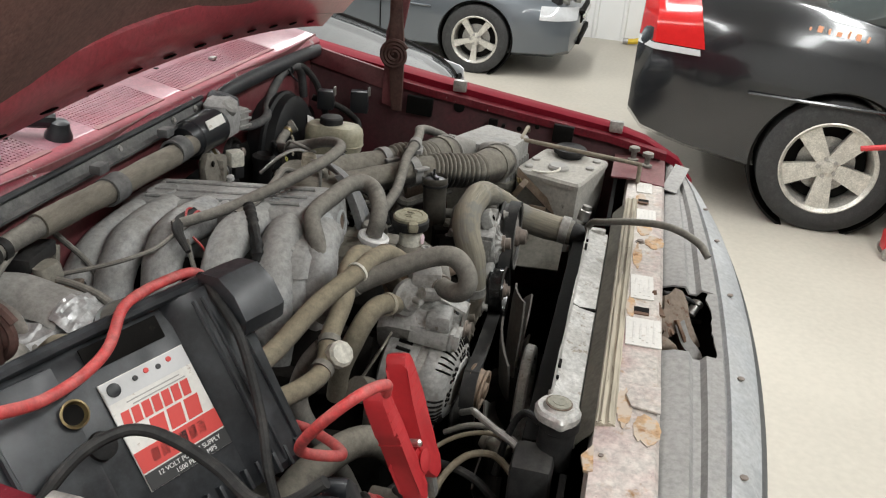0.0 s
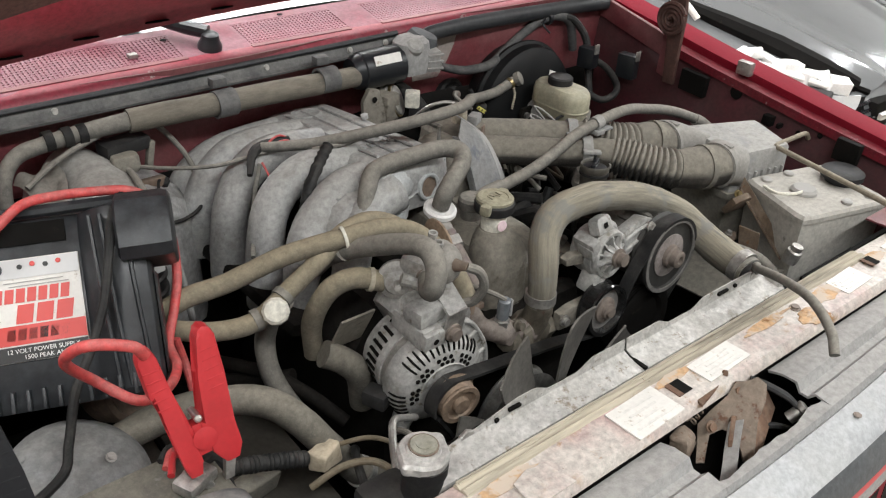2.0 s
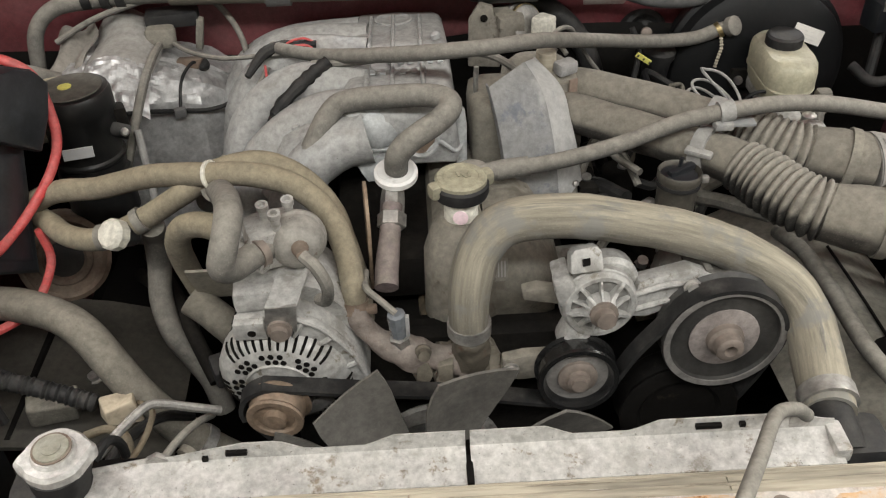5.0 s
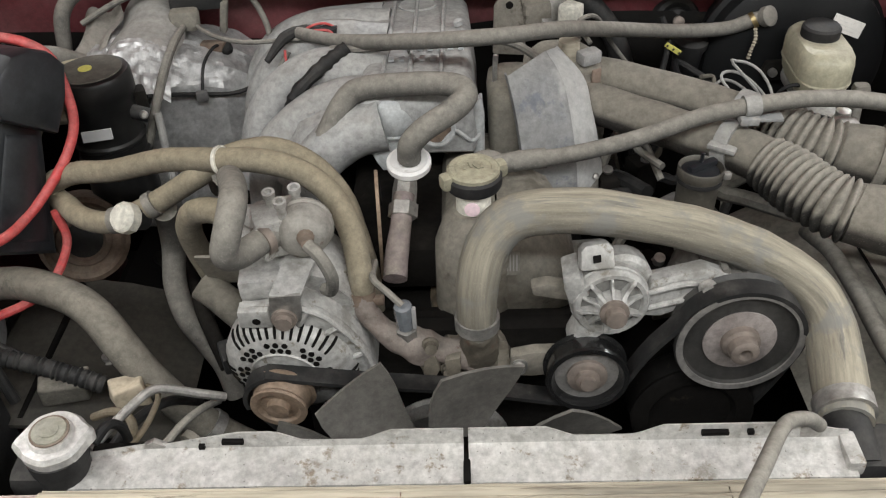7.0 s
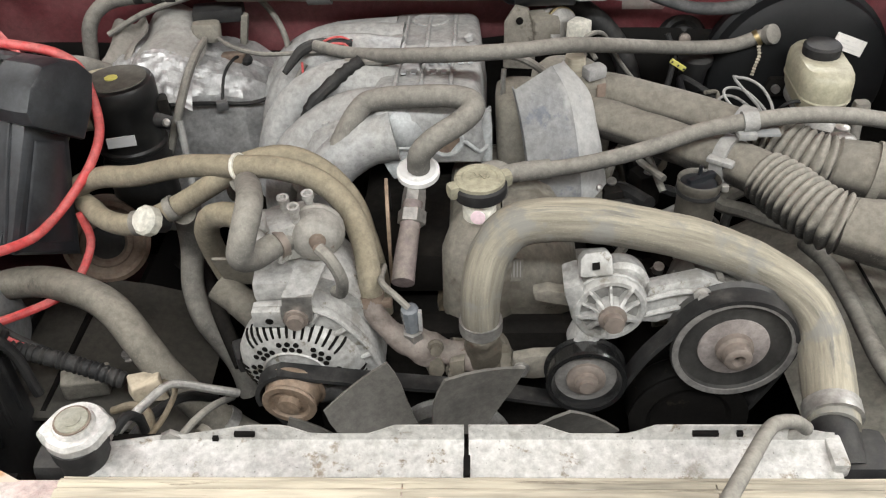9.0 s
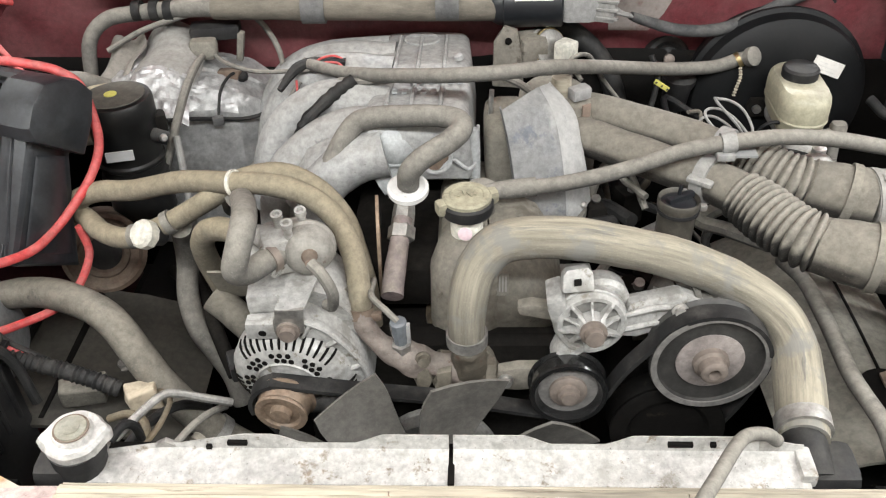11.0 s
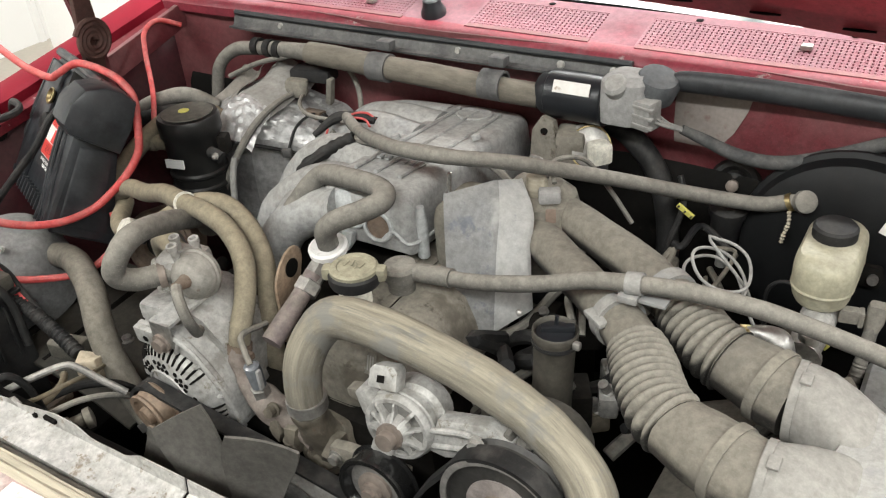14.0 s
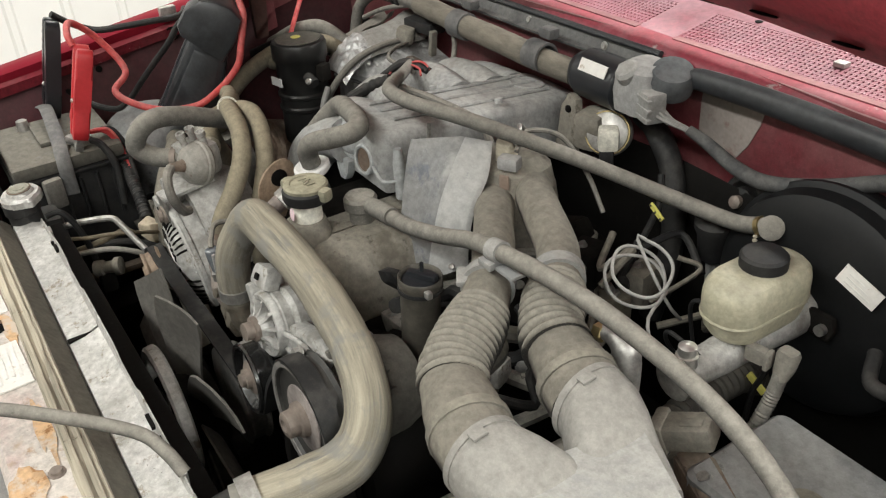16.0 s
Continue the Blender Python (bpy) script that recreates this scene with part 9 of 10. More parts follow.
part("foot", box((-0.278, 0.058, 0.925), (0.022, 0.022, 0.03), None, 0.005), ENGINE_DARK, lump)
wr = thing("ribbed_conduit", (-0.4, 0.15, 0.93), "black ribbed conduit with a taped tan wrap", "conduit")
part("conduit", tube([(-0.505, 0.160, 0.992), (-0.47, 0.160, 0.982), (-0.42, 0.156, 0.966), (-0.375, 0.150, 0.950)], 0.0095, 12, 20, wave=lambda s: 1 + 0.12 * math.sin(s * 1000)), RUBBER, wr)
part("wrap", crumple(box((-0.352, 0.148, 0.943), (0.034, 0.024, 0.028), Matrix.Rotation(0.5, 3, "Z"), 0.004, None, 4), 0.006, 50), mat("tan_paper_tape", (0.37, 0.315, 0.235), 0.85, 0, var=0.4, scale=40, bump=0.6), wr)
part("second_wrap", crumple(box((-0.432, 0.172, 0.925), (0.05, 0.03, 0.03), Matrix.Rotation(0.2, 3, "Z"), 0.004, None, 4), 0.006, 50), LOW_HOSE, wr)
for k in range(3):
    hose("battery_wire", [(-0.545, 0.125 + 0.012 * k, 1.045), (-0.53, 0.150 + 0.006 * k, 1.045), (-0.512, 0.165 + 0.003 * k, 1.018 + 0.004 * k), (-0.495, 0.163 + 0.004 * k, 0.993 + 0.004 * k), (-0.455, 0.160 + 0.003 * k, 0.978)], 0.0038, (RED_PLASTIC, RED_CABLE, RUBBER)[k], ("dark red dusty wire", "red dusty wire", "black dusty wire")[k] + " from the battery clamp", "wiring", 10)
for k, pts in enumerate(([(-0.30, 0.30, 0.94), (-0.33, 0.34, 0.92), (-0.40, 0.42, 0.90)], [(-0.27, 0.22, 0.90), (-0.30, 0.27, 0.93), (-0.33, 0.33, 0.94), (-0.38, 0.42, 0.93)])):
    hose("engine_bar", pts, 0.009, ENGINE_DARK, "dark bar deep beside the engine", "bar")

hose("pale_pipe", [(-0.345, 0.022, 0.992), (-0.334, 0.034, 1.000), (-0.317, 0.062, 1.005), (-0.298, 0.088, 1.008), (-0.284, 0.096, 1.002), (-0.264, 0.105, 0.986), (-0.240, 0.117, 0.966)], 0.0046, STEEL, "pale metal pipe bent beside the radiator tank", "pipe", 10)
# clutter deep in the bay on the driver's side
clutter = random.Random(7)
for k in range(30):
    x, y = clutter.uniform(0.13, 0.34), clutter.uniform(0.33, 0.60)
    z = clutter.uniform(0.96, 1.05)
    pts = [(x, y, z)]
    for j in range(3):
        x, y, z = x + clutter.uniform(-0.05, 0.05), y + clutter.uniform(-0.06, 0.06), z + clutter.uniform(-0.045, 0.04)
        pts.append((x, y, min(z, 1.06)))
    hose("engine_lead", pts, clutter.choice((0.003, 0.0045, 0.006, 0.009)), clutter.choice((RUBBER, RUBBER, BLACK_DUSTY, LOW_HOSE, RUBBER_DUST)), "dusty lead among the engine parts", "wiring", 8, group="engine leads")
for k in range(16):
    x, y, z = clutter.uniform(0.13, 0.28), clutter.uniform(0.24, 0.60), clutter.uniform(0.95, 1.02)
    e = thing("engine_fitting", (x, y, z), "small dusty fitting on the engine", "fitting", "engine fittings")
    m_ = clutter.choice((ALU, THERMO, VALVE, BLACK_DUSTY, ENGINE_DARK))
    part("body", box((x, y, z), (clutter.uniform(0.02, 0.05), clutter.uniform(0.02, 0.05), clutter.uniform(0.02, 0.05)), Matrix.Rotation(clutter.uniform(0, 3), 3, "Z"), 0.005), m_, e)
    part("stud", hexbolt((x, y, z + 0.012), (clutter.uniform(-0.5, 0.5), -0.4, 1), 0.006, 0.018), STEEL, e)

# ---- battery, booster pack and jump leads
BATTERY_TOP = mat("brown_dust_on_battery_lid", (0.05, 0.048, 0.042), 0.65, 0, dust=0.8, dust_col=(0.175, 0.163, 0.135), scale=10, bump=0.12, spots=0.3, spot_col=(0.20, 0.195, 0.18))
bat = thing("car_battery", (-0.594, 0.08, 0.82), "black dusty car battery with clamped terminals", "battery")
part("case", box((-0.594, 0.080, 0.918), (0.19, 0.165, 0.20), None, 0.006), BLACK_DUSTY, bat)
part("lid", box((-0.594, 0.080, 1.022), (0.198, 0.172, 0.022), None, 0.005), BATTERY_TOP, bat, "brown-dusted flat lid")
part("lid_rim", box((-0.594, 0.080, 1.006), (0.204, 0.178, 0.006), None, 0.002), BLACK_DUSTY, bat)
part("vent_cover", box((-0.615, 0.075, 1.036), (0.11, 0.045, 0.010), None, 0.004), BATTERY_TOP, bat)
for k in range(6):
    part("side_rib", box((-0.497, 0.010 + 0.026 * k, 0.955), (0.006, 0.005, 0.08), None, 0.002), BLACK_DUSTY, bat)
part("terminal_post", lathe((-0.530, 0.112, 1.030), (0, 0, 1), [(0, 0.011), (0.02, 0.009), (0.021, 0.005)], 16), STEEL, bat)
part("terminal_clamp", box((-0.528, 0.108, 1.044), (0.04, 0.026, 0.014), Matrix.Rotation(0.4, 3, "Z"), 0.004), STEEL, bat)
part("other_post", lathe((-0.66, 0.045, 1.030), (0, 0, 1), [(0, 0.011), (0.02, 0.009), (0.021, 0.005)], 16), STEEL, bat)
part("hold_down", tube([(-0.70, 0.086, 1.052), (-0.66, 0.088, 1.062), (-0.60, 0.084, 1.052), (-0.54, 0.078, 1.042), (-0.503, 0.073, 1.036), (-0.488, 0.071, 1.018), (-0.486, 0.070, 0.975)], [0.011] * 7, 10, flat=0.25), STRAP_GREY, bat, "flat grey metal strap")
part("ground_lead", tube([(-0.52, 0.12, 1.044), (-0.500, 0.135, 1.035), (-0.482, 0.145, 1.00), (-0.47, 0.14, 0.94)], 0.006, 10), RUBBER, bat)
part("side_clamp", box((-0.484, 0.045, 0.985), (0.016, 0.03, 0.05), Matrix.Rotation(0.2, 3, "Z"), 0.006), RUBBER_DUST, bat)
part("tray", box((-0.594, 0.080, 0.812), (0.22, 0.20, 0.012), None, 0.004), RUST, bat)

pack = thing("jump_starter", (-0.56, 0.37, 0.98), "black portable jump starter with a red and white label", "jump starter")
PO = Vector((-0.581, 0.351, 1.132))
PU = Vector((0.0865, -0.0375, 0.0045)).normalized()
PV = Vector((0.022, 0.0625, 0.086))
PV = (PV - PU * PV.dot(PU)).normalized()
PN = PU.cross(PV)


def pk(u, v, n=0.0):
    return PO + PU * u + PV * v + PN * n


PM = Matrix((PU, PV, PN)).transposed()


def pack_box(u, v, n, su, sv, sn, bevel=0.004):
    return box(pk(u, v, n), (su, sv, sn), PM, bevel)


def pack_ring(u, front, back=0.0, grow=0.0):
    """A section across the pack: the front swells by the given amount, the back leans away towards the foot."""
    return [pk(u, v + (grow if v > 0 else -grow), n) for v, n in ((-0.108, front * 0.4 - 0.004), (-0.10, front * 0.5), (0.0, front * 0.8), (0.075, front), (0.098, front - 0.010), (0.104, front - 0.024), (0.100, -0.026 + back), (0.03, -0.038 + back), (-0.04, -0.062 + back), (-0.104, -0.086 + back))]


part("case", loft([pack_ring(-0.170, -0.012, 0.01, -0.008), pack_ring(-0.164, -0.002), pack_ring(-0.052, 0.0), pack_ring(0.050, 0.0), pack_ring(0.056, 0.008), pack_ring(0.072, 0.024), pack_ring(0.088, 0.032), pack_ring(0.108, 0.031), pack_ring(0.118, 0.026), pack_ring(0.122, 0.018, 0.008, -0.004)]), PACK_BLACK, pack)
part("top_rim", tube([pk(-0.166, 0.101, -0.006), pk(-0.05, 0.104, -0.004), pk(0.05, 0.105, 0.0), pk(0.10, 0.105, 0.006)], 0.007, 8), PACK_BLACK, pack)
part("handle_recess", pack_box(-0.005, 0.081, 0.0005, 0.085, 0.024, 0.003, 0.001), GRIME_SHADE, pack)
for k, u in enumerate((0.070, 0.081, 0.104)):
    part("panel_ridge", tube([pk(u - 0.004, 0.088, 0.030), pk(u, 0.0, 0.026), pk(u + 0.006, -0.098, 0.015)], 0.0026, 6), PACK_BLACK, pack)
part("left_panel", pack_box(-0.112, 0.0, 0.001, 0.07, 0.18, 0.010, 0.004), PACK_BLACK, pack)
part("panel_edge", tube([pk(-0.150, 0.09, 0.003), pk(-0.148, 0.0, 0.006), pk(-0.144, -0.10, 0.004)], 0.003, 6), PACK_BLACK, pack)
part("socket", ringlathe(pk(-0.080, 0.042, 0.006), PN, [(0, 0.009), (0.003, 0.013), (0.005, 0.0135), (0.006, 0.0115), (0.001, 0.0095)], 28), BRASS, pack, "round brass-lined socket")
part("socket_well", lathe(pk(-0.080, 0.042, 0.0045), PN, [(0, 0.010), (0.0025, 0.010), (0.003, 0.003)], 20), GRIME_SHADE, pack)
part("socket_cap", lathe(pk(-0.070, 0.005, 0.005), PN, [(0, 0.014), (0.006, 0.013), (0.008, 0.009)], 20), RUBBER, pack)


def hood_ring(u, k=1.0):
    c = (0.068, 0.012)
    pts = ((0.030, -0.034), (0.034, 0.040), (0.046, 0.052), (0.074, 0.053), (0.098, 0.042), (0.110, 0.020), (0.113, -0.006), (0.105, -0.028), (0.07, -0.036))
    return [pk(u, c[0] + (v - c[0]) * k, c[1] + (n - c[1]) * k) for v, n in pts]


part("clamp_holder", loft([hood_ring(0.092, 0.86), hood_ring(0.095), hood_ring(0.142), hood_ring(0.149, 0.95), hood_ring(0.151, 0.86)]), PACK_BLACK, pack, "black hooded clamp holder")
part("side_recess", loft([[pk(0.1235, v, n) for v, n in ((0.02, 0.012), (0.025, -0.028), (-0.04, -0.05), (-0.09, -0.07), (-0.092, 0.002))], [pk(0.1255, v, n) for v, n in ((0.015, 0.009), (0.02, -0.025), (-0.04, -0.046), (-0.086, -0.064), (-0.088, -0.001))]]), PACK_BLACK, pack)
for k in range(18):
    part("foot_rib", pack_box(-0.158 + 0.0155 * k, -0.096, 0.004 + (0.010 if k > 14 else 0.0), 0.004, 0.022, 0.010, 0.001), PACK_BLACK, pack)
lbl = part("label", pack_box(0, 0, 0.0025, 0.095, 0.110, 0.002, 0.0), STICKER, pack, "white, grey and red printed label")


def on_label(name, u, v, w, h, m, skew=0.0):
    o = pk(u, v, 0.0037)
    return part(name, prism([(-w / 2 - skew, -h / 2), (w / 2 - skew, -h / 2), (w / 2 + skew, h / 2), (-w / 2 + skew, h / 2)], o, PU, PV, 0.0006), m, lbl)


on_label("grey_band", 0.0, 0.044, 0.094, 0.020, LABEL_GREY)
on_label("red_band", 0.0, -0.0265, 0.0945, 0.0205, INK_RED)
on_label("black_band", 0.0, -0.0465, 0.0945, 0.0165, INK_BLACK)
for k in range(7):
    on_label("emblem_bar", -0.037 + 0.0112 * k, 0.0155 - 0.0 * k, 0.0088, 0.015, INK_RED, 0.0012)
for k in range(3):
    on_label("emblem_bar", -0.012 + 0.020 * k, -0.0045, 0.0165, 0.020, INK_RED, 0.002)
for k in range(6):
    p = on_label("model_bar", -0.028 + 0.0108 * k, -0.0262, 0.0082, 0.012, INK_BLACK, 0.001)
for k in range(4):
    part("lamp_dot", lathe(pk(-0.012 + 0.013 * k, 0.046 + 0.002 * (k % 2), 0.0045), PN, [(0, 0.0028), (0.0012, 0.0026), (0.0014, 0.001)], 12), INK_RED if k % 2 else INK_BLACK, lbl)
part("push_button", lathe(pk(-0.036, 0.045, 0.0042), PN, [(0, 0.0068), (0.002, 0.0066), (0.003, 0.004)], 18), PACK_BLACK, lbl)
for k in range(2):
    on_label("thin_line", 0.0 + 0.005 * k, 0.0295 - 0.004 * k, 0.06, 0.0012, BARS_GREY)


def words(text, u, v, size):
    cu = bpy.data.curves.new("printed_words", "FONT")
    cu.body, cu.size, cu.extrude, cu.align_x, cu.align_y = text, size, 0.0002, "CENTER", "CENTER"
    tmp = new("printed_words", cu)
    me = bpy.data.meshes.new_from_object(tmp.evaluated_get(bpy.context.evaluated_depsgraph_get()))
    bpy.data.objects.remove(tmp)
    me.transform(Matrix.Translation(pk(u, v, 0.0048)) @ PM.to_4x4())
    me.materials.clear()
    me.materials.append(INK_WHITE)
    ob = new("printed_words", me)
    ob.parent = lbl
    ob.matrix_parent_inverse = Matrix.Identity(4)
    return ob


words("12 VOLT POWER SUPPLY", 0.002, -0.0435, 0.0066)
words("1500 PEAK AMPS", 0.006, -0.0505, 0.0066)

lead = thing("jump_lead", (-0.5, 0.25, 1.0), "red jump lead looping from the pack to its clamp", "cable")
part("upper_loop", tube([(-0.80, 0.405, 1.255), (-0.735, 0.402, 1.225), (-0.687, 0.401, 1.206), (-0.635, 0.399, 1.199), (-0.602, 0.392, 1.212), (-0.565, 0.400, 1.230), (-0.53, 0.402, 1.230), (-0.49, 0.398, 1.226), (-0.455, 0.388, 1.222), (-0.432, 0.382, 1.205), (-0.420, 0.366, 1.168), (-0.420, 0.357, 1.140), (-0.428, 0.340, 1.116), (-0.445, 0.318, 1.092), (-0.466, 0.291, 1.071), (-0.478, 0.245, 1.072), (-0.508, 0.205, 1.083), (-0.545, 0.185, 1.10), (-0.575, 0.215, 1.12), (-0.605, 0.19, 1.172), (-0.595, 0.155, 1.208), (-0.560, 0.140, 1.202), (-0.548, 0.142, 1.185)], 0.0055, 16, 7), RED_CABLE, lead)
part("low_run", tube([(-0.45, 0.31, 1.06), (-0.445, 0.30, 1.02), (-0.46, 0.25, 0.995), (-0.50, 0.20, 1.0), (-0.54, 0.15, 1.02)], 0.005, 10), RED_CABLE, lead)
hose("fender_lead", [(-0.545, 0.49, 1.10), (-0.57, 0.523, 1.139), (-0.63, 0.575, 1.175), (-0.65, 0.60, 1.20), (-0.66, 0.64, 1.205), (-0.64, 0.67, 1.19)], 0.0042, RED_CABLE, "thin red lead along the wing", "wiring")
blk = thing("black_jump_lead", (-0.6, 0.3, 1.0), "black jump lead arching over the pack", "cable")
part("cable", tube([(-0.468, 0.369, 1.228), (-0.492, 0.340, 1.220), (-0.513, 0.306, 1.196), (-0.532, 0.283, 1.160), (-0.558, 0.261, 1.127), (-0.588, 0.241, 1.092), (-0.610, 0.215, 1.056), (-0.63, 0.19, 1.04), (-0.70, 0.15, 1.05), (-0.78, 0.12, 1.08)], 0.0052, 10, 7), RUBBER, blk)
part("far_cable", tube([(-0.80, 0.40, 1.06), (-0.745, 0.385, 1.125), (-0.70, 0.368, 1.162), (-0.66, 0.352, 1.166), (-0.648, 0.330, 1.166), (-0.655, 0.295, 1.166), (-0.672, 0.25, 1.163), (-0.695, 0.21, 1.160), (-0.708, 0.175, 1.175), (-0.702, 0.145, 1.20)], 0.0056, 10), RUBBER, blk)


def spring_clamp(name, hinge, t1, t2, tip, grip_mat, label):
    c = thing(name, hinge, label, "clamp")
    H, T1, T2, TP = Vector(hinge), Vector(t1), Vector(t2), Vector(tip)
    e1 = (T1 - T2).normalized()
    mid = (T1 + T2) / 2
    e2 = (mid - H)
    e2 = (e2 - e1 * e2.dot(e1)).normalized()
    e3 = e1.cross(e2)

    def to2(p):
        d = p - H
        return d.dot(e1), d.dot(e2)

    for T, s in ((T1, 1), (T2, -1)):
        x, y = to2(T)
        w = 0.0095
        poly = [(x - w, y - 0.004), (x - w * 0.7, y + 0.005), (x, y + 0.009), (x + w * 0.7, y + 0.005), (x + w, y - 0.004), (0.5 * (x + 0.024 * s) + w * 1.1, 0.5 * y + 0.01), (0.020 * s + 0.013, 0.012), (0.021 * s + 0.012, -0.022), (0.019 * s + 0.007, -0.036), (0.019 * s - 0.007, -0.036), (0.015 * s - 0.012, -0.020), (0.012 * s - 0.012, 0.014), (0.5 * (x + 0.024 * s) - w * 1.1, 0.5 * y + 0.01)]
        part("grip", prism(poly, H - e3 * 0.012, e1, e2, 0.024, 0.005), grip_mat, c)
        for k in range(5):
            f = 0.45 + 0.1 * k
            part("grip_rib", box(H + e1 * (x * f + 0.022 * s * (1 - f)) + e2 * (y * f), (0.017, 0.0022, 0.0247), Matrix((e1, e2, e3)).transposed(), 0.001), grip_mat, c)
        part("jaw", prism([(0.019 * s - 0.006, -0.030), (0.019 * s + 0.006, -0.030), (0.010 * s + 0.005, -0.056), (0.010 * s - 0.005, -0.056)], H - e3 * 0.006, e1, e2, 0.012, 0.002), STEEL, c)
    part("web", prism([(-0.016, -0.018), (0.016, -0.018), (0.014, 0.016), (-0.014, 0.016)], H - e3 * 0.009, e1, e2, 0.018, 0.003), grip_mat, c)
    part("rivet", lathe(H - e3 * 0.013, e3, [(0, 0.012), (0.002, 0.012), (0.004, 0.010), (0.024, 0.010), (0.026, 0.012), (0.028, 0.006)], 20), grip_mat, c)
    part("hinge_pin", lathe(H + e2 * 0.022 - e3 * 0.013, e3, [(0, 0.004), (0.026, 0.004), (0.028, 0.002)], 12), ZINC, c)
    return c


spring_clamp("red_spring_clamp", (-0.512, 0.118, 1.088), (-0.490, 0.146, 1.186), (-0.546, 0.152, 1.178), (-0.532, 0.112, 1.062), RED_PLASTIC, "red vinyl spring clamp gripping the battery post")
spring_clamp("black_spring_clamp", (-0.700, 0.108, 1.065), (-0.688, 0.140, 1.185), (-0.712, 0.142, 1.185), (-0.70, 0.10, 1.03), BLACK_PLASTIC, "black spring clamp gripping the battery post")

# ---- parked cars


def wheel(parent, centre, out, r, w, spokes, wide=0.15):
    a = Vector(out)
    c = Vector(centre)
    part("tyre", ringlathe(c - a * w, a, [(0, r * 0.67), (0, r * 0.93), (w * 0.1, r), (w * 0.9, r), (w * 0.98, r * 0.95), (w * 1.03, r * 0.80), (w * 1.0, r * 0.69), (w * 0.9, r * 0.67)], 48), TYRE, parent, "black road tyre")
    rim = part("rim", ringlathe(c - a * w * 0.9, a, [(0, r * 0.60), (0, r * 0.66), (w * 0.78, r * 0.665), (w * 0.90, r * 0.70), (w * 0.92, r * 0.68), (w * 0.84, r * 0.635), (w * 0.35, r * 0.60)], 48), RIM, parent, "dull silver alloy rim")
    _, b, d = frame_of(a)
    part("rim_shadow", lathe(c - a * w * 0.60, a, [(0, r * 0.58), (0.004, r * 0.58), (0.005, r * 0.3)], 30), GRIME_SHADE, rim)
    part("brake_disc", lathe(c - a * w * 0.5, a, [(0, r * 0.42), (0.006, r * 0.42), (0.008, r * 0.2)], 28), STEEL, rim, "dull steel brake disc")
    for k in range(spokes):
        t = 2 * math.pi * k / spokes + 0.3
        dd, tt = b * math.cos(t) + d * math.sin(t), -b * math.sin(t) + d * math.cos(t)
        wi, wo = r * wide * 0.62, r * wide
        o = c - a * w * 0.22
        part("spoke", loft([[o + dd * r * 0.14 + tt * wi - a * 0.01, o + dd * r * 0.14 - tt * wi - a * 0.01, o + dd * r * 0.14 - tt * wi + a * 0.016, o + dd * r * 0.14 + tt * wi + a * 0.016],
                            [o + dd * r * 0.63 + tt * wo - a * 0.01, o + dd * r * 0.63 - tt * wo - a * 0.01, o + dd * r * 0.63 - tt * wo + a * 0.022, o + dd * r * 0.63 + tt * wo + a * 0.022]]), RIM, rim)
    part("hub_cap", lathe(c - a * w * 0.26, a, [(0, r * 0.19), (0.02, r * 0.18), (0.026, r * 0.10), (0.03, r * 0.09), (0.032, r * 0.03)], 24), RIM, rim)
    for k in range(5):
        t = 2 * math.pi * k / 5
        part("wheel_nut", hexbolt(c - a * (w * 0.26 - 0.018) + (b * math.cos(t) + d * math.sin(t)) * r * 0.135, a, 0.011, 0.012), STEEL, rim)


def car_body(stations, S, place):
    """Rings across the car: rows of (y, half width, sill z, belt z, top z, top half width)."""
    rings = []
    for y, hw, zs, zb, zt, tw in stations:
        half = [(hw * 0.80, zs), (hw * 0.96, zs + 0.05), (hw, (zs + zb) / 2), (hw * 0.985, zb - 0.05), (hw * 0.95, zb), ((hw * 0.95 + tw) / 2, (zb + zt) / 2 + 0.01), (tw, zt - 0.015), (tw * 0.55, zt + 0.028)]
        pts = [(x, z) for x, z in half] + [(-x, z) for x, z in reversed(half)]
        rings.append([place((x * S, y * S, z * S)) for x, z in pts])
    return loft(rings)


def skin(st, y, z):
    """Half width of the body at a station and height."""
    def at(row):
        _, hw, zs, zb, zt, tw = row
        zz = [zs, zs + 0.05, (zs + zb) / 2, zb - 0.05, zb, (zb + zt) / 2 + 0.01, zt - 0.015]
        return float(np.interp(z, zz, [hw * 0.80, hw * 0.96, hw, hw * 0.985, hw * 0.95, (hw * 0.95 + tw) / 2, tw]))
    for a, b in zip(st, st[1:]):
        if a[0] <= y <= b[0]:
            k = (y - a[0]) / (b[0] - a[0])
            return at(a) * (1 - k) + at(b) * k
    return at(st[-1] if y > 2 else st[0])


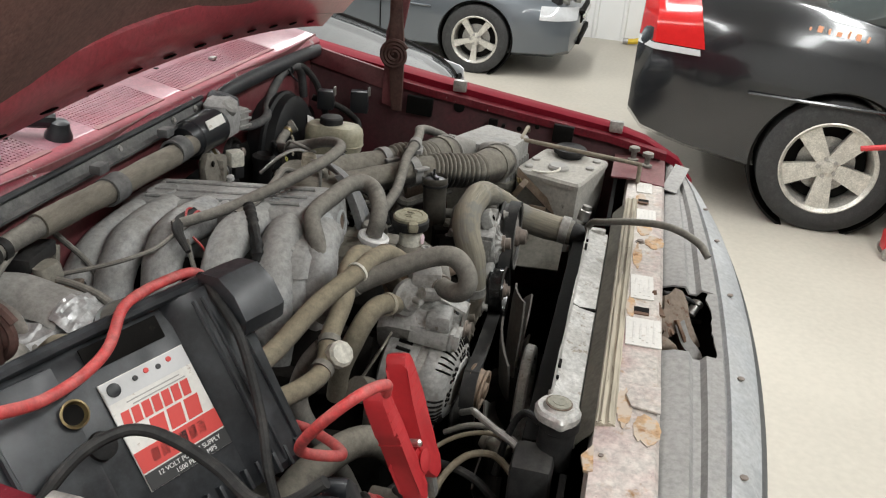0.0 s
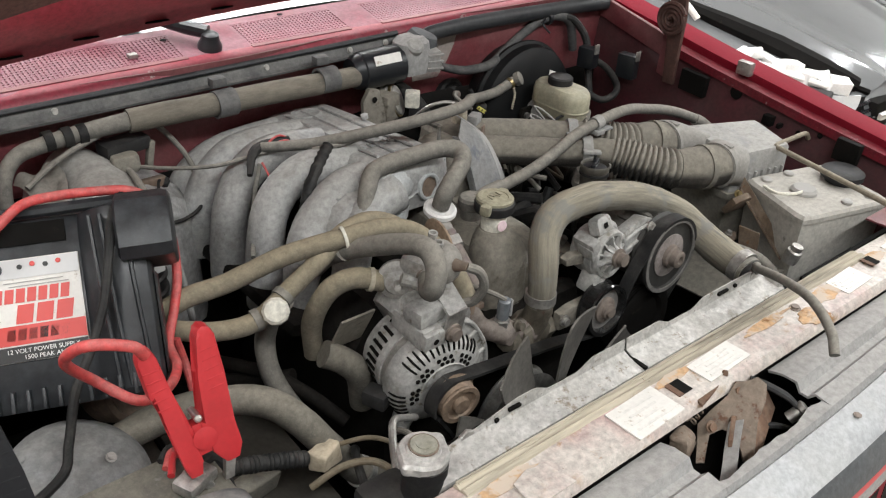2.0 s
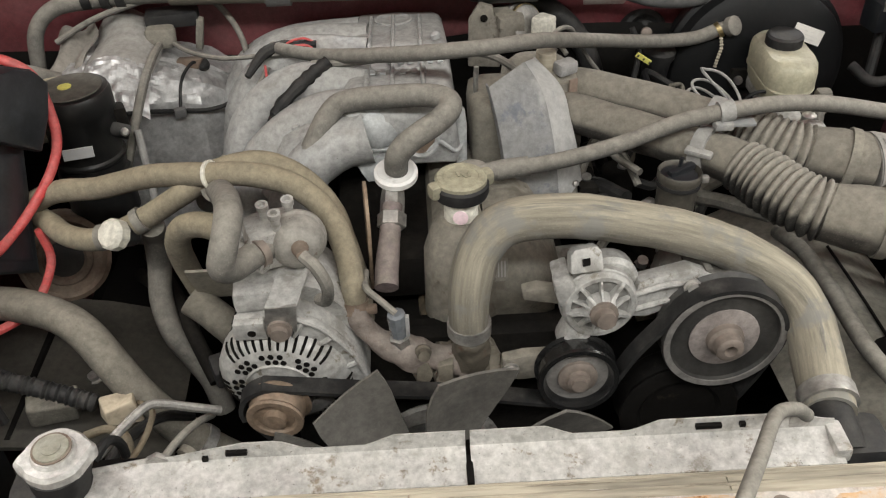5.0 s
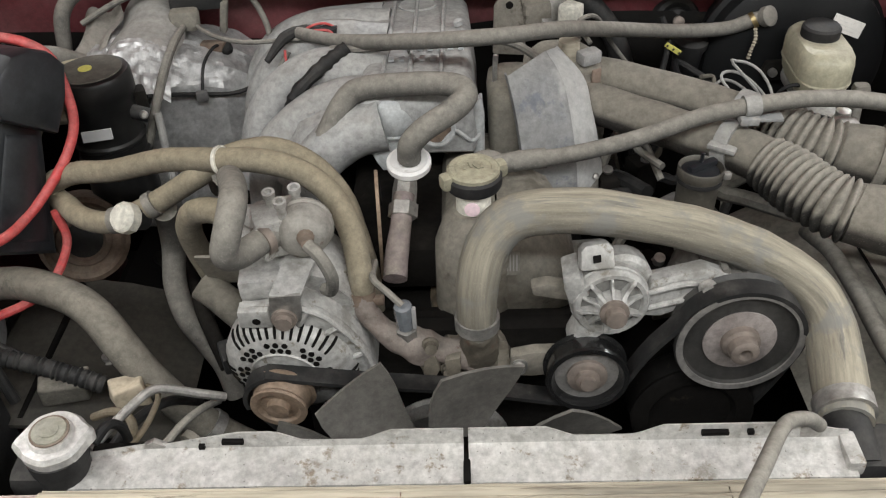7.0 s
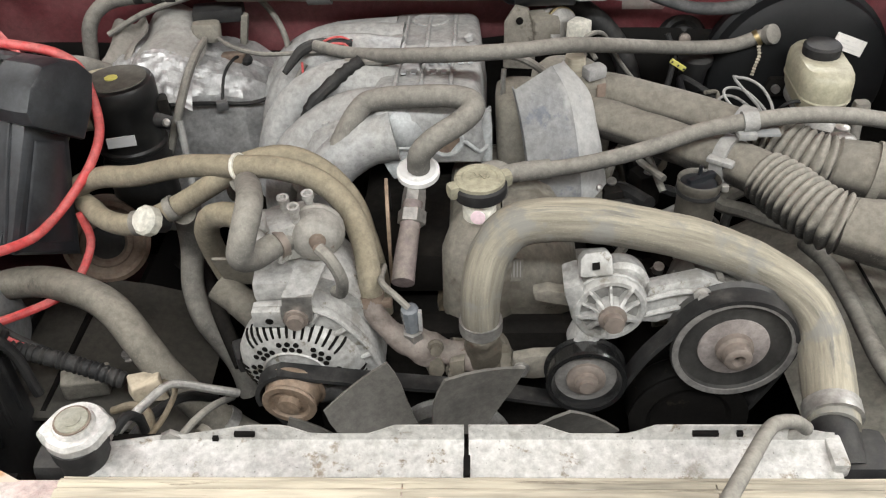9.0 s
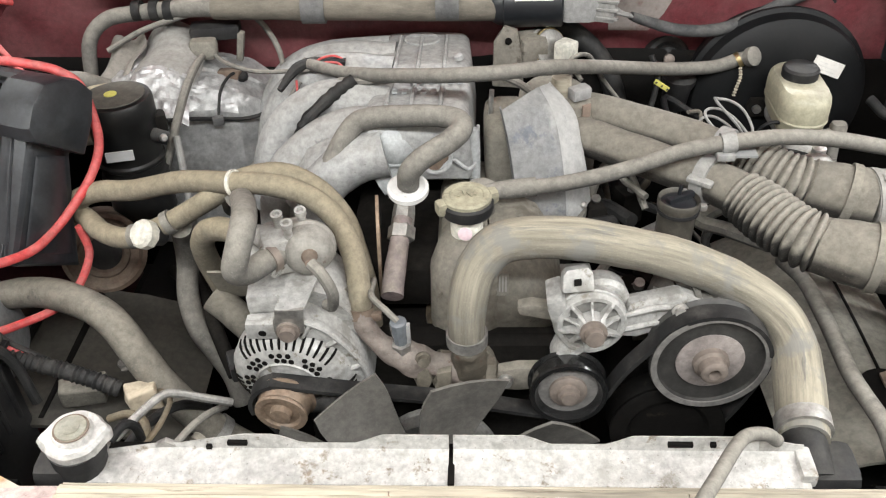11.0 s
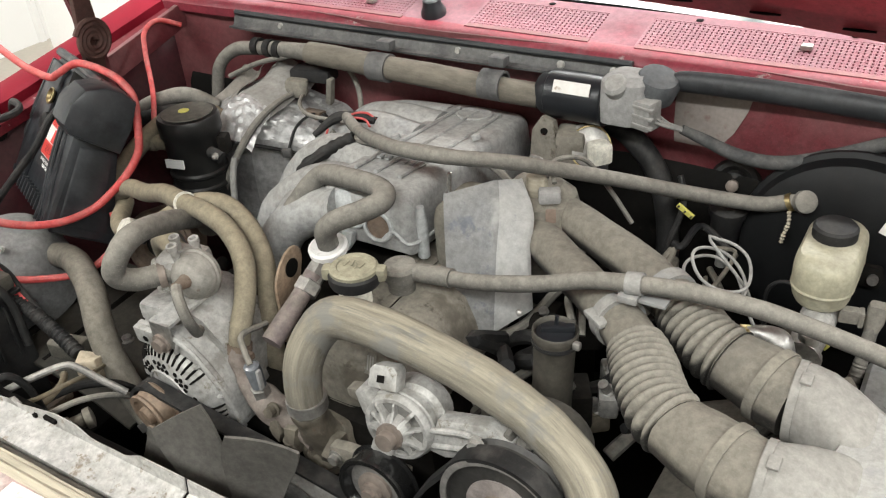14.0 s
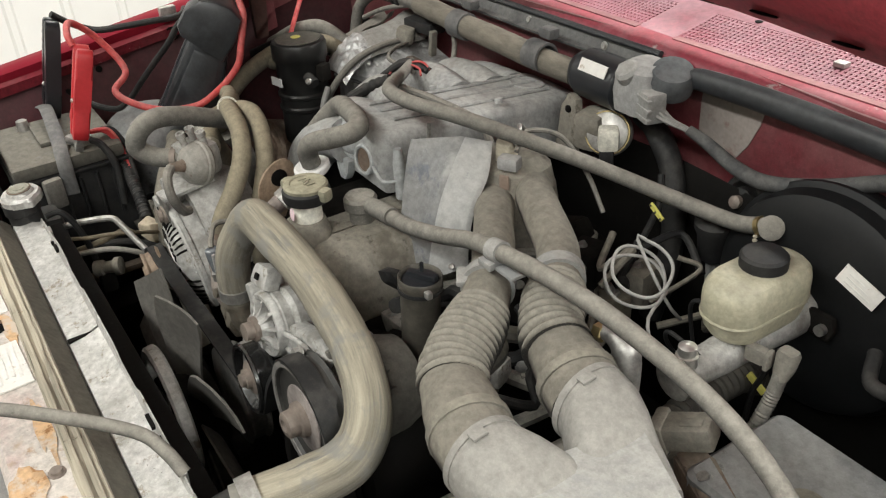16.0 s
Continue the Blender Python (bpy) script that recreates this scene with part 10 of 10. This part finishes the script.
def parked_car(name, label, colour, origin, facing, S, tall=0.0, wide=0.10, fine=0.325):
    """facing: +1 if the nose points to +y, -1 if to -y; origin: ground point under the nose's middle."""
    c = thing(name, (origin[0], origin[1] - facing * 2.2 * S, FLOOR), label, "car")
    o = Vector((*origin, FLOOR))

    def place(p):
        return o + Vector((p[0], -facing * p[1], p[2]))

    lift = tall * 0.45
    st = [(0.0, 0.55, 0.34, 0.52, 0.60, 0.45), (0.06, 0.72, 0.24, 0.58, 0.66, 0.60), (0.22, 0.82, 0.20, 0.66, 0.74, 0.66), (0.60, 0.885, 0.19, 0.74, 0.83, 0.72), (1.05, 0.90, 0.19, 0.82, 0.92, 0.74), (1.45, 0.905, 0.19, 0.88, 0.97, 0.74),
          (3.75, 0.905, 0.19, 0.92, 1.00, 0.74), (4.15, 0.90, 0.21, 0.94, 1.03, 0.72), (4.55, 0.87, 0.24, 0.93, 1.04, 0.70), (4.78, 0.80, 0.27, 0.90, 1.01, 0.62), (4.86, 0.70, 0.33, 0.70, 0.78, 0.50)]
    st = [(y, hw, zs + 1.1 * tall * max(0.0, (y - 3.95) / 0.9), zb + tall * max(0.0, min(1.0, (y - 3.2) / 1.0)), zt + tall * max(0.0, min(1.0, (y - 3.2) / 1.0)), tw) for y, hw, zs, zb, zt, tw in st]
    shell = part("body", car_body(st, S, place), colour, c)
    holes = []
    for sx in (1, -1):
        for y in (0.95, 3.85):
            holes.append(lathe(place((sx * 0.66 * S, y * S, fine * S)), (sx, 0, 0), [(0, (fine + 0.045) * S), (0.4 * S, (fine + 0.045) * S)], 40))
    cut(shell, holes)
    gl = [(1.25, 0.80, 0.90, 0.92, 0.94, 0.70), (1.95, 0.76, 0.92, 1.25, 1.36, 0.56), (2.4, 0.75, 0.92, 1.32, 1.45, 0.56), (3.2, 0.75, 0.92, 1.30, 1.43, 0.55), (3.95, 0.77, 0.93, 1.05, 1.12, 0.60), (4.15, 0.76, 0.93, 0.96, 0.99, 0.66)]
    part("cabin_glass", car_body(gl, S, place), GLASS_DARK, c, "dark tinted glasshouse")
    roof_rows = [[place((x * S, y * S, (z - 0.06 * abs(x) ** 2) * S)) for x in np.linspace(-0.55, 0.55, 7)] for y, z in ((1.92, 1.375), (2.4, 1.465), (3.2, 1.445), (3.55, 1.33))]
    part("roof", sheet(roof_rows, 0.02), colour, c)
    for sx in (1, -1):
        for y in (0.95, 3.85):
            wheel(c, place((sx * 0.895 * S, y * S, fine * S)), (sx, 0, 0), fine * S, 0.20 * S, 5, wide)
            part("arch_liner", ringlathe(place((sx * 0.64 * S, y * S, fine * S)), (sx, 0, 0), [(0, (fine + 0.03) * S), (0.22 * S, (fine + 0.03) * S), (0.22 * S, (fine + 0.042) * S), (0, (fine + 0.042) * S)], 40), GRIME_SHADE, c, "dark wheel arch")
            part("inner_wall", lathe(place((sx * 0.64 * S, y * S, fine * S)), (sx, 0, 0), [(0, (fine + 0.03) * S), (0.01, (fine + 0.03) * S)], 32), GRIME_SHADE, c)
        for name, mt, lab, ys, zs in (("tail_lamp", TAIL, "red tail lamp", (4.53, 4.845), (0.80 + lift, 1.04 + lift)), ("reverse_lamp", LENS_CLEAR, "clear lower lamp", (4.545, 4.848), (0.765 + lift, 0.795 + lift)), ("head_lamp", LENS_CLEAR, "clear head lamp", (0.03, 0.36), (0.57, 0.69))):
            rows = []
            for z in np.linspace(*zs, 6):
                lean = 0.25 * (z - zs[0]) if name != "head_lamp" else 0.0
                rows.append([place((sx * (skin(st, y, z) + 0.006) * S, (y + (0.006 if y > 2 else -0.006)) * S, z * S)) for y in np.linspace(ys[0] + lean, ys[1] - 0.12 * lean, 9)])
            part(name, sheet(rows, 0.008), mt, c, lab)
        for y in (1.9, 2.75):
            part("door_seam", tube([place((sx * 0.86 * S, y * S, 0.92 * S)), place((sx * 0.91 * S, y * S, 0.60 * S)), place((sx * 0.88 * S, y * S, 0.24 * S))], 0.005, 6), GRIME_SHADE, c)
        part("waist_strip", tube([place((sx * 0.912 * S, 1.4 * S, 0.60 * S)), place((sx * 0.914 * S, 2.6 * S, 0.62 * S)), place((sx * 0.905 * S, 4.3 * S, 0.66 * S))], 0.010, 6), colour, c)
    part("grille", box(place((0, 0.03 * S, 0.58 * S)), (0.85 * S, 0.10 * S, 0.13 * S), None, 0.02), GRIME_SHADE, c, "dark open grille")
    part("grille_bar", box(place((0, -0.015 * S, 0.58 * S)), (0.8 * S, 0.05 * S, 0.03 * S), None, 0.008), ZINC, c)
    part("bumper_slot", box(place((0, 0.02 * S, 0.36 * S)), (1.0 * S, 0.10 * S, 0.08 * S), None, 0.02), GRIME_SHADE, c)
    return c


black = parked_car("black_saloon", "black saloon car parked on the workshop floor", BLACK_PAINT, (4.49, -5.17), -1, 1.06, 0.08, 0.17, 0.335)
grey = parked_car("grey_hatchback", "slate grey car with a damaged open front", GREY_PAINT, (6.95, 0.50), -1, 0.87)
near = parked_car("silver_saloon", "graphite silver car with a scraped front parked beside the truck", SILVER_PAINT, (3.05, 0.86), -1, 0.92)


def near_at(x, y, z):
    return Vector((3.05 + 0.92 * x, 0.86 + 0.92 * y, FLOOR + 0.92 * z))


hood_rows = [[near_at(x * w, y, z + 0.03 * (1 - x * x) + (0.012 if abs(abs(x) - 0.62) < 0.1 else 0.0)) for x in np.linspace(-1, 1, 21)] for y, z, w in ((0.045, 0.668, 0.40), (0.10, 0.70, 0.47), (0.22, 0.745, 0.53), (0.60, 0.838, 0.63), (1.05, 0.925, 0.70), (1.30, 0.96, 0.735))]
part("hood", sheet(hood_rows, 0.01), SILVER_PAINT, near, "graphite hood with two raised creases")
for sx in (1, -1):
    part("hood_gap", tube([near_at(sx * 0.41, 0.045, 0.67), near_at(sx * 0.485, 0.11, 0.702), near_at(sx * 0.545, 0.23, 0.748), near_at(sx * 0.645, 0.61, 0.842), near_at(sx * 0.715, 1.06, 0.928)], 0.014, 6), GRIME_SHADE, near)
part("upper_grille", loft([[near_at(x, y, z) for x, y, z in ((-0.56, 0.075, 0.655), (0.56, 0.075, 0.655), (0.50, 0.02, 0.56), (-0.50, 0.02, 0.56))], [near_at(x, y, z) for x, y, z in ((-0.56, 0.045, 0.655), (0.56, 0.045, 0.655), (0.50, -0.012, 0.56), (-0.50, -0.012, 0.56))]]), GRIME_SHADE, near, "black mesh upper grille")
for k in range(3):
    part("grille_slat", tube([near_at(-0.53 + 0.01 * k, 0.03 - 0.018 * k, 0.635 - 0.028 * k), near_at(0, 0.012 - 0.018 * k, 0.635 - 0.028 * k), near_at(0.53 - 0.01 * k, 0.03 - 0.018 * k, 0.635 - 0.028 * k)], 0.008, 6), BLACK_PAINT, near)
part("badge_bar", tube([near_at(-0.30, 0.0, 0.60), near_at(0, -0.02, 0.60), near_at(0.30, 0.0, 0.60)], [0.012, 0.02, 0.012], 8), ZINC, near, "bright badge bar")
part("badge", prism([(-0.06, -0.045), (0.06, -0.045), (0.05, 0.045), (-0.05, 0.045)], near_at(0, -0.035, 0.60), (1, 0, 0), (0, 0, 1), 0.012, 0.004), ZINC, near, "plain bright badge shape")
part("torn_liner", crumple(box(near_at(-0.72, 0.16, 0.66), (0.10, 0.16, 0.07), Matrix.Rotation(0.3, 3, "Z"), 0.01), 0.02, 12), BLACK_DUSTY, near, "torn black plastic at the scraped lamp")
part("bare_edge", tube([near_at(-0.60, 0.10, 0.70), near_at(-0.70, 0.22, 0.735), near_at(-0.78, 0.42, 0.76), near_at(-0.83, 0.62, 0.775)], [0.010, 0.016, 0.014, 0.008], 8), STICKER, near, "pale scraped edge of the wing")
for k in range(3):
    part("hood_mark", prism([(0, 0), (0.05, 0.0), (0.045, 0.10), (0.012, 0.11)], near_at(-0.35 + 0.13 * k, 0.92 + 0.02 * k, 0.936), (1, 0.2, 0.0), (-0.2, 1, 0.2), 0.004), mat("pale_chalk_mark", (0.55, 0.52, 0.50), 0.8, bump=0), near)
shard = random.Random(11)
SHARD_WHITE = mat("broken_white_lamp_plastic", (0.72, 0.71, 0.69), 0.45, 0, var=0.15, scale=20, bump=0.1)
for k in range(9):
    u = k / 8
    q = near_at(-0.58 - 0.17 * u + shard.uniform(-0.03, 0.03), 0.10 + 0.36 * u + shard.uniform(-0.02, 0.02), 0.70 + 0.09 * u + shard.uniform(-0.015, 0.02))
    part("lamp_shard", crumple(box(q, (shard.uniform(0.06, 0.12), shard.uniform(0.05, 0.10), shard.uniform(0.03, 0.06)), Matrix.Rotation(shard.uniform(0, 3), 3, "Z") @ Matrix.Rotation(shard.uniform(-0.5, 0.5), 3, "X"), 0.008, None, 3), 0.016, 30), SHARD_WHITE, near, "broken white head lamp housing")
part("lamp_rim", tube([near_at(-0.46, 0.08, 0.70), near_at(-0.54, 0.20, 0.745), near_at(-0.60, 0.40, 0.80), near_at(-0.66, 0.62, 0.845), near_at(-0.72, 0.9, 0.90)], [0.03, 0.045, 0.045, 0.04, 0.02], 8), GRIME_SHADE, near, "black torn gap round the broken lamp")
part("bent_wire", tube([near_at(-0.76, 0.72, 0.86), near_at(-0.79, 0.78, 0.92), near_at(-0.77, 0.86, 0.93), near_at(-0.74, 0.86, 0.87)], 0.014, 8), STICKER, near, "white bent harness at the broken lamp")
part("wing_sliver", sheet([[near_at(-0.86 - 0.03 * w, 0.55 + 0.7 * u, 0.81 + 0.10 * u - 0.05 * w) for w in (0, 0.5, 1)] for u in np.linspace(0, 1, 8)], 0.01), SILVER_PAINT, near)
crash = random.Random(3)
for k in range(10):
    p = Vector((6.35 + crash.uniform(0, 0.5), 0.55 + crash.uniform(-0.05, 0.2), FLOOR + crash.uniform(0.50, 0.68)))
    part("broken_piece", box(p, (crash.uniform(0.04, 0.16), crash.uniform(0.04, 0.1), crash.uniform(0.02, 0.07)), Matrix.Rotation(crash.uniform(0, 3), 3, "Z"), 0.006), crash.choice((GRIME_SHADE, BLACK_DUSTY, STEEL)), grey)
CHALK = mat("orange_chalk_mark", (0.75, 0.36, 0.22), 0.8, bump=0)
for k in range(7):
    part("chalk_bar", box((3.572, -0.84 - 0.047 * k, 0.957 - 0.003 * k), (0.012, 0.010 + 0.014 * (k % 2), 0.040 + 0.012 * ((k * 2) % 3)), Matrix.Rotation(0.25 - 0.1 * (k % 3), 3, "X"), 0.002), CHALK, black)
rack = thing("shelf_of_mats", (-2.6, 2.2, FLOOR), "stack of dark floor mats on a low white stand", "stack")
for k in range(7):
    part("mat_sheet", box((-2.6 + 0.03 * (k % 3), 2.2, 1.0 + 0.035 * k), (0.6, 0.8, 0.02), Matrix.Rotation(0.07 * (k % 4), 3, "Z"), 0.006), BLACK_DUSTY if k % 3 else HEADER, rack)
part("stand", box((-2.6, 2.2, 0.45), (0.5, 0.7, 1.06), None, 0.01), WALL_WHITE, rack)

air_hose = thing("yellow_air_hose", (8.3, -0.1, FLOOR), "yellow air hose lying on the floor by the wall", "hose")
part("coil", tube([(8.36, 0.10, FLOOR + 0.03), (8.34, 0.0, FLOOR + 0.05), (8.36, -0.12, FLOOR + 0.11), (8.38, -0.24, FLOOR + 0.22), (8.40, -0.30, FLOOR + 0.30)], 0.03, 8), mat("yellow_rubber", (0.62, 0.42, 0.03), 0.5, bump=0.02), air_hose)
part("end", lathe((8.36, 0.10, FLOOR + 0.03), (0, 1, 0), [(0, 0.034), (0.05, 0.034), (0.055, 0.02)], 12), STEEL, air_hose)
jack = thing("red_floor_jack", (3.34, -1.46, FLOOR), "red steel floor jack with a bar beside the black car", "jack")
part("body", box((3.34, -1.50, FLOOR + 0.09), (0.10, 0.22, 0.10), None, 0.012), RED_PLASTIC, jack)
part("post", box((3.35, -1.43, FLOOR + 0.20), (0.05, 0.05, 0.34), None, 0.008), RED_PLASTIC, jack)
part("bar", tube([(3.35, -1.43, FLOOR + 0.36), (3.385, -1.40, 0.44), (3.39, -1.34, 0.475), (3.39, -1.18, 0.447)], 0.014, 10), RED_PLASTIC, jack)
for y in (-1.42, -1.58):
    for x in (3.285, 3.395):
        part("wheel", lathe((x, y, FLOOR + 0.035), (1, 0, 0), [(-0.012, 0.02), (-0.012, 0.034), (0.012, 0.034), (0.012, 0.02)], 16), STEEL, jack)
